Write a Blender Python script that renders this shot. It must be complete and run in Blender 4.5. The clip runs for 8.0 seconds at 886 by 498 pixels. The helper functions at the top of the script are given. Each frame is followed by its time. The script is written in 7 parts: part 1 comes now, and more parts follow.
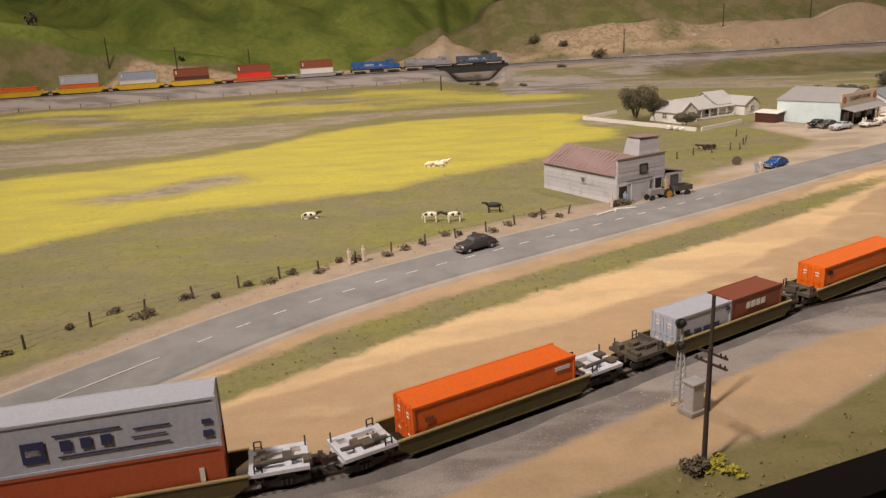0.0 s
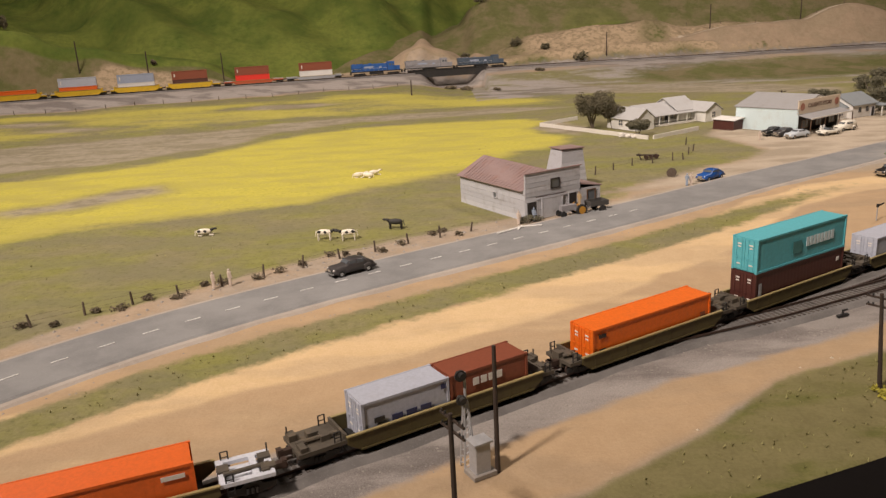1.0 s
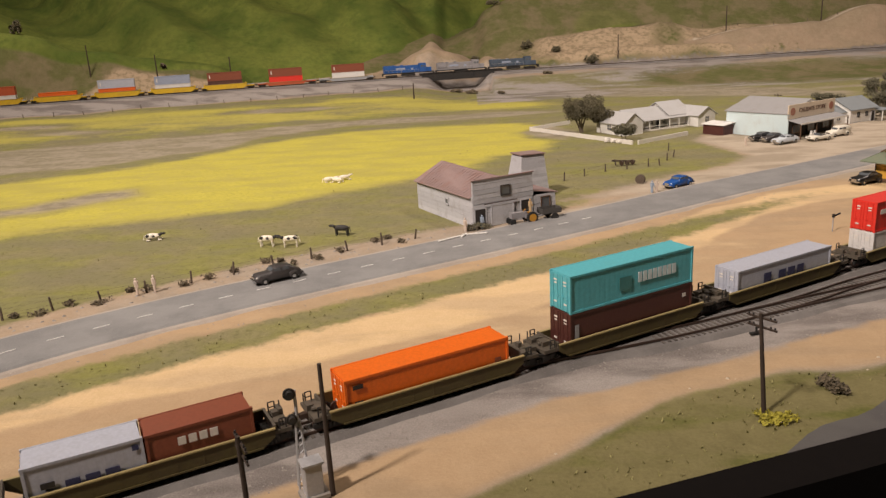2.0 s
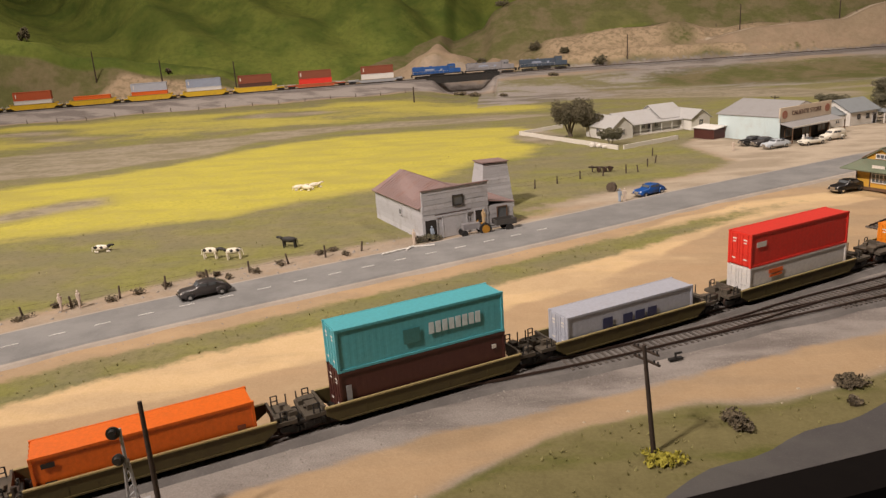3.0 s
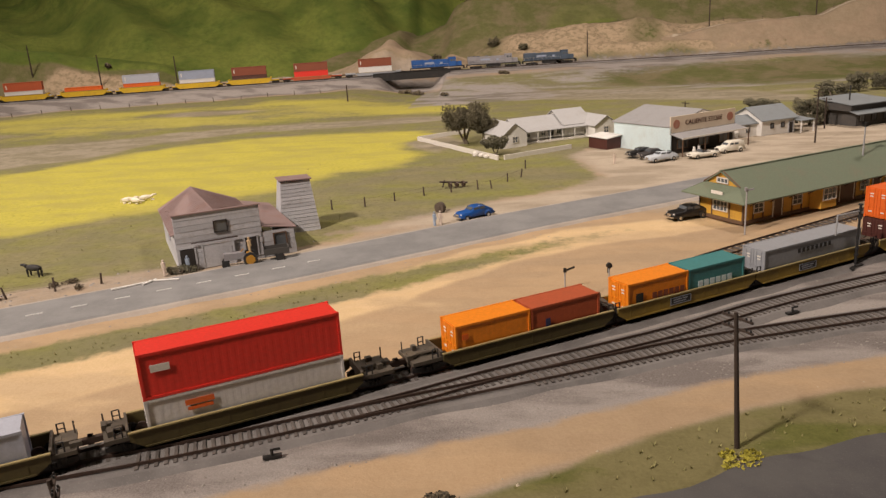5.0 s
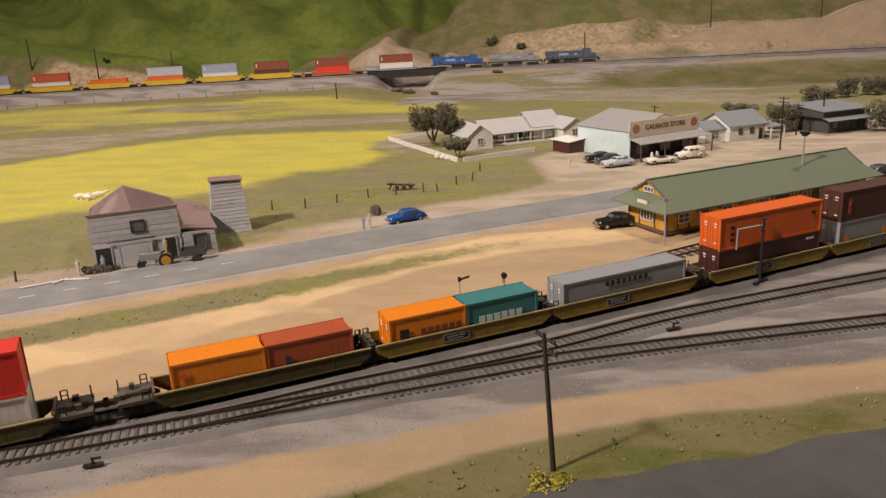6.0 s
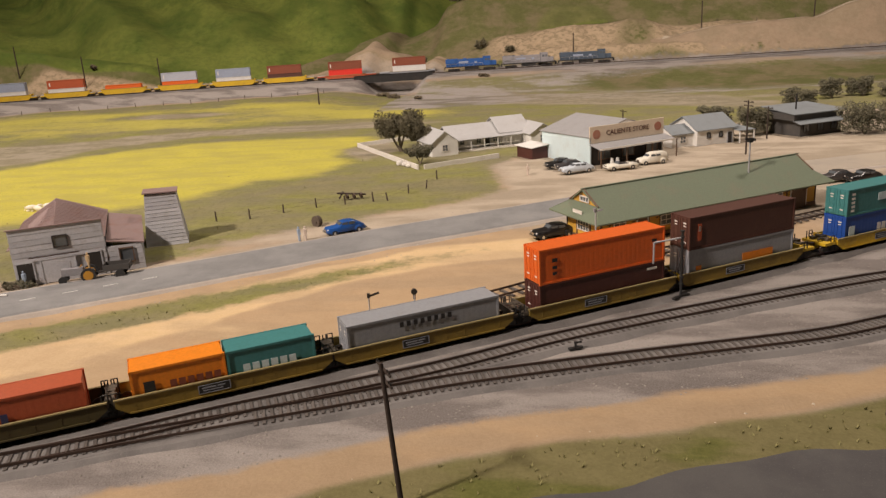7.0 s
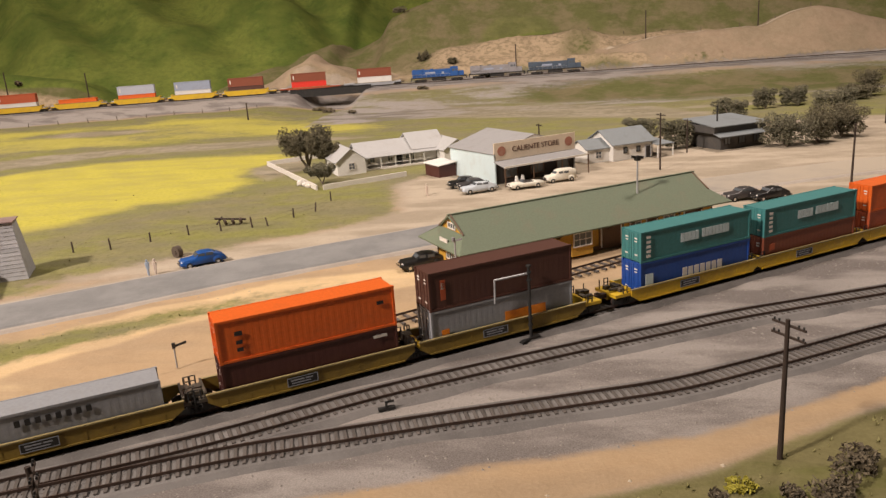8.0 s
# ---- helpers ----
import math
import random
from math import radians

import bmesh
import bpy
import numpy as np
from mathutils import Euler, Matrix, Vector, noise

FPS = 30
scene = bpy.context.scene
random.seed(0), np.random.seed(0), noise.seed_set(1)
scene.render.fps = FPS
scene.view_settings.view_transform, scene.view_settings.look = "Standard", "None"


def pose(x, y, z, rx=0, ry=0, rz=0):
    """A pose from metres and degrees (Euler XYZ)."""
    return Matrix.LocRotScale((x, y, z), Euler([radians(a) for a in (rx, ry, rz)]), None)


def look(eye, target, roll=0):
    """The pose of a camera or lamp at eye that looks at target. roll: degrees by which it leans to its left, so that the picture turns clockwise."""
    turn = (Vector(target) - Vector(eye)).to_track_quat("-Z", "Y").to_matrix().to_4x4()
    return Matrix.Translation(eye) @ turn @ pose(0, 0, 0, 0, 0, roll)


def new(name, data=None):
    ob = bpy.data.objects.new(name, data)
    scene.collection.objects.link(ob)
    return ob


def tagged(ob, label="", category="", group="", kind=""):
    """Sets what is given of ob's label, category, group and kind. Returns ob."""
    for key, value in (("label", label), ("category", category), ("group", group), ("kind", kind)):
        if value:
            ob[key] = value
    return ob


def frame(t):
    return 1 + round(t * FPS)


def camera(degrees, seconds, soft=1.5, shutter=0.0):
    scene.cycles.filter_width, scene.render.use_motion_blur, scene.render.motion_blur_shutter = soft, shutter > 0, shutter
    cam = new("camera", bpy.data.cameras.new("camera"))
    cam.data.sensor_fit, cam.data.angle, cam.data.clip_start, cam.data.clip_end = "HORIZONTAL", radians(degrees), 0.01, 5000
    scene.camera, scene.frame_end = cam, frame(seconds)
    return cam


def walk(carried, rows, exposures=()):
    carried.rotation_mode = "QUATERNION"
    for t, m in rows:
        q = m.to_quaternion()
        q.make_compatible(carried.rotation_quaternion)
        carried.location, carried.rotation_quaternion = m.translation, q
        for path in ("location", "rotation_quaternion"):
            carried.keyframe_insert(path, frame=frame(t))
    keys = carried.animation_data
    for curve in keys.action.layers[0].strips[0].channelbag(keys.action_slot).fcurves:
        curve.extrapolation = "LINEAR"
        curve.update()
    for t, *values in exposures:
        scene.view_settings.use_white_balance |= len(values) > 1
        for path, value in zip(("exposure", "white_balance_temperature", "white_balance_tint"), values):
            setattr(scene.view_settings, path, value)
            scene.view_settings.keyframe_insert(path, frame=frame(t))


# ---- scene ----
cam = camera(60.5, 8.0, 1.4)
PATH = [
    (0, (-0.008, 0.133, 0.284), (0.023, 2.049, -0.289), -2.9),
    (0.5, (0.075, 0.173, 0.282), (0.092, 2.09, -0.289), -3.1),
    (1, (0.162, 0.194, 0.284), (0.157, 2.111, -0.285), -3.1),
    (1.5, (0.232, 0.204, 0.28), (0.186, 2.123, -0.282), -3.1),
    (3, (0.397, 0.261, 0.277), (0.226, 2.176, -0.274), -3.9),
    (3.5, (0.469, 0.299, 0.27), (0.278, 2.213, -0.275), -4.1),
    (4, (0.545, 0.347, 0.273), (0.343, 2.26, -0.276), -4.2),
    (4.5, (0.623, 0.389, 0.272), (0.413, 2.299, -0.285), -4.1),
    (5, (0.706, 0.426, 0.27), (0.479, 2.331, -0.296), -3.6),
    (6.5, (0.884, 0.462, 0.272), (0.576, 2.354, -0.299), -3.2),
    (7, (0.932, 0.491, 0.272), (0.616, 2.383, -0.293), -3.6),
    (7.5, (0.988, 0.544, 0.261), (0.713, 2.446, -0.295), -4.0),
    (8, (1.055, 0.6, 0.262), (0.803, 2.509, -0.279), -4.0),
]
walk(cam, [(t, look(eye, target, roll)) for t, eye, target, roll in PATH], ((0.0, 0.0), (6.5, 0.0), (7.3, 0.12), (8.0, 0.25)))

# ---- world and light ----
world = bpy.data.worlds.new("room_air")
scene.world = world
world.use_nodes = True
world.node_tree.nodes["Background"].inputs[0].default_value = (1.0, 0.86, 0.70, 1)
world.node_tree.nodes["Background"].inputs[1].default_value = 0.025
scene.view_settings.exposure = 0.0


def lamp(name, eye, target, watts, size, colour):
    data = bpy.data.lights.new(name, "AREA")
    data.energy, data.shape, data.size, data.color = watts, "DISK", size, colour
    ob = new(name, data)
    ob.matrix_basis = look(eye, target)
    return tagged(ob, "unseen warm fill lamp added over the layout", "lamp")


WARM = (1.0, 0.85, 0.755)
spot = bpy.data.lights.new("ceiling_spot", "SPOT")
spot.energy, spot.spot_size, spot.spot_blend, spot.shadow_soft_size, spot.color = 715, radians(62), 1.0, 0.13, WARM
spot_ob = tagged(new("ceiling_spot", spot), "warm spotlight on the ceiling aimed at the layout", "lamp")
spot_ob.matrix_basis = look((-1.25, -0.75, 2.6), (0.66, 2.36, 0))
# unseen fill lamps, added to brighten the right side and the far hills
lamp("ceiling_lamp", (1.6, 0.5, 2.4), (1.5, 2.2, 0), 3, 0.5, WARM)
lamp("ceiling_lamp", (-1.7, 2.1, 2.4), (-1.1, 4.0, 0.2), 58, 0.4, WARM)
lamp("ceiling_lamp", (1.75, 2.2, 2.4), (1.75, 3.7, 0.2), 52, 0.4, WARM)

# ---- small tools ----
H = 1 / 87.1     # model scale: sizes of things are written in full-size metres


def box(bm, c, s, rz=0.0, rx=0.0, ry=0.0):
    r = bmesh.ops.create_cube(bm, size=1.0, matrix=pose(*c, rx, ry, rz) @ Matrix.Diagonal((*s, 1)))
    return r["verts"]


def rod(bm, a, b, r, r2=None, n=8):
    a, b = Vector(a), Vector(b)
    d = b - a
    m = Matrix.Translation((a + b) / 2) @ d.to_track_quat("Z", "Y").to_matrix().to_4x4()
    bmesh.ops.create_cone(bm, cap_ends=True, segments=n, radius1=r, radius2=r if r2 is None else r2, depth=d.length, matrix=m)


def blob(bm, c, s, n=1, jitter=0.2, rnd=random):
    r = bmesh.ops.create_icosphere(bm, subdivisions=n, radius=1.0, matrix=Matrix.Identity(4))
    for v in r["verts"]:
        k = 1 + rnd.uniform(-jitter, jitter)
        v.co = Vector((v.co.x * s[0] * k + c[0], v.co.y * s[1] * k + c[1], v.co.z * s[2] * k + c[2]))


def sheet(bm, pts):
    return bm.faces.new([bm.verts.new(p) for p in pts])


def slab(bm, pts, thick):
    """A flat polygon made solid downwards."""
    top = [bm.verts.new(p) for p in pts]
    low = [bm.verts.new((p[0], p[1], p[2] - thick)) for p in pts]
    bm.faces.new(top)
    bm.faces.new(low[::-1])
    for i in range(len(pts)):
        j = (i + 1) % len(pts)
        bm.faces.new((top[j], top[i], low[i], low[j]))


def prism(bm, prof, y0, y1, axis="y"):
    """A profile of (a, z) drawn out along y (or along x)."""
    put = (lambda a, z, t: (a, t, z)) if axis == "y" else (lambda a, z, t: (t, a, z))
    p = [bm.verts.new(put(a, z, y0)) for a, z in prof]
    q = [bm.verts.new(put(a, z, y1)) for a, z in prof]
    bm.faces.new(p)
    bm.faces.new(q[::-1])
    for i in range(len(prof)):
        j = (i + 1) % len(prof)
        bm.faces.new((p[j], p[i], q[i], q[j]))


def mesh_of(name, bm, material, scale=H, bevel=0.0, smooth=False):
    if bevel:
        bmesh.ops.bevel(bm, geom=bm.edges[:], offset=bevel, segments=1, affect="EDGES", clamp_overlap=True)
    bmesh.ops.recalc_face_normals(bm, faces=bm.faces[:])
    if scale != 1:
        bm.transform(Matrix.Scale(scale, 4))
    me = bpy.data.meshes.new(name)
    bm.to_mesh(me)
    bm.free()
    me.materials.append(material)
    if smooth:
        me.polygons.foreach_set("use_smooth", [True] * len(me.polygons))
    return me


def part(name, bm, material, parent, label="", bevel=0.0, smooth=False, scale=H):
    ob = new(name, mesh_of(name, bm, material, scale, bevel, smooth))
    ob.parent = parent
    return tagged(ob, label)


def thing(name, m, label, category, group="", kind=""):
    ob = new(name)
    ob.empty_display_size = 0.02
    ob.matrix_basis = m
    return tagged(ob, label, category, group, kind)


def one(name, bm, material, label, category, m=None, group="", kind="", scale=H, bevel=0.0, smooth=False):
    ob = new(name, mesh_of(name, bm, material, scale, bevel, smooth))
    if m is not None:
        ob.matrix_basis = m
    return tagged(ob, label, category, group, kind)


# ---- materials ----
def nodes_of(name):
    m = bpy.data.materials.new(name)
    m.use_nodes = True
    return m, m.node_tree.nodes, m.node_tree.links, m.node_tree.nodes["Principled BSDF"]


def noise_node(ns, ln, scale, detail=4.0, rough=0.6, src=None):
    n = ns.new("ShaderNodeTexNoise")
    n.inputs["Scale"].default_value, n.inputs["Detail"].default_value, n.inputs["Roughness"].default_value = scale, detail, rough
    if src is not None:
        ln.new(src, n.inputs["Vector"])
    return n.outputs["Fac"]


def ramp(ns, ln, src, a, b):
    n = ns.new("ShaderNodeMapRange")
    n.interpolation_type = "SMOOTHSTEP"
    n.inputs["From Min"].default_value, n.inputs["From Max"].default_value = a, b
    ln.new(src, n.inputs["Value"])
    return n.outputs["Result"]


def blend(ns, ln, fac, a, b):
    n = ns.new("ShaderNodeMix")
    n.data_type = "RGBA"
    for i, v in ((0, fac), (6, a), (7, b)):
        if isinstance(v, (int, float)):
            n.inputs[i].default_value = v
        elif isinstance(v, tuple):
            n.inputs[i].default_value = (*v[:3], 1)
        else:
            ln.new(v, n.inputs[i])
    return n.outputs[2]


def paint(name, col, rough=0.55, dirt=(0.16, 0.12, 0.08), amount=0.35, s1=45.0, s2=420.0, bump=0.08, metal=0.0, spread=0.0):
    """Painted or raw stuff with broad dirt, fine grain and a slight relief; spread varies it from piece to piece."""
    m, ns, ln, bsdf = nodes_of(name)
    co = ns.new("ShaderNodeTexCoord").outputs["Object"]
    broad = noise_node(ns, ln, s1, 5, 0.65, co)
    fine = noise_node(ns, ln, s2, 3, 0.6, co)
    c = blend(ns, ln, ramp(ns, ln, fine, 0.25, 0.75), tuple(v * 0.91 for v in col), tuple(min(v * 1.06, 1) for v in col))
    if spread:
        info = ns.new("ShaderNodeObjectInfo").outputs["Random"]
        hsv = ns.new("ShaderNodeHueSaturation")
        mr = ns.new("ShaderNodeMapRange")
        mr.inputs["To Min"].default_value, mr.inputs["To Max"].default_value = 1 - spread, 1 + spread
        ln.new(info, mr.inputs["Value"])
        ln.new(mr.outputs["Result"], hsv.inputs["Value"])
        ln.new(c, hsv.inputs["Color"])
        c = hsv.outputs["Color"]
    n = ns.new("ShaderNodeMath")
    n.operation = "MULTIPLY"
    ln.new(ramp(ns, ln, broad, 0.48, 0.78), n.inputs[0])
    n.inputs[1].default_value = amount
    c = blend(ns, ln, n.outputs[0], c, dirt)
    ln.new(c, bsdf.inputs["Base Color"])
    bsdf.inputs["Roughness"].default_value, bsdf.inputs["Metallic"].default_value = rough, metal
    if bump:
        b = ns.new("ShaderNodeBump")
        b.inputs["Strength"].default_value, b.inputs["Distance"].default_value = bump, 0.0006
        ln.new(fine, b.inputs["Height"])
        ln.new(b.outputs["Normal"], bsdf.inputs["Normal"])
    return m


M = {
    "wood_grey": paint("weathered_grey_boards", (0.45, 0.45, 0.47), 0.85, (0.24, 0.21, 0.19), 0.5, 60, 500, 0.4, spread=0.13),
    "roof_rust": paint("rusty_sheet_roof", (0.25, 0.175, 0.165), 0.7, (0.22, 0.09, 0.05), 0.5, 50, 400, 0.3),
    "black": paint("black_parts", (0.02, 0.019, 0.018), 0.6, (0.10, 0.07, 0.05), 0.25),
    # near-black colour draws unlit doorways and the shade under the store awning
    "dark": paint("dark_interior", (0.03, 0.025, 0.022), 0.8, (0.05, 0.04, 0.03), 0.3),
    "white": paint("white_paint", (0.74, 0.72, 0.68), 0.6, (0.40, 0.34, 0.27), 0.3),
    "chalk": paint("off_white_marks", (0.70, 0.66, 0.60), 0.7, (0.45, 0.38, 0.30), 0.3),
    "mint": paint("pale_blue_wall_paint", (0.62, 0.74, 0.76), 0.6, (0.40, 0.36, 0.30), 0.25),
    "roof_grey": paint("pale_grey_roof", (0.42, 0.415, 0.41), 0.65, (0.30, 0.27, 0.24), 0.4),
    "roof_slate": paint("slate_roof", (0.20, 0.22, 0.23), 0.7, (0.10, 0.09, 0.08), 0.4),
    "roof_green": paint("green_shingle_roof", (0.15, 0.18, 0.12), 0.8, (0.20, 0.16, 0.11), 0.45, 40, 500, 0.4),
    "depot_yellow": paint("ochre_wall_paint", (0.60, 0.34, 0.05), 0.6, (0.24, 0.14, 0.05), 0.35),
    "depot_brown": paint("brown_trim_paint", (0.13, 0.075, 0.045), 0.6, (0.08, 0.05, 0.03), 0.3),
    "pole": paint("creosoted_wood", (0.045, 0.03, 0.022), 0.85, (0.12, 0.08, 0.05), 0.4, 60, 600, 0.4),
    "post": paint("old_fence_wood", (0.10, 0.075, 0.055), 0.9, (0.22, 0.18, 0.13), 0.4, 90, 700, 0.4, spread=0.2),
    "tie": paint("weathered_ties", (0.10, 0.086, 0.076), 0.9, (0.18, 0.15, 0.12), 0.5, 90, 700, 0.4, spread=0.25),
    "rail": paint("rusty_rail", (0.07, 0.045, 0.035), 0.5, (0.14, 0.08, 0.05), 0.3, metal=0.3),
    "rail_top": paint("polished_rail_head", (0.45, 0.42, 0.38), 0.3, (0.2, 0.14, 0.1), 0.3, metal=1.0),
    "glass": paint("dull_window_panes", (0.10, 0.11, 0.12), 0.12, (0.2, 0.18, 0.15), 0.2),
    "rubber": paint("tyre_rubber", (0.02, 0.02, 0.02), 0.8, (0.1, 0.08, 0.06), 0.3),
    "chrome": paint("dull_chrome", (0.6, 0.6, 0.6), 0.25, (0.3, 0.28, 0.25), 0.2, metal=1.0),
    "steel": paint("bare_grey_steel", (0.42, 0.42, 0.43), 0.45, (0.2, 0.15, 0.1), 0.4, metal=0.2),
    "frame_white": paint("pale_grey_platform", (0.60, 0.62, 0.68), 0.55, (0.3, 0.22, 0.15), 0.4),
    "olive": paint("weathered_olive_yellow_sill", (0.085, 0.066, 0.020), 0.65, (0.06, 0.04, 0.02), 0.6, 35, 380, 0.2),
    "grime": paint("grimy_car_end", (0.085, 0.070, 0.052), 0.75, (0.20, 0.15, 0.09), 0.5, 70, 380, 0.2),
    "mustard": paint("weathered_mustard_sill", (0.28, 0.185, 0.03), 0.6, (0.12, 0.08, 0.03), 0.55, 35, 380, 0.2),
    "yellow": paint("yellow_sill", (0.62, 0.40, 0.02), 0.5, (0.25, 0.16, 0.05), 0.4, 35, 380),
    "orange": paint("orange_container", (0.72, 0.13, 0.015), 0.5, (0.35, 0.09, 0.03), 0.3),
    "orange_y": paint("amber_container", (0.80, 0.24, 0.012), 0.5, (0.42, 0.15, 0.03), 0.25),
    "rust": paint("rust_red_container", (0.42, 0.085, 0.03), 0.55, (0.25, 0.08, 0.04), 0.3),
    "brick_red": paint("red_brown_container", (0.22, 0.06, 0.03), 0.55, (0.14, 0.06, 0.03), 0.3),
    "maroon": paint("dark_maroon_container", (0.075, 0.022, 0.017), 0.55, (0.12, 0.05, 0.03), 0.3),
    "brown": paint("dark_brown_container", (0.085, 0.032, 0.022), 0.55, (0.14, 0.07, 0.04), 0.3),
    "red": paint("bright_red_container", (0.70, 0.035, 0.022), 0.5, (0.3, 0.05, 0.03), 0.2),
    "teal": paint("turquoise_container", (0.10, 0.43, 0.49), 0.5, (0.12, 0.3, 0.28), 0.25),
    "green": paint("sea_green_container", (0.055, 0.215, 0.215), 0.5, (0.04, 0.13, 0.11), 0.3),
    "blue": paint("royal_blue_container", (0.015, 0.07, 0.32), 0.5, (0.03, 0.05, 0.15), 0.25),
    "grey": paint("silver_grey_container", (0.43, 0.45, 0.52), 0.5, (0.28, 0.26, 0.26), 0.3),
    "grey_d": paint("dull_grey_container", (0.30, 0.31, 0.33), 0.5, (0.2, 0.17, 0.14), 0.3),
    "grey_b": paint("blue_grey_container", (0.30, 0.34, 0.44), 0.5, (0.2, 0.18, 0.16), 0.3),
    "pale": paint("off_white_container", (0.66, 0.64, 0.62), 0.5, (0.4, 0.34, 0.28), 0.3),
    "ink": paint("dark_blue_lettering_blocks", (0.03, 0.035, 0.10), 0.6, (0.1, 0.1, 0.12), 0.2),
    "loco_blue": paint("locomotive_blue", (0.02, 0.09, 0.30), 0.5, (0.08, 0.08, 0.1), 0.3),
    "loco_grey": paint("locomotive_grey", (0.26, 0.25, 0.26), 0.6, (0.14, 0.1, 0.08), 0.4),
    "loco_dark": paint("locomotive_slate_blue", (0.06, 0.085, 0.12), 0.55, (0.1, 0.08, 0.07), 0.4),
}

# ---- plan: the lines that the place is laid out on ----
FAR = ((-2.6, -1.6, -1.2, -0.8, -0.4, 0.0, 0.375, 0.95, 1.5, 2.4, 4.5), (2.85, 3.2, 3.33, 3.45, 3.57, 3.67, 3.76, 3.85, 3.88, 4.0, 4.25))
ROAD = ((-0.9, -0.4, -0.301, -0.231, -0.173, -0.103, -0.034, 0.111, 0.3, 0.42, 0.55, 0.69, 0.9, 1.15, 1.42, 1.7, 2.6),
        (0.05, 0.61, 0.727, 0.808, 0.872, 0.928, 0.981, 1.075, 1.193, 1.268, 1.355, 1.453, 1.58, 1.74, 1.88, 1.98, 2.2))
TRACK_B = ((0.33, 0.40, 0.464, 0.54, 0.602, 0.668, 0.75, 0.83, 0.93, 1.03, 1.12, 1.228, 1.38, 2.2), (0.808, 0.834, 0.858, 0.893, 0.923, 0.966, 1.008, 1.050, 1.116, 1.167, 1.211, 1.262, 1.318, 1.60))
TRACK_C = ((0.54, 0.602, 0.68, 0.765, 0.84, 0.915, 0.984, 1.07, 1.152, 1.246, 1.336, 2.2), (0.893, 0.921, 0.955, 0.992, 1.026, 1.051, 1.073, 1.098, 1.122, 1.170, 1.219, 1.60))
GRASS_LINE = ((-0.6, 0.08, 0.19, 0.245, 0.344, 0.416, 0.53, 0.593, 0.684, 0.748, 0.852, 0.93, 1.005, 1.083, 1.155, 1.21, 1.284, 2.2),
              (0.2, 0.534, 0.58, 0.6, 0.668, 0.733, 0.779, 0.778, 0.821, 0.861, 0.917, 0.945, 0.96, 0.985, 1.016, 1.051, 1.095, 1.45))
TAR_LINE = ((0.40, 0.44, 0.524, 0.581, 0.62, 0.719, 0.93, 0.981, 1.034, 1.087, 1.13, 1.7), (0.50, 0.62, 0.695, 0.728, 0.744, 0.796, 0.884, 0.905, 0.923, 0.935, 0.947, 1.10))


def smooth_line(pts, n=400):
    """Even points along a line of knots, rounded off."""
    x = np.linspace(pts[0][0], pts[0][-1], n)
    y = np.interp(x, *pts)
    k = max(3, n // 28) | 1
    pad = np.r_[2 * y[0] - y[k:0:-1], y, 2 * y[-1] - y[-2:-k - 2:-1]]
    y = np.convolve(pad, np.ones(k) / k, "same")[k:-k]
    return x, y


FAR_X, FAR_Y = smooth_line(FAR, 700)
ROAD_X, ROAD_Y = smooth_line(ROAD, 400)
B_X, B_Y = smooth_line(TRACK_B, 300)
C_X, C_Y = smooth_line(TRACK_C, 300)


def main_y(x):
    """The main line: nearly straight, with a bend where it leaves towards the west."""
    w = np.clip(0.002 - np.asarray(x, float), 0, None)
    bend = np.where(w < 0.137, 1.28 * w * w, 0.024 + 0.35 * (w - 0.137))
    return 0.0283 * x * x + 0.5748 * x + 0.615 + bend


def fascia_y(x):
    return 0.362 * x + 0.328


RAIL = 0.006      # height of the near rails
FAR_RAIL = 0.080


def step(v, a, b):
    t = np.clip((v - a) / (b - a), 0, 1)
    return t * t * (3 - 2 * t)


def wave(x, y, k, seed):
    """Cheap smooth unevenness."""
    return (np.sin(k * x + seed) * np.cos(k * 1.13 * y + 1.7 * seed) + 0.6 * np.sin(1.9 * k * (0.8 * x + 0.6 * y) + 2.3 * seed)
            + 0.4 * np.sin(3.7 * k * (0.5 * x - 0.86 * y) + 0.7 * seed)) / 2


# crests behind the far line: the west mound, the rocky bank and the smooth east mound, as (x, height over the track bed)
WEST = ((-3.2, -2.6, -1.73, -1.54, -1.45, -1.35, -1.2, -1.05, -0.93, -0.85, -0.78, -0.70), (0.46, 0.42, 0.305, 0.26, 0.215, 0.185, 0.16, 0.135, 0.115, 0.09, 0.05, 0.0))
CRAG = ((0.36, 0.48, 0.66, 0.86, 1.04, 1.35, 1.7, 2.2, 3.5), (0.0, 0.065, 0.12, 0.155, 0.165, 0.15, 0.13, 0.12, 0.12))
EAST = ((1.12, 1.3, 1.57, 1.8, 2.05, 2.17, 2.27, 2.38, 2.5, 2.62, 3.0, 4.5), (0.0, 0.065, 0.12, 0.132, 0.137, 0.187, 0.207, 0.185, 0.148, 0.115, 0.09, 0.09))


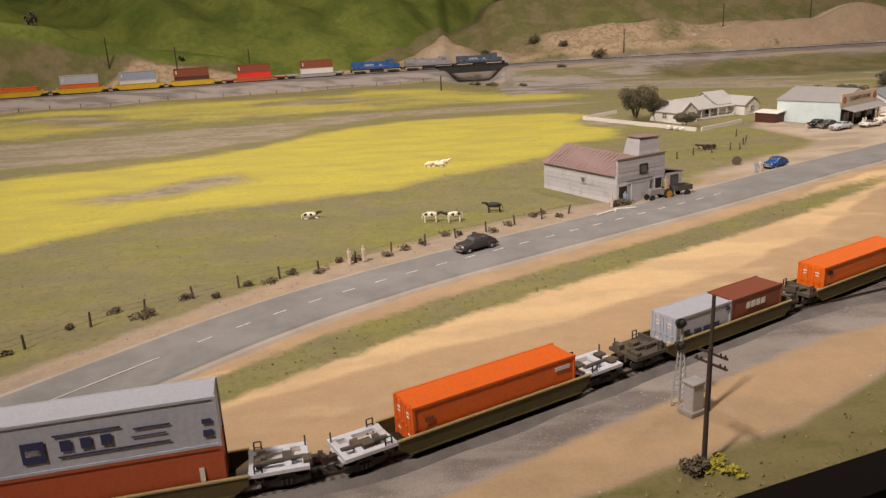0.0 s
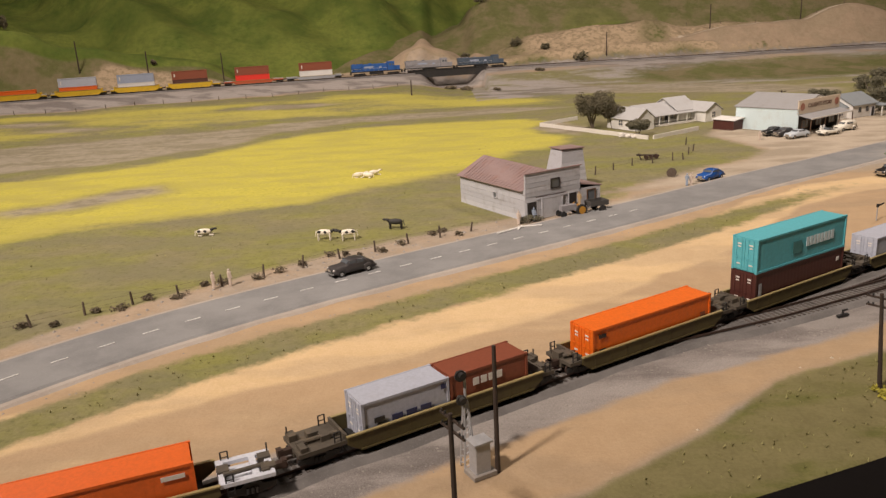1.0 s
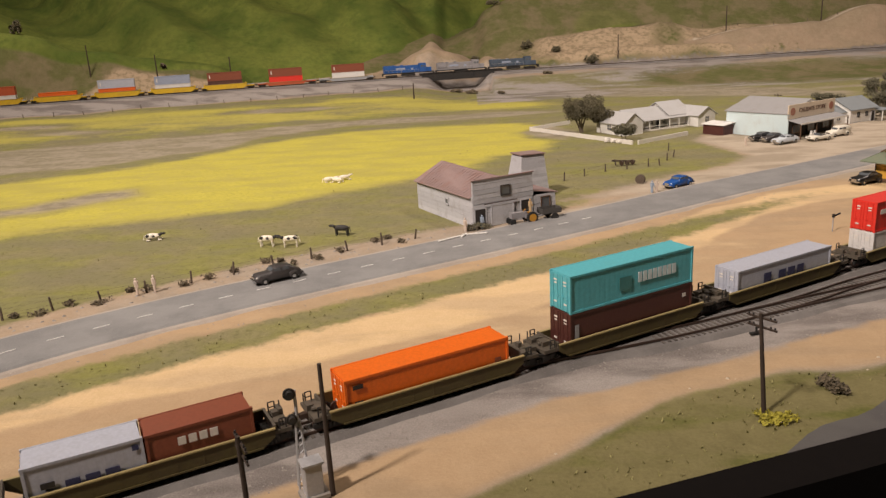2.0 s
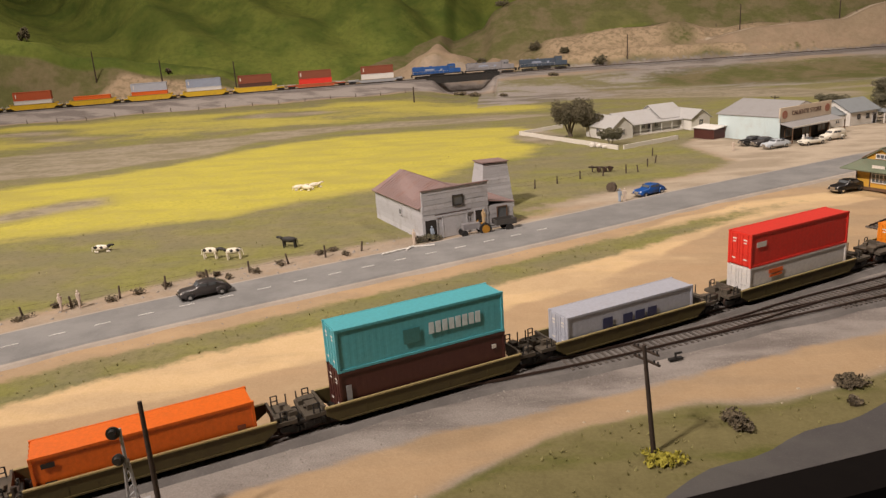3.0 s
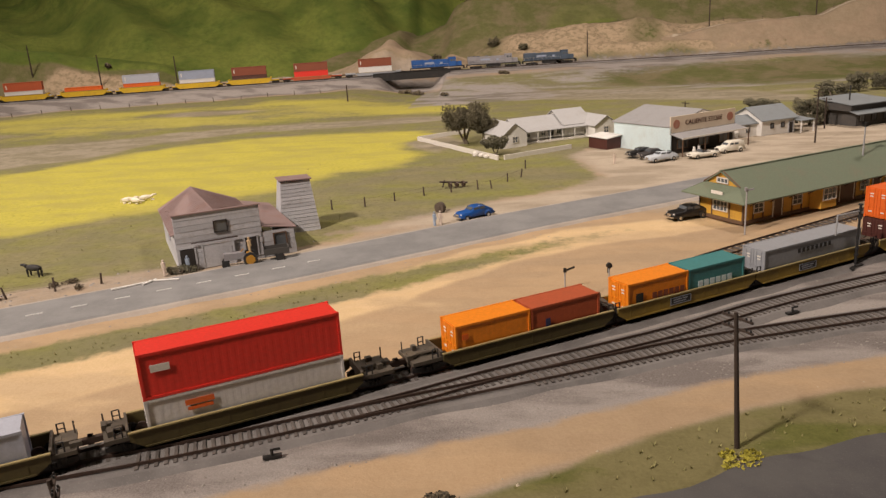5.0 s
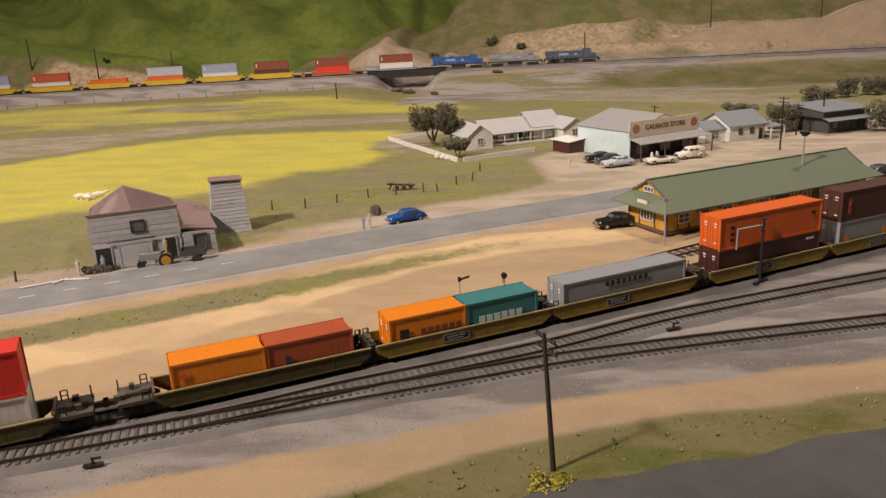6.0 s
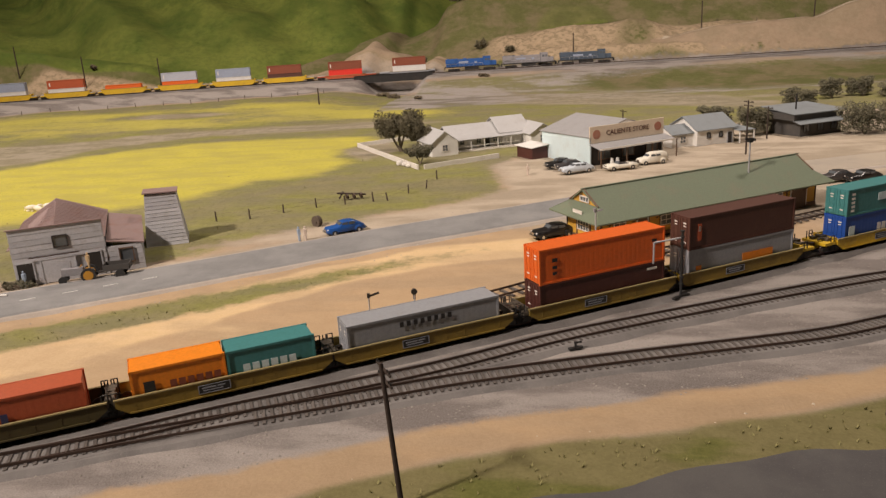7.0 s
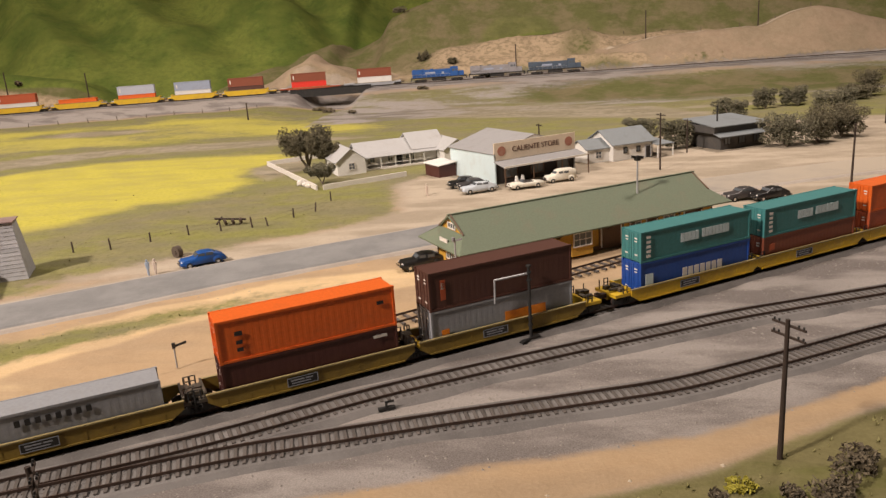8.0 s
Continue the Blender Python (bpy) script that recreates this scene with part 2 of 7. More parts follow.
def hills(x, y, d):
    """Height of the slopes behind the far line, and which of them lies on top: 0 green hill, 1 olive hill, 2 west mound, 3 crag, 4 east mound, 5 tan knoll."""
    # green hills, cut by gullies that run back and to the west
    rise = np.clip(d - 0.28 - 0.5 * step(x, -0.15, 0.5), 0, None)
    green = 0.64 * rise - 0.05 * rise ** 2
    cut = np.zeros(np.shape(x))
    for at, lean, east, west, deep in ((-1.24, 0.72, 0.20, 0.46, 0.52), (-2.05, 0.45, 0.18, 0.30, 0.45), (-0.62, 0.95, 0.16, 0.24, 0.22), (-0.20, 0.75, 0.13, 0.22, 0.26), (0.32, 0.6, 0.14, 0.2, 0.35), (-1.75, 1.0, 0.09, 0.14, 0.25)):
        off = x - (at - lean * (d - 0.45)) + 0.035 * wave(x, y, 6, at)
        cut = np.maximum(cut, deep * np.exp(-(off / np.where(off > 0, east, west)) ** 2))
    green = green * (1 - cut) + (0.05 * np.abs(wave(x, y * 0.6, 5.5, 8)) + 0.03 * wave(x, y, 4.2, 2)) * step(rise, 0.02, 0.6)
    # olive hill whose crest climbs to the east in front of them
    steep = 0.42 + 0.75 * np.clip(x - 0.15, 0, 0.4)
    olive = np.minimum(steep * np.clip(d - 0.2, 0, None), np.clip(0.13 + 0.36 * (x + 0.05), 0, None)) * step(x, -0.45, -0.25)
    olive = olive + 0.012 * wave(x, y, 9, 3) * step(olive, 0.02, 0.12)
    west = np.interp(x, *WEST) * step(d, 0.05, 0.27) * (1 - 0.45 * step(d, 0.30, 0.62))
    west = west + 0.012 * wave(x, y, 14, 7) * step(west, 0.02, 0.1)
    crag = np.interp(x, *CRAG) * (0.45 * step(d, 0.05, 0.13) + 0.55 * step(d, 0.16, 0.36)) * (1 + 0.16 * wave(x, y * 0.4, 11, 4))
    rough = step(crag, 0.01, 0.05) * step(-d, -0.42, -0.32)
    crag = crag + rough * (0.006 * wave(x, y * 0.5, 47, 3) + 0.004 * wave(x, y, 96, 6))
    east = np.interp(x, *EAST) * step(d, 0.045, 0.21) * (1 - 0.5 * step(d, 0.26, 0.55))
    east = east + 0.0025 * wave(x, y * 0.3, 40, 2) * step(east, 0.02, 0.08)
    knoll = 0.155 * np.exp(-((x - 0.17) / 0.21) ** 2) * step(d, 0.04, 0.2) * step(-d, -0.7, -0.25) * (1 + 0.1 * wave(x, y, 22, 5))
    all_ = np.stack([green, olive, west, crag, east, knoll])
    top = np.max(all_, 0)
    return top + 0.004 * wave(x, y, 19, 5) * step(d, 0.08, 0.3), np.stack([step(a, top - 0.02, top - 0.0001) for a in all_])


def ground_z(x, y):
    x, y = np.asarray(x, float), np.asarray(y, float)
    d = y - np.interp(x, FAR_X, FAR_Y)
    left = step(-x, -0.25, 0.0)
    swell = 0.012 + 0.026 * left
    z = swell * step(d, -1.1, -0.25)
    reach = np.where(x > 0.38, 0.55, 0.20)
    z = z + (0.072 - swell) * step(d, -reach, -0.05) + 0.006 * wave(x, y, 9, 1) * step(d, -0.7, -0.3) * step(-d, 0.06, 0.2)
    # the creek under the bridge
    gap = step(x, 0.09, 0.17) * step(-x, -0.385, -0.30)
    z = z - 0.062 * gap * step(d, -0.20, -0.04)
    high, _ = hills(x, y, d)
    z = z + high * (1 - gap * step(-d, -0.14, -0.05))
    # small unevenness near by, a slight fall of the bank in front of the tracks
    z = z + 0.0012 * wave(x, y, 38, 3) * step(-d, 0.3, 0.6)
    return z


def inside(x, y, poly):
    """Signed distance to a polygon's edge, positive inside."""
    p = np.array(poly, float)
    best, odd = np.full(np.shape(x), 9.0), np.zeros(np.shape(x), bool)
    for a, b in zip(p, np.roll(p, -1, 0)):
        e = b - a
        t = np.clip(((x - a[0]) * e[0] + (y - a[1]) * e[1]) / (e @ e), 0, 1)
        best = np.minimum(best, np.hypot(x - a[0] - t * e[0], y - a[1] - t * e[1]))
        cross = (a[1] > y) != (b[1] > y)
        odd ^= cross & (x < e[0] * (y - a[1]) / (e[1] if e[1] else 1e-9) + a[0])
    return np.where(odd, best, -best)


def covers(x, y):
    """How much of each ground cover lies at a place: 0.5 at the edge of a patch."""
    u = y - np.interp(x, ROAD_X, ROAD_Y)
    v = y - main_y(x)
    d = y - np.interp(x, FAR_X, FAR_Y)
    soft = lambda s, w: np.clip(0.5 + s / w, 0, 1)
    lot = inside(x, y, ((0.42, 1.42), (0.66, 1.60), (0.76, 1.66), (0.83, 1.74), (0.79, 1.97), (0.86, 2.10), (1.6, 2.6), (3.2, 2.6), (3.2, 1.6), (0.9, 1.5)))
    field = soft(u - 0.105 - 0.035 * np.clip((0.4 - x) / 0.3, 0, 1), 0.06) * soft(-lot, 0.08) * soft(-d - 0.2, 0.1)
    strip = soft(np.minimum(u + 0.175, -0.105 - u), 0.05) * soft(0.75 - x, 0.5)
    verge = soft(np.interp(x, *GRASS_LINE) - y, 0.03)
    # grey washes through the meadow
    wash = soft(inside(x, y, ((-2.4, 1.85), (-1.02, 1.94), (-0.64, 2.02), (-0.51, 2.16), (-0.40, 2.22), (-0.33, 2.44), (-0.1, 2.60), (0.27, 2.62), (0.59, 2.70), (0.38, 2.76), (-0.01, 2.72), (-0.29, 2.65), (-0.54, 2.53), (-0.79, 2.48), (-1.17, 2.36), (-2.4, 2.3))), 0.13)
    wash = np.maximum(wash, 0.85 * soft(inside(x, y, ((-0.69, 1.52), (-0.57, 1.58), (-0.48, 1.69), (-0.40, 1.72), (-0.35, 1.63), (-0.48, 1.51), (-0.58, 1.47))), 0.10))
    wash = np.maximum(wash, 0.8 * soft(inside(x, y, ((0.40, 2.25), (0.50, 2.36), (0.57, 2.22), (0.51, 2.07), (0.44, 2.16))), 0.08))
    wash = np.maximum(wash, 0.62 * soft(wave(x * 0.55, y * 1.5, 6.5, 12) - 0.55, 0.5) * soft(y - 2.5, 0.2))
    wash = np.maximum(wash, 0.95 * soft(inside(x, y, ((0.50, 3.45), (0.86, 3.33), (1.16, 3.24), (1.41, 3.08), (1.56, 2.82), (1.50, 2.74), (1.15, 2.92), (0.58, 3.15))), 0.16))
    field = field * (1 - 0.8 * wash)
    grass = np.maximum(np.maximum(field, strip), verge)
    yellow = soft(inside(x, y, ((-1.9, 1.5), (-0.94, 1.79), (-0.72, 1.86), (-0.58, 1.96), (-0.44, 2.07), (-0.35, 2.2), (-0.25, 2.34), (-0.06, 2.46), (0.25, 2.47), (0.42, 2.46), (0.48, 2.38), (0.44, 2.16), (0.49, 2.06), (0.44, 1.93), (0.33, 1.88), (0.27, 1.74),
                                (0.16, 1.66), (0.0, 1.55), (-0.07, 1.47), (-0.26, 1.42), (-0.44, 1.36), (-0.51, 1.30), (-0.62, 1.17), (-1.9, 0.7))), 0.09) * 0.95
    far_strip = soft(inside(x, y, ((-2.6, 2.55), (-1.26, 2.42), (-0.99, 2.56), (-0.62, 2.66), (-0.3, 2.75), (0.05, 2.80), (0.41, 2.82), (0.63, 2.88), (0.45, 3.18), (0.07, 3.28), (-0.34, 3.17), (-0.98, 3.08), (-1.54, 2.94), (-2.6, 2.9))), 0.16)
    yellow = np.maximum(yellow, far_strip * (0.58 + 0.25 * wave(x * 0.5, y * 1.4, 9, 3)))
    yellow = yellow * (1 - wash) * (1 - 0.22 * step(wave(x * 0.6, y * 1.6, 6.3, 9), 0.25, 0.6))
    # bright sand along the road, duller tan towards the tracks
    sand = 0.40 * soft(np.minimum(-0.17 - u, v - 0.035), 0.10) * soft(0.9 - x, 0.6)
    for patch in (((-0.5, 0.42), (-0.18, 0.675), (-0.13, 0.70), (-0.04, 0.75), (0.12, 0.82), (0.30, 0.92), (0.40, 0.99), (0.38, 1.08), (0.27, 1.02), (0.18, 0.945), (-0.05, 0.825), (-0.2, 0.745), (-0.5, 0.55)),
                  ((0.25, 0.93), (0.36, 0.965), (0.45, 1.03), (0.57, 1.14), (0.68, 1.27), (0.82, 1.35), (1.03, 1.42), (1.02, 1.46), (0.93, 1.455), (0.75, 1.41), (0.61, 1.30), (0.52, 1.22), (0.46, 1.12), (0.36, 1.06))):
        sand = np.maximum(sand, soft(inside(x, y, patch), 0.045))
    warm = soft(np.minimum(-0.055 - u, v - 0.02), 0.05) * soft(1.25 - x, 0.3)
    warm = np.maximum(warm, 0.75 * soft(-0.03 - v, 0.03) * soft(y - np.interp(x, *GRASS_LINE), 0.03))
    dust = np.maximum(0.85 * soft(lot, 0.10), 0.9 * soft(np.minimum(u - 0.035, 0.085 - u), 0.05) * soft(x - 0.25, 0.3))
    dust = np.maximum(dust, 0.9 * soft(inside(x, y, ((2.60, 3.98), (2.07, 3.60), (1.73, 3.33), (1.46, 3.05), (1.40, 2.90), (1.52, 2.90), (1.93, 3.36), (2.50, 3.80))), 0.08))
    low = np.where(x > 0.54, np.interp(x, C_X, C_Y), np.where(x > 0.33, np.interp(x, B_X, B_Y), main_y(x)))
    grey = soft(np.minimum(y - low + 0.065, 0.03 - v), 0.035)
    bank = soft(np.minimum(d + np.where(x > 0.3, 0.75, 0.19), 0.06 - d), 0.08)
    bank = bank * np.where(x > 0.3, 0.50 + 0.5 * step(d, -0.16, -0.07) + 0.16 * wave(x, y, 4.3, 6), 0.85)
    grey = np.maximum(grey, bank)
    _, on = hills(x, y, d)
    creek = soft(np.minimum(x - 0.03, 0.42 - x), 0.06) * soft(0.16 - d, 0.05)
    behind = soft(d - 0.075, 0.06) * (1 - creek)
    crest = step(d + 0.02 * wave(x, y, 9, 2), 0.18, 0.225)
    hill = behind * np.clip(on[0] + on[2] * crest + 0.45 * on[1] * soft(wave(x, y, 5, 6) - 0.35, 0.5) + 0.5 * on[3] * soft(d - 0.45, 0.1), 0, 1)
    olive = behind
    olive = np.maximum(olive, 0.85 * soft(inside(x, y, ((0.95, 3.35), (1.6, 3.2), (2.6, 3.3), (2.6, 3.75), (1.6, 3.7), (1.0, 3.6))), 0.3))
    ledge = soft(wave(x, y * 0.5, 10, 5) + 0.25, 0.9)
    cliff = on[2] * (1 - crest) * soft(inside(x, d, ((-1.36, 0.06), (-1.22, 0.20), (-1.02, 0.17), (-0.72, 0.14), (-0.70, 0.05))), 0.06)
    cliff = np.maximum(cliff, on[3] * soft(0.40 - d, 0.10) * (0.42 + 0.5 * ledge))
    cliff = np.maximum(cliff, on[4] * soft(0.30 - d, 0.06) * 0.85)
    cliff = np.maximum(cliff, on[5]) * behind
    earth = np.maximum(on[4] * soft(0.29 - d, 0.05), on[5] * 0.8) * behind
    pale = on[4] * soft(0.018 - np.abs(d - 0.235), 0.03) * behind
    grey = np.maximum(grey, 0.75 * soft(0.11 - np.abs(d), 0.05))
    return {"dark_verge": verge, "sand": sand, "grass": grass, "bloom": yellow, "stone": grey, "slope": hill, "scrub": olive, "cliff": cliff, "earth": earth, "trail": pale, "tan": warm, "dust": dust, "wash": wash * soft(-d - 0.2, 0.1) * soft(u - 0.11, 0.05)}


def ground_material():
    m, ns, ln, bsdf = nodes_of("layout_scenery")
    co = ns.new("ShaderNodeTexCoord").outputs["Object"]
    big, mid, fine = noise_node(ns, ln, 7, 6, 0.65, co), noise_node(ns, ln, 45, 5, 0.65, co), noise_node(ns, ln, 330, 3, 0.7, co)
    stretch = ns.new("ShaderNodeMapping")
    ln.new(co, stretch.inputs[0])
    stretch.inputs["Rotation"].default_value = (0, 0, radians(-31))
    stretch.inputs["Scale"].default_value = (0.55, 1.5, 1)
    drift = noise_node(ns, ln, 11, 5, 0.55, stretch.outputs[0])
    tiny = noise_node(ns, ln, 900, 2, 0.6, co)
    speck = ns.new("ShaderNodeMath")
    speck.operation = "ADD"
    ln.new(mid, speck.inputs[0]), ln.new(fine, speck.inputs[1])
    grain = ramp(ns, ln, speck.outputs[0], 0.7, 1.3)
    sp2 = ns.new("ShaderNodeMath")
    sp2.operation = "MULTIPLY_ADD"
    ln.new(big, sp2.inputs[0]), ln.new(ramp(ns, ln, mid, 0.3, 0.7), sp2.inputs[2])
    sp2.inputs[1].default_value = 3.2
    sp3 = ns.new("ShaderNodeMath")
    sp3.operation = "MULTIPLY"
    ln.new(sp2.outputs[0], sp3.inputs[0])
    sp3.inputs[1].default_value = 0.238
    speckle = sp3.outputs[0]
    st = ns.new("ShaderNodeMath")
    st.operation = "MULTIPLY_ADD"
    ln.new(drift, st.inputs[0]), ln.new(mid, st.inputs[2])
    st.inputs[1].default_value = 2.0
    st2 = ns.new("ShaderNodeMath")
    st2.operation = "MULTIPLY"
    ln.new(st.outputs[0], st2.inputs[0])
    st2.inputs[1].default_value = 1 / 3
    streak = st2.outputs[0]

    def tone(a, b, by=grain):
        return blend(ns, ln, by, a, b)

    def layer(under, name, over, edge=0.22, noise_by=mid, amp=0.9):
        at = ns.new("ShaderNodeAttribute")
        at.attribute_name = name
        k = ns.new("ShaderNodeMath")
        k.operation = "MULTIPLY_ADD"
        ln.new(noise_by, k.inputs[0])
        k.inputs[1].default_value = amp
        ln.new(at.outputs["Fac"], k.inputs[2])
        return blend(ns, ln, ramp(ns, ln, k.outputs[0], 0.5 + amp / 2 - edge, 0.5 + amp / 2 + edge), under, over)

    soil = blend(ns, ln, ramp(ns, ln, big, 0.35, 0.65), tone((0.335, 0.25, 0.165), (0.42, 0.315, 0.22)), tone((0.285, 0.235, 0.18), (0.37, 0.31, 0.245)))
    c = layer(soil, "tan", blend(ns, ln, ramp(ns, ln, drift, 0.42, 0.60), tone((0.42, 0.295, 0.175), (0.46, 0.33, 0.20)), tone((0.36, 0.26, 0.16), (0.41, 0.30, 0.19))), 0.2, drift, 0.6)
    c = layer(c, "dust", blend(ns, ln, ramp(ns, ln, drift, 0.40, 0.60), tone((0.41, 0.345, 0.265), (0.47, 0.395, 0.305)), tone((0.30, 0.25, 0.185), (0.36, 0.30, 0.225))), 0.2, drift, 0.7)
    c = layer(c, "sand", blend(ns, ln, ramp(ns, ln, drift, 0.42, 0.60), tone((0.60, 0.435, 0.235), (0.66, 0.485, 0.28)), tone((0.50, 0.36, 0.21), (0.56, 0.415, 0.25))), 0.13, drift, 1.0)
    meadow = blend(ns, ln, ramp(ns, ln, big, 0.36, 0.62), tone((0.195, 0.192, 0.055), (0.245, 0.235, 0.08)), tone((0.195, 0.175, 0.088), (0.25, 0.22, 0.12)))
    meadow = blend(ns, ln, ramp(ns, ln, drift, 0.40, 0.58), blend(ns, ln, 0.5, meadow, (0.18, 0.165, 0.105)), meadow)
    clump = noise_node(ns, ln, 120, 4, 0.7, co)
    meadow = blend(ns, ln, ramp(ns, ln, clump, 0.50, 0.68), meadow, blend(ns, ln, 0.55, meadow, (0.12, 0.115, 0.05)))
    c = layer(c, "grass", meadow, 0.2)
    c = layer(c, "wash", blend(ns, ln, ramp(ns, ln, streak, 0.44, 0.56), tone((0.21, 0.185, 0.125), (0.26, 0.225, 0.15)), tone((0.27, 0.235, 0.175), (0.33, 0.285, 0.21))), 0.2, drift, 0.7)
    # front verge: darker, greener olive than the meadow
    c = layer(c, "dark_verge", blend(ns, ln, ramp(ns, ln, drift, 0.37, 0.52), tone((0.105, 0.11, 0.03), (0.15, 0.15, 0.045)), tone((0.165, 0.145, 0.065), (0.21, 0.185, 0.085))), 0.2, drift, 0.9)
    c = layer(c, "bloom", blend(ns, ln, ramp(ns, ln, streak, 0.42, 0.60), blend(ns, ln, ramp(ns, ln, clump, 0.45, 0.66), tone((0.46, 0.41, 0.072), (0.51, 0.45, 0.085)), (0.39, 0.355, 0.065)), tone((0.37, 0.33, 0.075), (0.42, 0.37, 0.095))), 0.34, streak, 1.3)
    gravel = blend(ns, ln, ramp(ns, ln, drift, 0.41, 0.56), tone((0.15, 0.132, 0.12), (0.225, 0.20, 0.185), ramp(ns, ln, tiny, 0.3, 0.7)), tone((0.27, 0.243, 0.222), (0.345, 0.312, 0.285), ramp(ns, ln, tiny, 0.3, 0.7)))
    c = layer(c, "stone", gravel, 0.16, streak, 1.2)
    c = layer(c, "scrub", blend(ns, ln, ramp(ns, ln, big, 0.4, 0.6), tone((0.095, 0.098, 0.034), (0.13, 0.13, 0.05)), tone((0.15, 0.125, 0.065), (0.19, 0.16, 0.088))), 0.2)
    fold = noise_node(ns, ln, 3.2, 5, 0.6, co)
    green = blend(ns, ln, ramp(ns, ln, fold, 0.40, 0.60), tone((0.06, 0.095, 0.016), (0.085, 0.12, 0.024)), tone((0.125, 0.158, 0.03), (0.165, 0.195, 0.042)))
    tuft = noise_node(ns, ln, 38, 6, 0.72, co)
    green = blend(ns, ln, ramp(ns, ln, tuft, 0.42, 0.66), green, blend(ns, ln, 0.5, green, (0.05, 0.07, 0.018)))
    c = layer(c, "slope", blend(ns, ln, ramp(ns, ln, big, 0.3, 0.7), green, blend(ns, ln, 0.5, green, (0.15, 0.165, 0.035))), 0.2, big, 0.7)
    c = layer(c, "cliff", blend(ns, ln, ramp(ns, ln, mid, 0.40, 0.62), tone((0.36, 0.27, 0.175), (0.47, 0.36, 0.24)), tone((0.20, 0.155, 0.095), (0.27, 0.21, 0.13))), 0.2)
    c = layer(c, "earth", blend(ns, ln, ramp(ns, ln, big, 0.4, 0.6), tone((0.29, 0.215, 0.145), (0.34, 0.26, 0.18)), tone((0.245, 0.19, 0.125), (0.30, 0.235, 0.16))), 0.2)
    c = layer(c, "trail", tone((0.42, 0.35, 0.26), (0.50, 0.42, 0.32)), 0.2)
    ln.new(c, bsdf.inputs["Base Color"])
    bsdf.inputs["Roughness"].default_value = 0.95
    bsdf.inputs["Specular IOR Level"].default_value = 0.15
    b = ns.new("ShaderNodeBump")
    b.inputs["Strength"].default_value, b.inputs["Distance"].default_value = 0.3, 0.0022
    ln.new(speck.outputs[0], b.inputs["Height"])
    ln.new(b.outputs["Normal"], bsdf.inputs["Normal"])
    return m


def grid_ground():
    gx = np.unique(np.r_[np.linspace(-4.2, -1.2, 90), np.linspace(-1.2, 2.0, 300), np.linspace(2.0, 5.5, 100)].round(5))
    gy = np.unique(np.r_[np.linspace(-1.3, -0.1, 30), np.linspace(-0.1, 2.3, 230), np.linspace(2.3, 3.2, 45), np.linspace(3.2, 4.4, 130), np.linspace(4.4, 7.5, 90)].round(5))
    X, Y = np.meshgrid(gx, gy)
    Z = ground_z(X, Y)
    n, k = len(gx), len(gy)
    keep = Y > fascia_y(X) - 0.03
    idx = np.arange(n * k).reshape(k, n)
    quads = np.stack([idx[:-1, :-1], idx[:-1, 1:], idx[1:, 1:], idx[1:, :-1]], -1)
    ok = keep[:-1, :-1] & keep[:-1, 1:] & keep[1:, 1:] & keep[1:, :-1]
    me = bpy.data.meshes.new("ground")
    me.from_pydata(np.stack([X, Y, Z], -1).reshape(-1, 3).tolist(), [], quads[ok].tolist())
    me.polygons.foreach_set("use_smooth", [True] * len(me.polygons))
    for name, w in covers(X, Y).items():
        me.attributes.new(name, "FLOAT", "POINT").data.foreach_set("value", w.ravel().astype(np.float32))
    me.materials.append(ground_material())
    return tagged(new("ground", me), "sculpted scenery of sand, dry grass, yellow flowers and green hills", "ground", kind="structure")


grid_ground()


def ribbon(name, xs, ys, half, z, material, label, category, thick=0.0, slope=0.0, kind="structure"):
    """A strip along a line; with a slope its sides fall away."""
    x, y = np.asarray(xs), np.asarray(ys)
    tx, ty = np.gradient(x), np.gradient(y)
    k = np.hypot(tx, ty)
    nx, ny = -ty / k, tx / k
    rows = [(-half - slope, -thick), (-half, 0), (half, 0), (half + slope, -thick)] if thick else [(-half, 0), (half, 0)]
    zz = z(x, y) if callable(z) else np.full(len(x), z)
    vs = [(x[i] + nx[i] * o, y[i] + ny[i] * o, zz[i] + dz) for i in range(len(x)) for o, dz in rows]
    w = len(rows)
    fs = [(i * w + j, (i + 1) * w + j, (i + 1) * w + j + 1, i * w + j + 1) for i in range(len(x) - 1) for j in range(w - 1)]
    me = bpy.data.meshes.new(name)
    me.from_pydata(vs, [], [f[::-1] for f in fs])
    me.materials.append(material)
    return tagged(new(name, me), label, category, kind=kind)


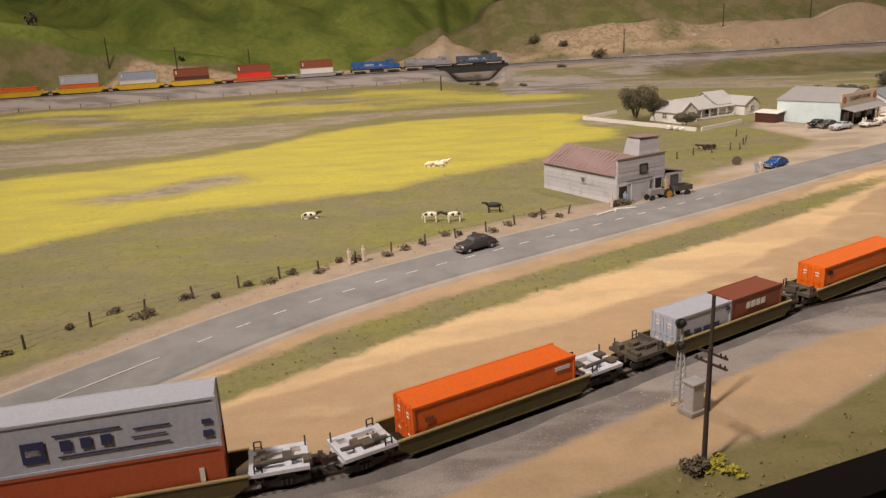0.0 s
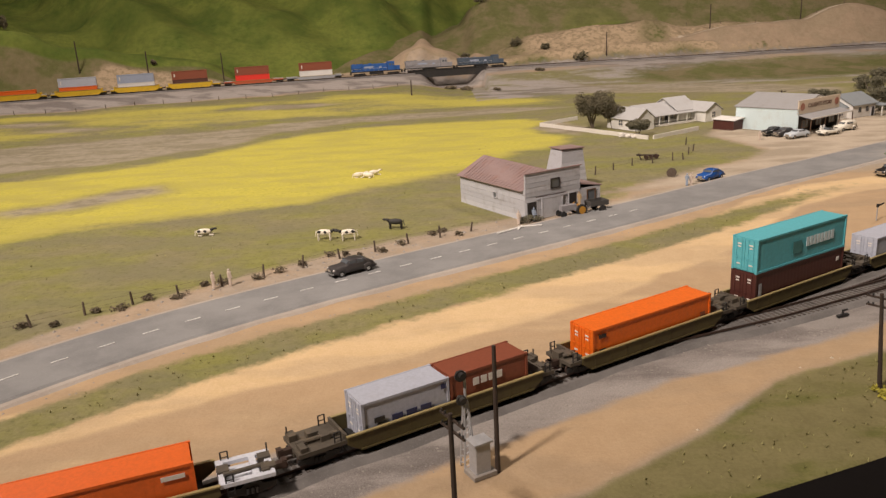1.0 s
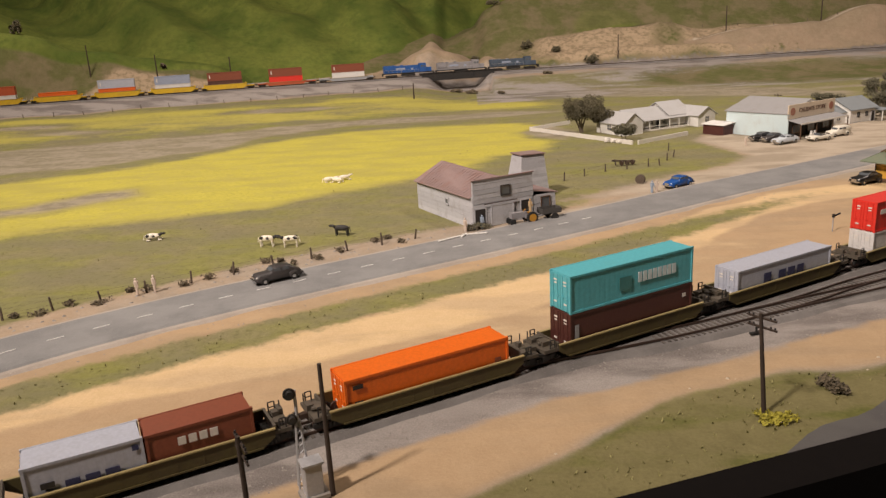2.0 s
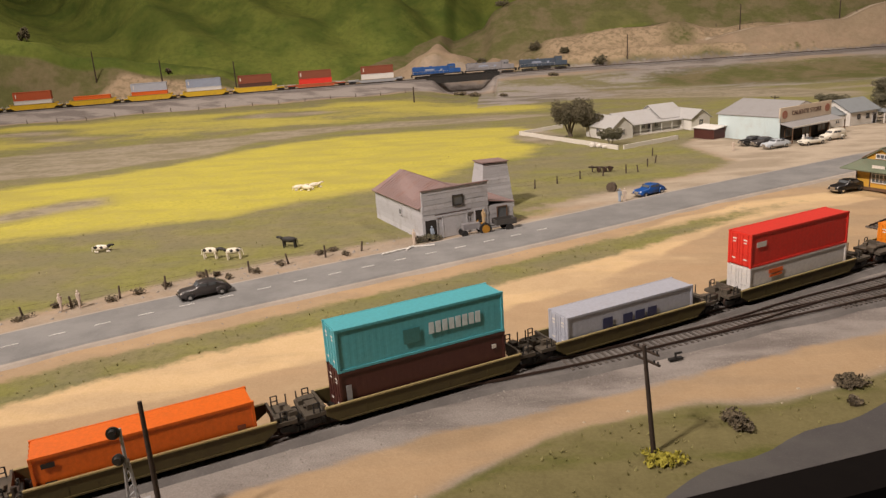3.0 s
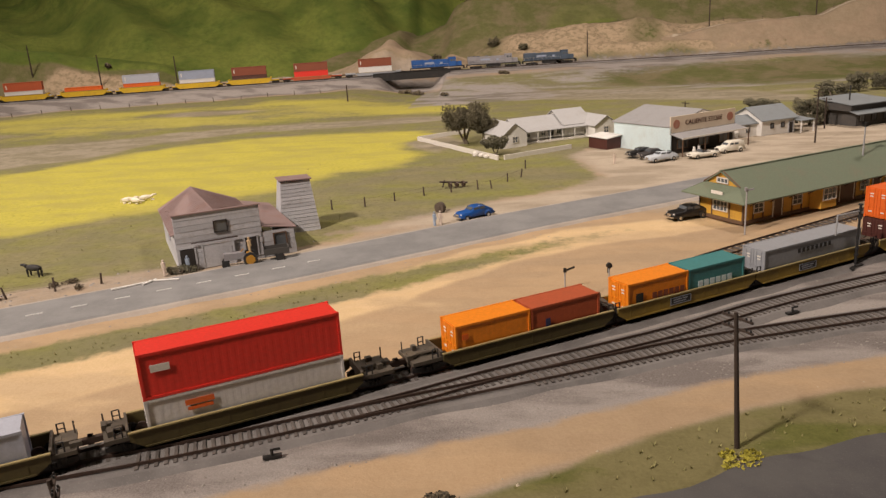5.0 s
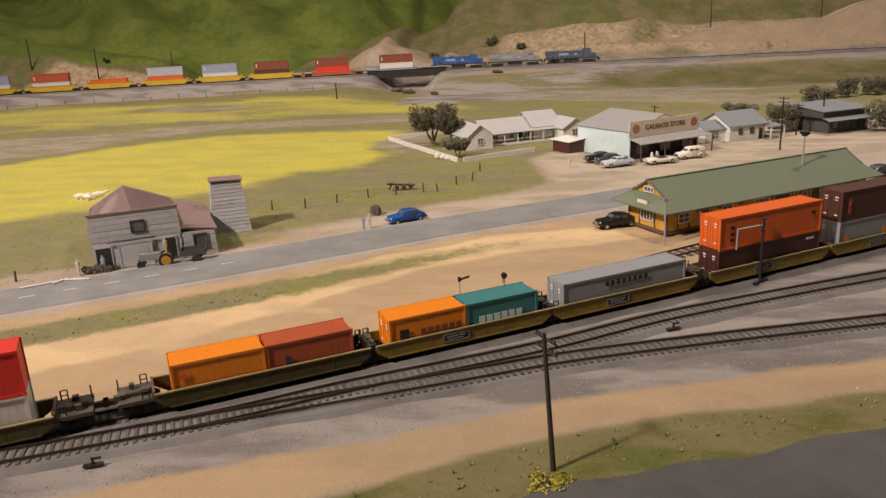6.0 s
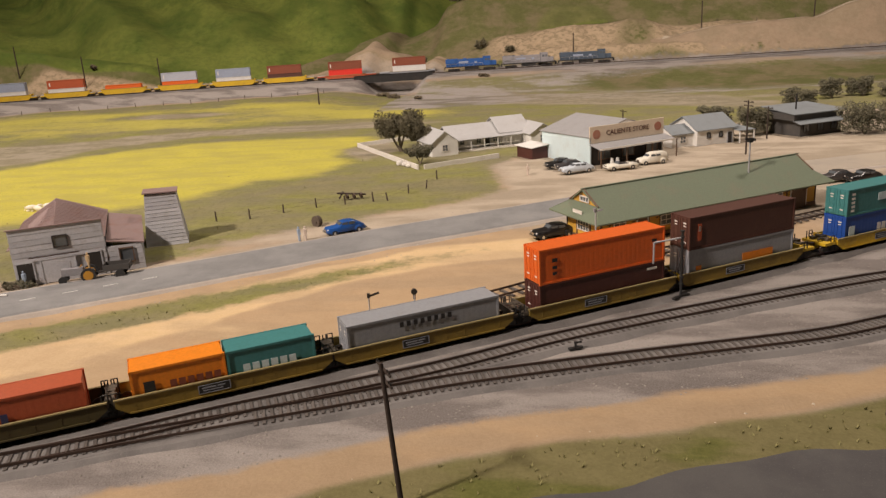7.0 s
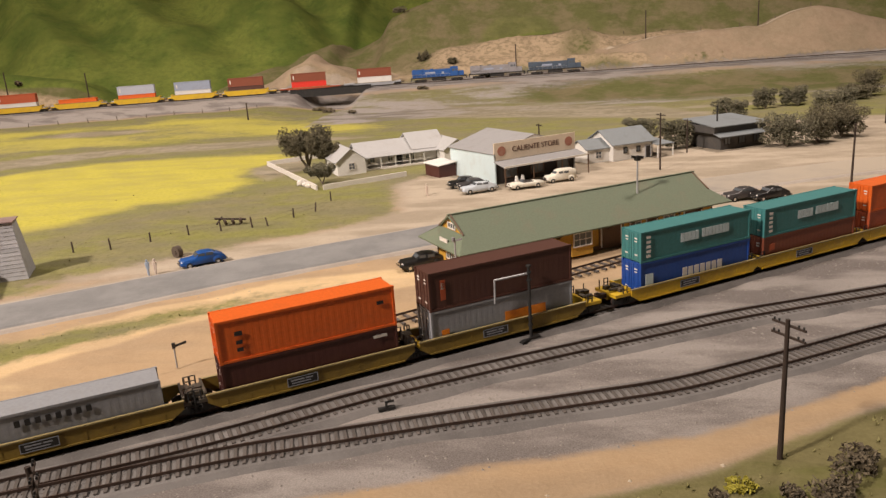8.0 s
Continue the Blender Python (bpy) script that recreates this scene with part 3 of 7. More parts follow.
def asphalt(name, a, b, dusty=False):
    m, ns, ln, bsdf = nodes_of(name)
    co = ns.new("ShaderNodeTexCoord").outputs["Object"]
    broad, fine = noise_node(ns, ln, 14, 6, 0.7, co), noise_node(ns, ln, 700, 3, 0.7, co)
    c = blend(ns, ln, ramp(ns, ln, broad, 0.35, 0.65), a, b)
    c = blend(ns, ln, ramp(ns, ln, fine, 0.55, 0.8), c, tuple(v * 1.35 for v in b))
    if dusty:
        xyz = ns.new("ShaderNodeSeparateXYZ")
        ln.new(co, xyz.inputs[0])
        k = ns.new("ShaderNodeMath")
        k.operation = "MULTIPLY_ADD"
        ln.new(broad, k.inputs[0])
        k.inputs[1].default_value = 0.7
        ln.new(xyz.outputs["X"], k.inputs[2])
        c = blend(ns, ln, ramp(ns, ln, k.outputs[0], 1.25, 1.95), c, (0.40, 0.34, 0.265))
    ln.new(c, bsdf.inputs["Base Color"])
    bsdf.inputs["Roughness"].default_value = 0.85
    bp = ns.new("ShaderNodeBump")
    bp.inputs["Strength"].default_value, bp.inputs["Distance"].default_value = 0.3, 0.0008
    ln.new(fine, bp.inputs["Height"])
    ln.new(bp.outputs["Normal"], bsdf.inputs["Normal"])
    return m


M["road"] = asphalt("grey_asphalt", (0.19, 0.188, 0.185), (0.25, 0.246, 0.24), True)
M["tar"] = asphalt("dark_asphalt", (0.075, 0.07, 0.07), (0.10, 0.095, 0.09))
M["shoulder"] = asphalt("dusty_shoulder", (0.33, 0.285, 0.24), (0.40, 0.35, 0.30))
M["ballast"] = asphalt("grey_ballast", (0.125, 0.115, 0.108), (0.19, 0.176, 0.165))
M["line"] = paint("road_marking_paint", (0.70, 0.69, 0.66), 0.7, (0.3, 0.28, 0.26), 0.5)
ribbon("road_shoulder", ROAD_X, ROAD_Y, 0.052, 0.0026, M["shoulder"], "dusty pale shoulder under the country road", "road shoulder", 0.004, 0.006)
road = ribbon("road", ROAD_X, ROAD_Y, 0.043, 0.0042, M["road"], "worn grey two-lane country road", "road", 0.002, 0.0035)


def along(X, Y):
    s = np.r_[0, np.cumsum(np.hypot(np.diff(X), np.diff(Y)))]
    return s


def dashes():
    s = along(ROAD_X, ROAD_Y)
    me_pitch = 0.0435
    start = float(np.interp(-0.253, ROAD_X, s))
    bm = bmesh.new()
    box(bm, (0, 0, 0), (0.016, 0.0014, 0.0006))
    me = mesh_of("centre_dash", bm, M["line"], 1)
    for i in range(0, 20):
        t = start + 0.037 + i * me_pitch
        x, y = np.interp(t, s, ROAD_X), np.interp(t, s, ROAD_Y)
        x2, y2 = np.interp(t + 0.01, s, ROAD_X), np.interp(t + 0.01, s, ROAD_Y)
        ob = new("centre_dash", me)
        ob.parent = road
        ob.matrix_basis = pose(x, y, 0.0045, 0, 0, math.degrees(math.atan2(y2 - y, x2 - x)))
    k = (ROAD_X < -0.253) & (ROAD_X > -0.7)
    solid = ribbon("centre_line", ROAD_X[k], ROAD_Y[k], 0.0007, 0.0047, M["line"], "solid white centre line", "")
    solid.parent = road
    for key in ("category", "kind"):
        if key in solid:
            del solid[key]


dashes()


def pavement():
    x = np.linspace(0.40, 1.7, 90)
    top = np.interp(x, *TAR_LINE) + 0.004 * np.sin(x * 31) + 0.003 * np.sin(x * 77)
    low = fascia_y(x) - 0.02
    vs = [(a, b, 0.003) for a, b in zip(x, top)] + [(a, min(b, t), 0.003) for a, b, t in zip(x, low, top)]
    vs += [(a, b + 0.004, -0.002) for a, b in zip(x, top)]
    n = len(x)
    fs = [(i, n + i, n + i + 1, i + 1) for i in range(n - 1)] + [(2 * n + i, i, i + 1, 2 * n + i + 1) for i in range(n - 1)]
    me = bpy.data.meshes.new("pavement")
    me.from_pydata(vs, [], fs)
    me.materials.append(M["tar"])
    tagged(new("pavement", me), "dark asphalt yard along the edge of the layout", "pavement", kind="structure")


pavement()


def room():
    plaster = paint("dim_room_paint", (0.30, 0.25, 0.20), 0.9, (0.2, 0.16, 0.12), 0.3, 1.5, 30, 0.05)
    dark = paint("dark_fascia_board", (0.008, 0.0065, 0.006), 0.95, (0.014, 0.011, 0.01), 0.3, 12, 200, 0.05)
    dark.node_tree.nodes["Principled BSDF"].inputs["Specular IOR Level"].default_value = 0.1
    bm = bmesh.new()
    vs = [(-4.3, fascia_y(-4.3)), (5.6, fascia_y(5.6))]
    (x0, y0), (x1, y1) = vs
    slab(bm, ((x0, y0, 0.118), (x1, y1, 0.118), (x1, y1 - 0.02, 0.118), (x0, y0 - 0.02, 0.118)), 1.1)
    one("layout_fascia", bm, dark, "dark board along the front of the layout", "fascia", scale=1, kind="structure")
    for name, c, s in (("wall_north", (0.5, 7.8, 0.8), (12, 0.1, 3.8)), ("wall_south", (0.5, -3.0, 0.8), (12, 0.1, 3.8)),
                       ("wall_west", (-5.45, 2.4, 0.8), (0.1, 10.7, 3.8)), ("wall_east", (6.45, 2.4, 0.8), (0.1, 10.7, 3.8))):
        bm = bmesh.new()
        box(bm, c, s)
        one(name, bm, plaster, "plain dim wall of the layout room", "wall", scale=1, kind="structure")
    bm = bmesh.new()
    box(bm, (0.5, 2.4, 2.75), (12, 10.9, 0.1))
    one("ceiling", bm, plaster, "plain dim ceiling of the layout room", "ceiling", scale=1, kind="structure")
    bm = bmesh.new()
    box(bm, (0.5, 2.4, -1.05), (12, 10.9, 0.1))
    one("floor", bm, plaster, "dark floor of the layout room", "floor", scale=1, kind="structure")


room()


# ---- tracks ----
def offset_line(x, y, o):
    tx, ty = np.gradient(x), np.gradient(y)
    k = np.hypot(tx, ty)
    return x - ty / k * o, y + tx / k * o


def rail_mesh(x, y, o, top):
    a, b = offset_line(x, y, o - 0.00045), offset_line(x, y, o + 0.00045)
    n = len(x)
    vs = [(p, q, z) for (u, v) in (a, b) for z in (top - 0.0021, top) for p, q in zip(u, v)]
    fs = []
    for i in range(n - 1):
        fs += [(i, n + i, n + i + 1, i + 1), (n + i, 3 * n + i, 3 * n + i + 1, n + i + 1), (3 * n + i, 2 * n + i, 2 * n + i + 1, 3 * n + i + 1)]
    me = bpy.data.meshes.new("rail")
    me.from_pydata(vs, [], fs)
    me.materials.append(M["rail"])
    return me


TIE_BM = bmesh.new()
box(TIE_BM, (0, 0, -0.0012), (0.0025, 0.0275, 0.0024))
TIE = mesh_of("tie", TIE_BM, M["tie"], 1, 0.0002)


def track(name, X, Y, top, label, pieces=None, bed=True, start=-9.0, pitch=0.0061, sink=0.0):
    """Ballast bed, ties and two rails along a line; ties whose x lies within pieces are parts of their own."""
    if bed:
        base = ribbon(name, X, Y, 0.0172, lambda x, y: top - 0.0025 - sink + 0.00034 * step(x, 0.8, 1.05), M["ballast"], label, "railway track", 0.005, 0.008)
    else:
        base = tagged(new(name), label, "railway track", kind="structure")
    for o in (-0.0086, 0.0086):
        r = new("rail", rail_mesh(X, Y, o, top))
        r.parent = base
    s = along(X, Y)
    rnd = random.Random(len(name))
    vs, fs = [], []
    for t in np.arange(0.003, s[-1], pitch):
        x, y = float(np.interp(t, s, X)), float(np.interp(t, s, Y))
        if x < start:
            continue
        a = math.atan2(float(np.interp(t + 0.004, s, Y)) - y, float(np.interp(t + 0.004, s, X)) - x) + rnd.uniform(-0.02, 0.02)
        m = Matrix.Translation((x, y, top - 0.0021)) @ Matrix.Rotation(a, 4, "Z")
        if pieces and pieces[0] < x < pieces[1]:
            ob = new("tie", TIE)
            ob.parent = base
            ob.matrix_basis = m
        else:
            k = len(vs)
            for sx, sy, sz in ((-1, -1, 0), (1, -1, 0), (1, 1, 0), (-1, 1, 0), (-1, -1, -1), (1, -1, -1), (1, 1, -1), (-1, 1, -1)):
                vs.append(m @ Vector((sx * 0.0013, sy * 0.01375, sz * 0.002)))
            fs += [tuple(k + i for i in f) for f in ((0, 1, 2, 3), (4, 5, 1, 0), (5, 6, 2, 1), (6, 7, 3, 2), (7, 4, 0, 3))]
    if vs:
        me = bpy.data.meshes.new("far_ties")
        me.from_pydata(vs, [], fs)
        me.materials.append(M["tie"])
        ob = new("far_ties", me)
        ob.parent = base
        tagged(ob, kind="stuff")
    return base


MAIN_X = np.linspace(-1.4, 3.4, 500)
MAIN_Y = main_y(MAIN_X)
SIDE_X, SIDE_Y = smooth_line(((0.86, 0.90, 0.919, 1.088, 1.147, 1.21, 1.6, 2.4), (1.225, 1.258, 1.274, 1.40, 1.446, 1.492, 1.76, 2.30)), 200)
track("main_track", MAIN_X, MAIN_Y, RAIL, "main railway line on grey ballast")
track("passing_track", B_X, B_Y, RAIL, "railway passing track branching off the main line", (0.44, 1.5), start=0.44, sink=0.0004)
track("yard_track", C_X, C_Y, RAIL, "yard track branching off at a turnout", (0.70, 1.5), start=0.70, sink=0.0008)
track("depot_siding", SIDE_X, SIDE_Y, RAIL - 0.001, "old siding in pale gravel beside the depot", bed=False, pitch=0.012)
track("far_track", FAR_X, FAR_Y, FAR_RAIL, "far main line on an embankment", pitch=0.010)

# ---- trains ----
NEAR_S = along(MAIN_X, MAIN_Y)
NEAR_0 = float(np.interp(0.0, MAIN_X, NEAR_S))
FAR_S = along(FAR_X, FAR_Y)
NEAR_SPEED, FAR_SPEED = -0.105, 0.1115
MOVERS = []


def near_pose(s, lift=0.0):
    s = s + NEAR_0
    x, y = np.interp(s, NEAR_S, MAIN_X), np.interp(s, NEAR_S, MAIN_Y)
    a, b = np.interp(s - 0.07, NEAR_S, MAIN_X), np.interp(s - 0.07, NEAR_S, MAIN_Y)
    c, d = np.interp(s + 0.07, NEAR_S, MAIN_X), np.interp(s + 0.07, NEAR_S, MAIN_Y)
    return pose(x, y, RAIL + lift, 0, 0, math.degrees(math.atan2(d - b, c - a)))


def far_pose(s, lift=0.0):
    x, y = np.interp(s, FAR_S, FAR_X), np.interp(s, FAR_S, FAR_Y)
    a, b = np.interp(s - 0.08, FAR_S, FAR_X), np.interp(s - 0.08, FAR_S, FAR_Y)
    c, d = np.interp(s + 0.08, FAR_S, FAR_X), np.interp(s + 0.08, FAR_S, FAR_Y)
    return pose(x, y, FAR_RAIL + lift, 0, 0, math.degrees(math.atan2(d - b, c - a)))


def rides(ob, where, s, speed, lift=0.0):
    MOVERS.append((ob, where, s, speed, lift))
    ob.matrix_basis = where(s, lift)


WHEEL_BM = bmesh.new()
rod(WHEEL_BM, (0, -0.07, 0), (0, 0.07, 0), 0.42, n=16)
rod(WHEEL_BM, (0, -0.11, 0), (0, 0.11, 0), 0.16, n=10)
WHEEL = mesh_of("wheel", WHEEL_BM, M["rail"])


def truck_meshes():
    bm = bmesh.new()
    for s in (-1, 1):
        prism(bm, ((-1.3, 0.30), (-0.9, 0.28), (-0.45, 0.12), (0.45, 0.12), (0.9, 0.28), (1.3, 0.30), (1.3, 0.58), (0.6, 0.62), (0.4, 0.8), (-0.4, 0.8), (-0.6, 0.62), (-1.3, 0.58)), s * 1.0 - 0.09, s * 1.0 + 0.09)
        for x in (-0.25, 0, 0.25):
            rod(bm, (x, s * 1.13, 0.2), (x, s * 1.13, 0.55), 0.1)
    box(bm, (0, 0, 0.62), (0.45, 2.0, 0.3))
    return mesh_of("truck", bm, M["black"])


TRUCK = truck_meshes()


def add_truck(parent, x, wheels=2, size=1.0):
    t = new("truck", TRUCK)
    t.parent = parent
    t.location = (x * H, 0, 0)
    for wx in (-0.88, 0.88):
        for wy in (-0.78, 0.78):
            w = new("wheel", WHEEL)
            w.parent = t
            w.location = (wx * H, wy * H, 0.42 * H)
    return t


def well_car(hl, hr, sill, platform, label, tall=False, group="well cars of the near train", simple=False):
    """hl, hr: from the middle of the well to the joints at its ends, in full-size metres."""
    car = thing("well_car", Matrix.Identity(4), label, "railway car", group)
    top = 1.30 if not tall else 1.95
    for s in (-1, 1):
        bm = bmesh.new()
        prism(bm, ((-7.2, 0.75), (-6.4, 0.22), (6.4, 0.22), (7.2, 0.75), (7.2, top), (-7.2, top)), s * 1.36 - 0.06, s * 1.36 + 0.06)
        box(bm, (0, s * 1.44, 0.26), (12.8, 0.12, 0.10))
        if not simple:
            for k in range(9):
                box(bm, (-6.0 + 1.5 * k, s * 1.415, 0.5 * (top + 0.2)), (0.08, 0.04, top - 0.35))
        side = part("well_side", bm, sill, car)
        bm = bmesh.new()
        box(bm, (0, s * 1.40, top), (14.5, 0.20, 0.09))
        part("top_chord", bm, M["chord"], side, "worn top edge, coloured pale as if lit")
        if not simple and s < 0 and sill is not M["olive"]:
            bm = bmesh.new()
            box(bm, (-1.0, -1.45, 0.78), (2.1, 0.05, 0.62))
            part("data_panel", bm, M["black"], side, "small black lettering panel")
            for c, z in (((-1.0, -1.48, 1.06), (2.1, 0.02, 0.05)), ((-1.0, -1.48, 0.50), (2.1, 0.02, 0.05)), ((-2.03, -1.48, 0.78), (0.05, 0.02, 0.6)), ((0.03, -1.48, 0.78), (0.05, 0.02, 0.6)),
                         ((-1.35, -1.48, 0.87), (0.9, 0.02, 0.09)), ((-0.55, -1.48, 0.87), (0.5, 0.02, 0.09)), ((-1.1, -1.48, 0.68), (1.3, 0.02, 0.08))):
                bm = bmesh.new()
                box(bm, c, z)
                part("lettering_bar", bm, M["grey_d"], side)
    bm = bmesh.new()
    box(bm, (0, 0, 0.27), (12.8, 2.6, 0.10))
    part("well_floor", bm, M["black"], car)
    for s, h in ((-1, hl), (1, hr)):
        long = h - 7.2 > 1.7
        e = h - (0.7 if long else 0.25)
        m_ = (7.2 + e) / 2
        if platform is M["frame_white"]:
            bits = [("side_beam", (s * m_, y, 1.15), (e - 7.2, 0.4, 0.22)) for y in (-1.15, 1.15)]
            bits += [("cross_beam", (s * x, 0, 1.15), (0.38, 1.9, 0.24)) for x in (7.42, m_ + 0.5, e - 0.2)]
            bits += [("tray", (s * m_, 0, 0.85), (e - 7.2, 1.9, 0.12))]
        else:
            bits = [("end_deck", (s * m_, 0, 0.98), (e - 7.2, 2.7, 0.26)), ("bulkhead", (s * 7.25, 0, top - 0.12), (0.16, 2.6, 0.55)), ("draft_sill", (s * m_, 0, 0.66), (e - 7.2, 0.7, 0.36))]
            if tall:
                bits += [("end_post", (s * 7.4, y, 1.6), (0.5, 0.12, 1.1)) for y in (-1.3, 1.3)]
        for name, c, sz in bits:
            bm = bmesh.new()
            box(bm, c, sz)
            part(name, bm, platform, car)
        bm = bmesh.new()
        rnd = random.Random(int(1000 * h) + s)
        for k in range(4 if not simple else 1):
            box(bm, (s * rnd.uniform(7.5, e), rnd.uniform(-0.9, 0.9), 1.25), (rnd.uniform(0.3, 0.7), rnd.uniform(0.3, 0.8), rnd.uniform(0.25, 0.5)))
        rod(bm, (s * (7.5), -0.5, 1.35), (s * (e - 0.2), -0.3, 1.3), 0.14)
        rod(bm, (s * (e - 0.1), 0.9, 1.0), (s * (e - 0.1), 0.9, 1.9), 0.05)
        part("brake_gear", bm, M["grime"] if not simple else M["steel"], car)
        if not simple:
            for yy in (-1.25, 1.25):
                bm = bmesh.new()
                x = s * (7.55)
                rod(bm, (x, yy, 0.5), (x, yy, 1.75), 0.05, n=6)
                rod(bm, (x + 0.4 * s, yy, 0.5), (x + 0.4 * s, yy, 1.75), 0.05, n=6)
                for z in (0.7, 1.05, 1.4, 1.75):
                    rod(bm, (x, yy, z), (x + 0.4 * s, yy, z), 0.04, n=6)
                part("grab_ladder", bm, M["black"], car)
        if long:
            add_truck(car, s * (h - 2.0))
            bm = bmesh.new()
            box(bm, (s * (h - 0.35), 0, 0.85), (0.8, 0.35, 0.35))
            box(bm, (s * (h - 0.02), 0.1, 0.85), (0.3, 0.45, 0.5))
            part("coupler", bm, M["rail"], car)
        elif s > 0:
            add_truck(car, h)
    return car


def container(length, col, marks=(), height=2.6, roof=None, door="left", label="", group="containers of the near train", simple=False, trim=None):
    """marks: (x, z, width, height, material) blocks on the side towards the aisle."""
    c = thing("container", Matrix.Identity(4), label, "shipping container", group)
    W, L = 2.44, length
    step_ = 0.46 if not simple else 0.9
    n = int((L - 0.8) / step_)
    edge = [(-L / 2 + 0.08, -W / 2 + 0.07)]
    for k in range(n):
        x = (k - (n - 1) / 2) * step_
        edge += [(x - step_ * 0.34, -W / 2 + 0.07), (x - step_ * 0.22, -W / 2 + 0.066), (x + step_ * 0.22, -W / 2 + 0.066), (x + step_ * 0.34, -W / 2 + 0.07)]
    edge += [(L / 2 - 0.08, -W / 2 + 0.07)]
    edge += [(-x, -y) for x, y in edge]
    bm = bmesh.new()
    slab(bm, [(x, y, height - 0.02) for x, y in edge], height - 0.06)
    part("body", bm, col, c)
    for s in (-1, 1):
        for z, name in ((0.09, "bottom_rail"), (height - 0.08, "top_rail")):
            bm = bmesh.new()
            box(bm, (0, s * (W / 2 - 0.05), z), (L - 0.2, 0.10, 0.16))
            part(name, bm, trim or col, c)
    bm = bmesh.new()
    box(bm, (0, 0, height - 0.02), (L - 0.15, W - 0.13, 0.03))
    if roof:
        part("roof", bm, roof, c)
    else:
        bm.free()
    for sx in (-1, 1):
        for sy in (-1, 1):
            bm = bmesh.new()
            box(bm, (sx * (L / 2 - 0.08), sy * (W / 2 - 0.08), height / 2), (0.16, 0.16, height))
            for z in (0.07, height - 0.07):
                box(bm, (sx * (L / 2 - 0.1), sy * (W / 2 - 0.08), z), (0.22, 0.18, 0.16))
            part("corner_post", bm, trim or col, c)
    if not simple:
        sx = -1 if door == "left" else 1
        for sy in (-1, 1):
            bm = bmesh.new()
            box(bm, (sx * (L / 2 - 0.06), sy * 0.56, height / 2), (0.06, 1.06, height - 0.3))
            d = part("door", bm, col, c)
            for k in (0.3, 0.82):
                bm = bmesh.new()
                rod(bm, (sx * (L / 2 - 0.01), sy * k, 0.12), (sx * (L / 2 - 0.01), sy * k, height - 0.12), 0.035, n=6)
                box(bm, (sx * (L / 2 + 0.01), sy * k, 1.1), (0.05, 0.3, 0.07))
                part("lock_rod", bm, col, d)
            bm = bmesh.new()
            box(bm, (sx * (L / 2 - 0.02), sy * 0.56, height - 0.6), (0.03, 0.36, 0.12))
            box(bm, (sx * (L / 2 - 0.02), sy * 0.56, height - 0.85), (0.03, 0.30, 0.10))
            box(bm, (sx * (L / 2 - 0.02), sy * 0.6, 0.6), (0.03, 0.34, 0.12))
            part("door_marking", bm, M["chalk"], d)
    for x, z, w, h, mt in marks:
        bm = bmesh.new()
        box(bm, (x, -W / 2 - 0.005, z), (w, 0.03, h))
        part("marking_block", bm, mt, c)
    return c


def word(x, z, n, w, h, mt, gap=0.25, seed=1):
    """A row of plain blocks where lettering stands."""
    p = w / n
    return [(x - w / 2 + p * (k + 0.5), z, p * (1 - gap), h, mt) for k in range(n)]


# pale for chipped wear and for the light the sill's top edge catches
M["chord"] = paint("worn_lit_sill_edge", (0.34, 0.27, 0.12), 0.6, (0.12, 0.09, 0.04), 0.6, 60, 300)
FT40, FT20, LIFT = 12.19, 6.06, 0.36
INK, CH = M["ink"], M["chalk"]
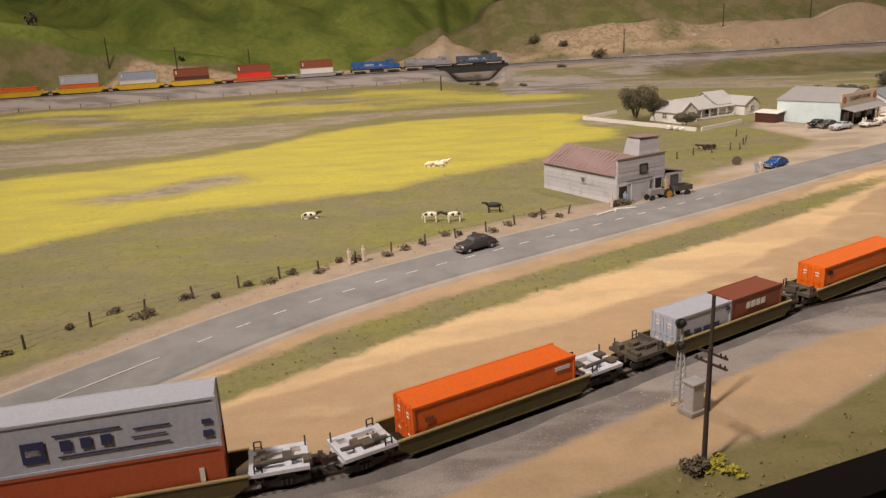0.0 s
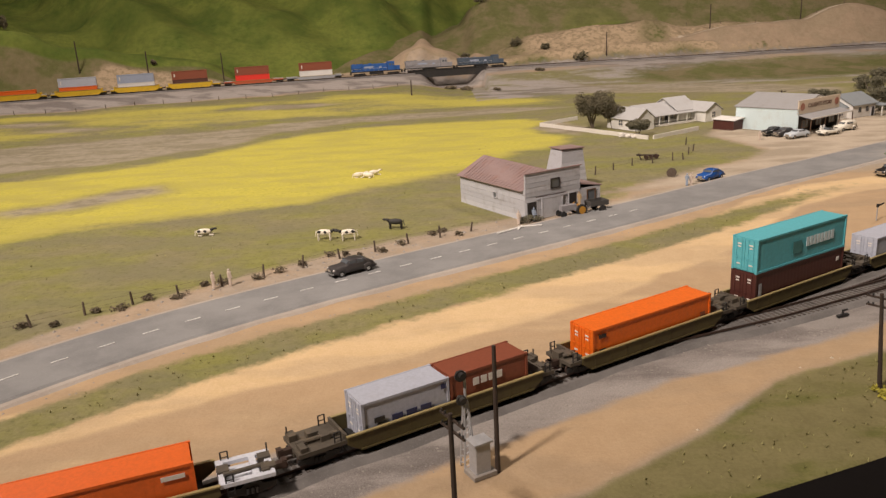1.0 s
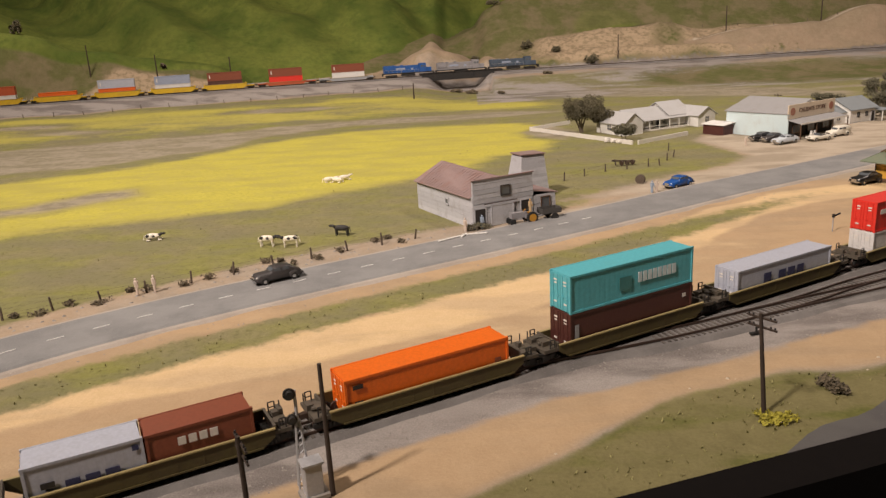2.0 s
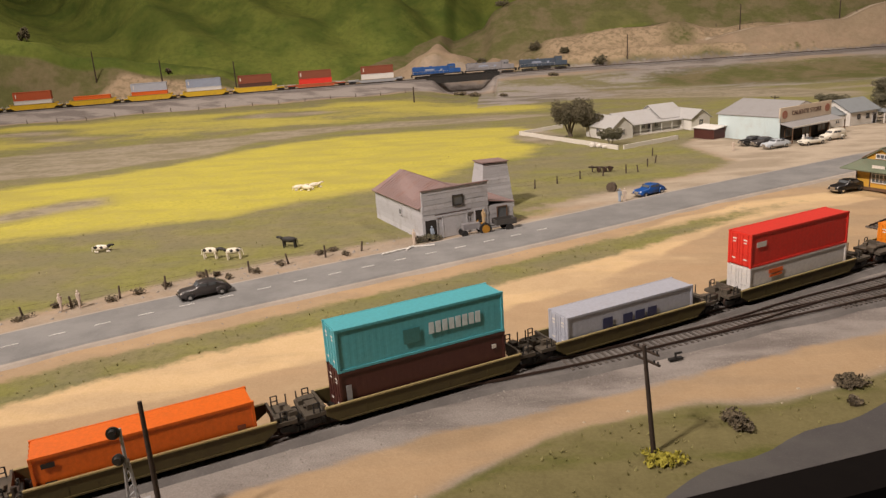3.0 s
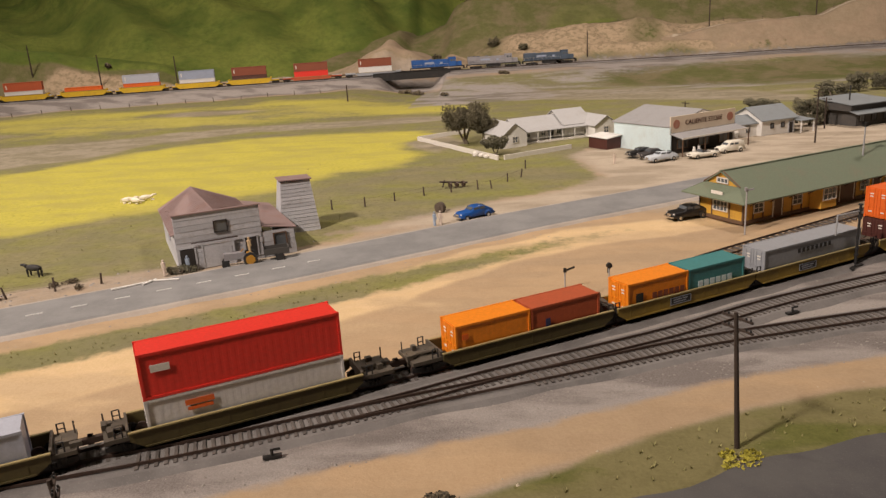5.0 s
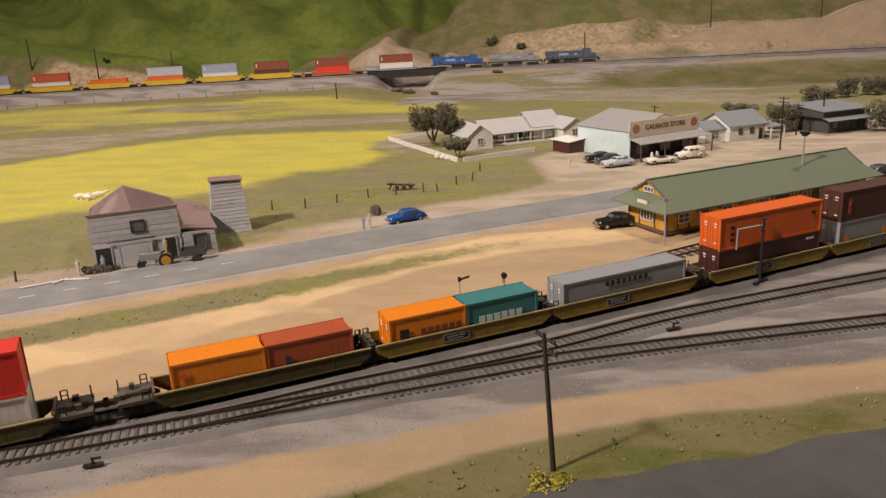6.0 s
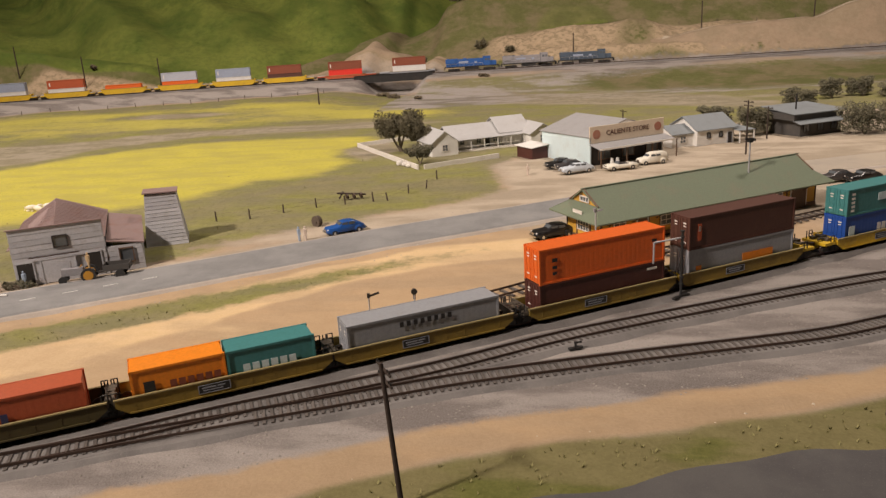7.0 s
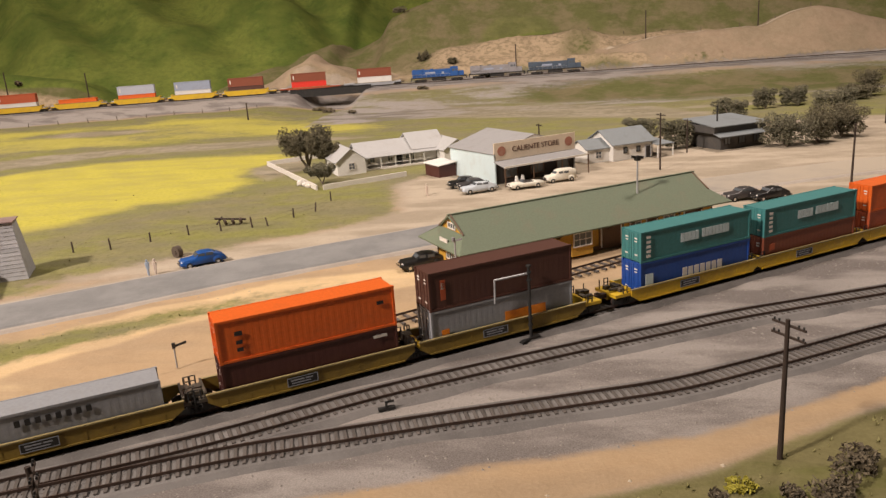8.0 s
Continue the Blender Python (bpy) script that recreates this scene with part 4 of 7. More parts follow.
# middle of each well on the line, sill, platform, and what stands in it: (length, colour, label, marks), lower first
CARS = [
    (-0.2255, "olive", "frame_white", [[(FT40, "rust", "rust-orange steel shipping container under a grey one", [(4.9, 1.2, 0.25, 1.2, CH)], 2.9)],
                                [(FT40, "grey", "silver-grey corrugated container with dark lettering blocks", [(-2.9, 1.25, 1.1, 1.15, INK), (-2.9, 1.25, 0.7, 0.35, M["pale"])] + word(-0.4, 1.4, 3, 2.9, 0.6, INK, 0.45) + [(-0.3, 2.0, 3.2, 0.09, INK), (0.9, 0.8, 5.4, 0.09, INK), (2.8, 1.75, 1.8, 0.09, INK), (2.6, 1.3, 1.7, 0.07, INK), (5.5, 1.55, 0.5, 0.28, INK), (5.5, 0.85, 0.5, 0.4, INK)], 2.9)]]),
    (0.032, "olive", "frame_white", [[(FT40, "orange", "bright orange forty-foot container in a well car", [(-5.0, 1.6, 0.6, 0.3, M["brick_red"]), (-5.0, 0.9, 0.6, 0.3, M["brick_red"]), (5.0, 2.0, 1.2, 0.25, CH)])]]),
    (0.282, "olive", "grime", [[(FT20, "grey", "silver-grey twenty-foot container with dark lettering blocks", word(0.3, 0.95, 3, 3.0, 0.75, INK) + [(-1.9, 1.3, 0.7, 0.35, M["black"]), (2.6, 2.1, 0.35, 0.3, INK)]), (FT20, "brick_red", "red-brown steel twenty-foot container", word(-0.2, 1.75, 4, 2.4, 0.5, CH))]]),
    (0.488, "olive", "grime", [[(FT40, "orange_o", "bright orange container with white door markings", [(-5.2, 2.0, 0.7, 0.3, M["black"]), (-5.2, 0.9, 0.6, 0.25, M["black"]), (5.2, 1.1, 0.5, 0.4, M["brick_red"])])]]),
    (0.690, "olive", "grime", [[(FT40, "maroon", "dark maroon container under a turquoise one", [(-5.5, 1.2, 0.35, 1.6, M["grey_d"]), (5.2, 2.0, 0.35, 0.3, CH)], 2.9)],
                               [(FT40, "teal", "turquoise container with faded pale lettering blocks", [(-0.9, 1.35, 1.2, 1.0, M["green"])] + word(2.3, 1.55, 8, 4.0, 0.8, M["mint"]), 2.9)]]),
    (0.891, "olive", "grime", [[(FT40, "grey", "silver-grey container with dark blue lettering blocks", [(-2.4, 1.35, 0.9, 0.9, INK)] + word(0.7, 1.35, 3, 3.6, 0.75, INK))]]),
    (1.104, "olive", "grime", [[(FT40, "pale", "off-white container under a red one", [(-3.0, 1.9, 1.7, 0.35, M["orange"]), (-3.0, 1.5, 1.5, 0.2, M["orange"])])],
                               [(FT40, "red", "bright red forty-foot container", [(-4.9, 1.9, 1.1, 0.45, CH)], 2.9)]]),
    (1.337, "olive", "grime", [[(FT20, "orange_y", "amber-orange steel twenty-foot container", [(-2.3, 1.7, 0.5, 0.4, M["orange"])]), (FT20, "rust", "rust-red steel twenty-foot container", [(-1.6, 1.1, 0.4, 0.9, INK)])]]),
    (1.508, "mustard", "grime", [[(FT20, "orange_y", "amber twenty-foot container with dark lettering blocks", [(-1.9, 1.3, 0.7, 0.8, M["black"])] + word(1.0, 1.25, 6, 3.4, 0.5, M["brick_red"])), (FT20, "green", "sea-green twenty-foot container with pale lettering blocks", word(-0.2, 1.2, 6, 3.8, 0.55, M["mint"]))]]),
    (1.675, "mustard", "grime", [[(FT40, "grey_d", "dull grey container with small dark letters", word(0.0, 1.9, 8, 4.4, 0.4, M["black"], 0.45))]]),
    (1.857, "mustard", "grime", [[(FT40, "maroon", "dark brown container under an orange one", [(4.8, 2.1, 1.0, 0.2, CH)])],
                                 [(FT40, "orange", "orange forty-foot container with small dark marks", [(-4.7, 1.9, 0.5, 0.3, M["black"]), (-4.7, 1.3, 0.4, 0.25, M["black"]), (-4.7, 0.8, 0.4, 0.25, M["black"]), (5.0, 1.9, 0.5, 0.25, M["black"])], 2.9)]]),
    (2.027, "mustard", "yellow", [[(FT40, "grey_d", "grey container with an orange emblem block", [(1.8, 1.3, 3.6, 0.7, M["orange_y"]), (-5.0, 1.2, 0.6, 0.4, M["orange_y"])], 2.9)],
                                  [(FT40, "brown", "dark brown container with a tall pale mark", [(-5.0, 1.5, 0.4, 1.5, M["rust"]), (-5.0, 1.8, 0.3, 0.5, CH)], 2.9)]]),
    (2.245, "yellow", "yellow", [[(FT40, "blue", "royal-blue container with pale lettering blocks", [(-5.2, 1.3, 0.8, 1.2, M["mint"])] + word(0.6, 1.3, 7, 4.6, 0.8, M["pale"]), 2.9)],
                                 [(FT40, "green", "sea-green container with two rows of pale letters", word(-0.9, 1.45, 5, 2.0, 0.75, M["mint"], 0.12) + word(2.0, 1.5, 8, 3.1, 0.75, M["mint"], 0.12) + [(-5.3, 2.1 - 0.4 * k, 0.42, 0.22, CH) for k in range(5)])]]),
    (2.405, "yellow", "yellow", [[(FT40, "brick_red", "red container under a sea-green one", [(-5.0, 1.6, 0.6, 0.6, M["rust"])])],
                                 [(FT40, "green", "sea-green container with two rows of pale letters", word(-0.9, 1.45, 5, 2.0, 0.75, M["mint"], 0.12) + word(2.0, 1.5, 8, 3.1, 0.75, M["mint"], 0.12) + [(-5.3, 2.1 - 0.4 * k, 0.42, 0.22, CH) for k in range(5)])]]),
    (2.570, "yellow", "yellow", [[(FT40, "rust", "rust-orange container at the foot of a stack", [])], [(FT40, "orange", "orange container on top of a stack", [])]]),
]
M["orange_o"] = paint("deep_orange_container", (0.76, 0.145, 0.01), 0.5, (0.36, 0.1, 0.03), 0.3)
WORDS = {"olive": "weathered olive-yellow", "mustard": "weathered mustard-yellow", "yellow": "bright yellow"}


def near_train():
    mid = [c[0] for c in CARS]
    for i, (s, sill, plat, stacks) in enumerate(CARS):
        hl = ((s - mid[i - 1]) / 2 if i else 0.1) / H
        hr = ((mid[i + 1] - s) / 2 if i + 1 < len(mid) else 0.09) / H
        car = well_car(max(hl, 7.5), max(hr, 7.5), M[sill], M[plat], WORDS[sill] + " well car of an intermodal train")
        rides(car, near_pose, s, NEAR_SPEED)
        z = LIFT
        for row in stacks:
            for k, (L, col, label, marks, *tall) in enumerate(row):
                c = container(L, M[col], marks, tall[0] if tall else 2.6, label=label)
                off = 0.0 if len(row) == 1 else (k - 0.5) * (FT20 + 0.08) * H
                rides(c, near_pose, s + off, NEAR_SPEED, z * H)
            z += (row[0][4] if len(row[0]) > 4 else 2.6) + 0.02


near_train()


def locomotive(col, roof, label):
    lo = thing("locomotive", Matrix.Identity(4), label, "locomotive", "locomotives of the far train")
    L = 20.0
    bm = bmesh.new()
    box(bm, (0, 0, 1.45), (L, 2.9, 0.35))
    for s in (-1, 1):
        box(bm, (s * L / 2, 0, 0.95), (0.25, 2.7, 0.9))
    part("frame", bm, M["black"], lo)
    bm = bmesh.new()
    box(bm, (-2.6, 0, 2.9), (13.8, 1.9, 2.6))
    box(bm, (-7.8, 0, 3.5), (3.6, 2.6, 1.6))
    for k in range(10):
        box(bm, (-8 + 1.25 * k, 0, 2.8), (0.08, 1.98, 2.0))
    part("long_hood", bm, col, lo, bevel=0.05)
    bm = bmesh.new()
    box(bm, (5.6, 0, 3.1), (2.6, 2.9, 3.0))
    prism(bm, ((-1.5, 4.5), (0, 4.85), (1.5, 4.5)), 4.2, 7.0, "x")
    part("cab", bm, col, lo)
    bm = bmesh.new()
    box(bm, (8.0, 0, 2.35), (2.2, 1.9, 1.6))
    part("nose", bm, col, lo, bevel=0.08)
    bm = bmesh.new()
    for y in (-1.46, 1.46):
        box(bm, (5.3, y, 3.7), (0.8, 0.05, 0.7))
        box(bm, (6.3, y, 3.7), (0.6, 0.05, 0.7))
    box(bm, (6.92, -0.7, 3.8), (0.05, 0.9, 0.6))
    box(bm, (6.92, 0.7, 3.8), (0.05, 0.9, 0.6))
    part("cab_window", bm, M["glass"], lo)
    for x in (-8.6, -7.2, -5.6, -2.4):
        bm = bmesh.new()
        rod(bm, (x, 0, 4.1), (x, 0, 4.45), 0.6, n=14)
        part("roof_fan", bm, roof, lo)
    bm = bmesh.new()
    box(bm, (0, 0, 0.75), (5.2, 2.5, 0.95))
    part("fuel_tank", bm, M["black"], lo, bevel=0.15)
    for s in (-1, 1):
        bm = bmesh.new()
        rod(bm, (-9.5, s * 1.4, 2.6), (4.0, s * 1.4, 2.6), 0.04, n=5)
        for k in range(9):
            x = -9.5 + k * 1.68
            rod(bm, (x, s * 1.4, 1.6), (x, s * 1.4, 2.6), 0.035, n=5)
        part("handrail", bm, M["steel"], lo)
    for x in (-6.6, 6.6):
        add_truck(lo, x - 0.9)
        add_truck(lo, x + 0.9)
    bm = bmesh.new()
    box(bm, (-3, -1.0, 3.1), (3.6, 0.06, 0.6))
    box(bm, (1.5, -1.0, 2.9), (0.9, 0.06, 0.7))
    part("lettering_bar", bm, M["grey_b"], lo)
    return lo


def far_train():
    t0 = 4.5 * FAR_SPEED
    for s, col, roof, label in ((3.50, "loco_dark", "loco_grey", "slate-blue diesel locomotive leading the far train"), (3.258, "loco_grey", "loco_dark", "weathered grey diesel locomotive"), (3.016, "loco_blue", "loco_blue", "bright blue diesel locomotive")):
        rides(locomotive(M[col], M[roof], label), far_pose, s - t0, FAR_SPEED)
    rows = [(2.75, "grey_d", 0, ("pale", "brick_red")), (2.481, "rust", 0, ("red", "brick_red")), (2.228, "yellow", 1, ("brown", "brick_red")), (2.018, "yellow", 1, ("pale", "grey_b")),
            (1.80, "yellow", 1, ("orange", "grey")), (1.576, "yellow", 1, ("orange",)), (1.355, "yellow", 1, ("pale", "rust")), (1.13, "yellow", 1, ("pale", "grey_b")), (0.91, "yellow", 1, ("orange", "rust")), (0.69, "yellow", 1, ("brick_red",))]
    NAMES = {"pale": "off-white", "brick_red": "red-brown", "red": "bright red", "brown": "dark brown", "grey_b": "blue-grey", "orange": "orange", "grey": "silver-grey", "rust": "rust-red"}
    for i, (s, sill, tall, stack) in enumerate(rows):
        hl = (s - rows[i + 1][0]) / 2 / H if i + 1 < len(rows) else 9.5
        hr = (rows[i - 1][0] - s) / 2 / H if i else 10.2
        car = well_car(hl, hr, M[sill], M[sill], ("yellow" if tall else "grey") + " well car of the far train", bool(tall), "well cars of the far train", True)
        rides(car, far_pose, s - t0, FAR_SPEED)
        z = LIFT
        for k, col in enumerate(stack):
            c = container(FT40, M[col], [(-5.2, 1.5, 0.35, 1.2, CH)] if k else [], 2.9, label=NAMES[col] + " container on the far train", group="containers of the far train", simple=True)
            rides(c, far_pose, s - t0, FAR_SPEED, z * H)
            z += 2.92


far_train()


# ---- buildings ----
def quad_part(name, pts, thick, material, parent, label=""):
    bm = bmesh.new()
    slab(bm, pts, thick)
    return part(name, bm, material, parent, label)


def window(parent, x, z, w, h, y=0.0, axis="x", frame="white", bars=(1, 1), name="window", deep=0.05):
    """A sash on a wall that faces -y (axis x) or -x (axis y), with its frame, glazing bars and pane."""
    def put(bm, a, c, sa, sc, d, t):
        if axis == "x":
            box(bm, (a, y - d, c), (sa, t, sc))
        else:
            box(bm, (y - d, a, c), (t, sa, sc))
    bm = bmesh.new()
    put(bm, x, z, w, h, 0.0, 0.08)
    win = part(name, bm, M["glass"], parent)
    bm = bmesh.new()
    for s in (-1, 1):
        put(bm, x + s * w / 2, z, 0.12, h + 0.12, deep, 0.1)
        put(bm, x, z + s * h / 2, w + 0.12, 0.12, deep + 0.004, 0.1)
    for k in range(bars[0]):
        put(bm, x - w / 2 + w * (k + 1) / (bars[0] + 1), z, 0.07, h, deep - 0.01, 0.07)
    for k in range(bars[1]):
        put(bm, x, z - h / 2 + h * (k + 1) / (bars[1] + 1), w, 0.07, deep - 0.012, 0.07)
    part("window_frame", bm, M[frame], win)
    return win


def plain_door(parent, x, z0, w, h, y=0.0, axis="x", material="dark"):
    bm = bmesh.new()
    box(bm, (x, y - 0.03, z0 + h / 2) if axis == "x" else (y - 0.03, x, z0 + h / 2), (w, 0.1, h) if axis == "x" else (0.1, w, h))
    d = part("door", bm, M[material], parent)
    bm = bmesh.new()
    for s in (-1, 1):
        c = (x + s * (w / 2 + 0.07), y - 0.06, z0 + h / 2 + 0.05)
        box(bm, c if axis == "x" else (c[1], c[0], c[2]), (0.14, 0.1, h + 0.1) if axis == "x" else (0.1, 0.14, h + 0.1))
    c = (x, y - 0.06, z0 + h + 0.07)
    box(bm, c if axis == "x" else (c[1], c[0], c[2]), (w + 0.3, 0.1, 0.14) if axis == "x" else (0.1, w + 0.3, 0.14))
    part("door_frame", bm, M["wood_grey"] if material == "dark" else M["white"], d)
    return d


def board_wall(parent, name, L, Hh, axis, at, pitch=0.42, seed=1, start=0.0):
    """A wall of lapped boards: a core with each board as a piece on it. It faces -y or -x."""
    bm = bmesh.new()
    box(bm, (start + L / 2, at + 0.12, Hh / 2) if axis == "x" else (at + 0.12, start + L / 2, Hh / 2), (L, 0.16, Hh) if axis == "x" else (0.16, L, Hh))
    wall = part(name, bm, M["wood_grey"], parent)
    rnd = random.Random(seed)
    n = int(Hh / pitch)
    p = Hh / n
    for k in range(n):
        bm = bmesh.new()
        l2 = L - rnd.uniform(0, 0.12)
        c = (start + L / 2 + rnd.uniform(-0.05, 0.05), at + rnd.uniform(-0.02, 0.01), p * (k + 0.5))
        if axis == "x":
            box(bm, c, (l2, 0.08, p - 0.02), rx=-2 + rnd.uniform(-1, 1), ry=rnd.uniform(-0.25, 0.25))
        else:
            box(bm, (c[1], c[0], c[2]), (0.08, l2, p - 0.02), ry=2)
        part("board", bm, M["wood_grey"], wall)
    return wall


def barn():
    b = thing("barn", pose(0.282, 1.268, 0, 0, 0, 30.5), "weathered grey board barn with a rusty sheet roof", "barn")
    W, D = 9.0, 15.2
    board_wall(b, "front_wall", W, 6.05, "x", 0.0, 0.58, 3)
    board_wall(b, "side_wall", D, 4.05, "y", 0.0, 0.60, 5)
    bm = bmesh.new()
    box(bm, (W - 0.08, D / 2, 2.0), (0.16, D, 4.0))
    part("side_wall", bm, M["wood_grey"], b)
    bm = bmesh.new()
    prism(bm, ((0.1, 0), (W - 0.1, 0), (W - 0.1, 4.0), (4.1, 6.1), (0.1, 4.0)), D - 0.2, D)
    part("rear_wall", bm, M["wood_grey"], b)
    rf, rb = (4.4, 0.28, 5.95), (3.7, D - 0.6, 6.4)
    quad_part("roof_slope", ((-0.4, D + 0.3, 3.95), (-0.4, 0.28, 3.95), rf, rb), 0.1, M["roof_rust"], b)
    quad_part("roof_slope", (rf, (W + 0.1, 0.28, 4.05), (W + 0.1, D + 0.3, 4.0), rb), 0.1, M["roof_rust"], b)
    quad_part("roof_hip", (rb, (W + 0.1, D + 0.3, 4.0), (-0.4, D + 0.3, 3.95)), 0.1, M["roof_rust"], b, "rusty sheet-metal hip")
    bm = bmesh.new()
    box(bm, (W / 2, -0.02, 6.1), (W + 0.3, 0.3, 0.12))
    part("parapet_cap", bm, M["roof_rust"], b)
    bm = bmesh.new()
    for k in range(1, 20):
        f, y = k / 20, 0.28 + (D - 0.9) * k / 20
        top = (rf[0] + (rb[0] - rf[0]) * f, y, rf[2] + (rb[2] - rf[2]) * f + 0.02)
        rod(bm, (-0.38, y, 4.0), top, 0.035, n=5)
        rod(bm, (W + 0.05, y, 4.06), top, 0.035, n=5)
    part("sheet_seams", bm, M["roof_rust"], b)
    plain_door(b, 1.0, 0.0, 1.5, 2.4)
    plain_door(b, 7.75, 0.2, 1.25, 2.4)
    window(b, 4.75, 4.35, 1.35, 1.2, -0.05, "x", "dark", (0, 0), deep=0.08)
    window(b, 6.5, 2.5, 0.8, 0.8, -0.05, "y", "wood_grey", (0, 0), deep=0.08)
    bm = bmesh.new()
    box(bm, (4.2, -0.16, 1.35), (3.4, 0.12, 2.6))
    for x in (2.55, 5.85):
        box(bm, (x, -0.22, 1.35), (0.16, 0.08, 2.7))
    box(bm, (4.2, -0.22, 2.65), (3.6, 0.08, 0.16))
    part("sliding_door", bm, M["wood_grey"], b, "closed sliding board door")
    bm = bmesh.new()
    rod(bm, (1.5, -0.25, 2.95), (6.4, -0.25, 2.95), 0.06)
    part("door_rail", bm, M["rail"], b)
    # lean-to on the right
    an = thing("lean_to", pose(0.282, 1.268, 0, 0, 0, 30.5) @ pose(9.05 * H, 0.1 * H, 0), "grey board lean-to with a rusty roof beside the barn", "shed")
    board_wall(an, "front_wall", 3.6, 2.9, "x", 0.0, 0.56, 8)
    bm = bmesh.new()
    box(bm, (3.52, 6.9, 1.45), (0.14, 13.6, 2.9))
    part("side_wall", bm, M["wood_grey"], an)
    quad_part("roof", ((0.08, -0.12, 3.6), (3.85, -0.12, 2.95), (3.85, 13.9, 3.05), (0.08, 13.9, 3.9)), 0.12, M["roof_rust"], an)
    window(an, 1.9, 1.75, 1.4, 1.6, -0.06, "x", "depot_brown", (0, 0), deep=0.08)
    # tank house
    tw = thing("tank_house", pose(0.357, 1.428, 0, 0, 0, 26), "tapered grey board tank house with a flat rusty roof", "tower")
    bm = bmesh.new()
    lo = [(0.2, 0), (5.1, 0), (5.1, 4.8), (0.2, 4.8)]
    hi = [(0.85, 0.5), (4.45, 0.5), (4.45, 3.3), (0.85, 3.3)]
    v0 = [bm.verts.new((x, y, 0)) for x, y in lo]
    v1 = [bm.verts.new((x, y, 6.3)) for x, y in hi]
    bm.faces.new(v1)
    for i in range(4):
        j = (i + 1) % 4
        bm.faces.new((v0[i], v0[j], v1[j], v1[i]))
    part("wall_shell", bm, M["wood_grey"], tw)
    for k in range(14):
        z0, z1 = k * 0.45, k * 0.45 + 0.43
        f = lambda z, i: (lo[i][0] + (hi[i][0] - lo[i][0]) * z / 6.3, lo[i][1] + (hi[i][1] - lo[i][1]) * z / 6.3)
        bm = bmesh.new()
        a, b2 = f(z0, 0), f(z0, 1)
        c, d = f(z1, 1), f(z1, 0)
        vs = [(a[0], a[1] - 0.07, z0), (b2[0], b2[1] - 0.07, z0), (c[0], c[1] - 0.03, z1), (d[0], d[1] - 0.03, z1)]
        sheet(bm, vs)
        sheet(bm, [(p[0], p[1] + 0.08, p[2]) for p in vs][::-1])
        sheet(bm, [vs[3], vs[2], (c[0], c[1] + 0.05, z1), (d[0], d[1] + 0.05, z1)])
        part("board", bm, M["wood_grey"], tw)
    quad_part("roof", ((0.65, 0.25, 6.62), (4.65, 0.25, 6.5), (4.65, 3.5, 6.48), (0.65, 3.5, 6.58)), 0.14, M["roof_rust"], tw)


barn()


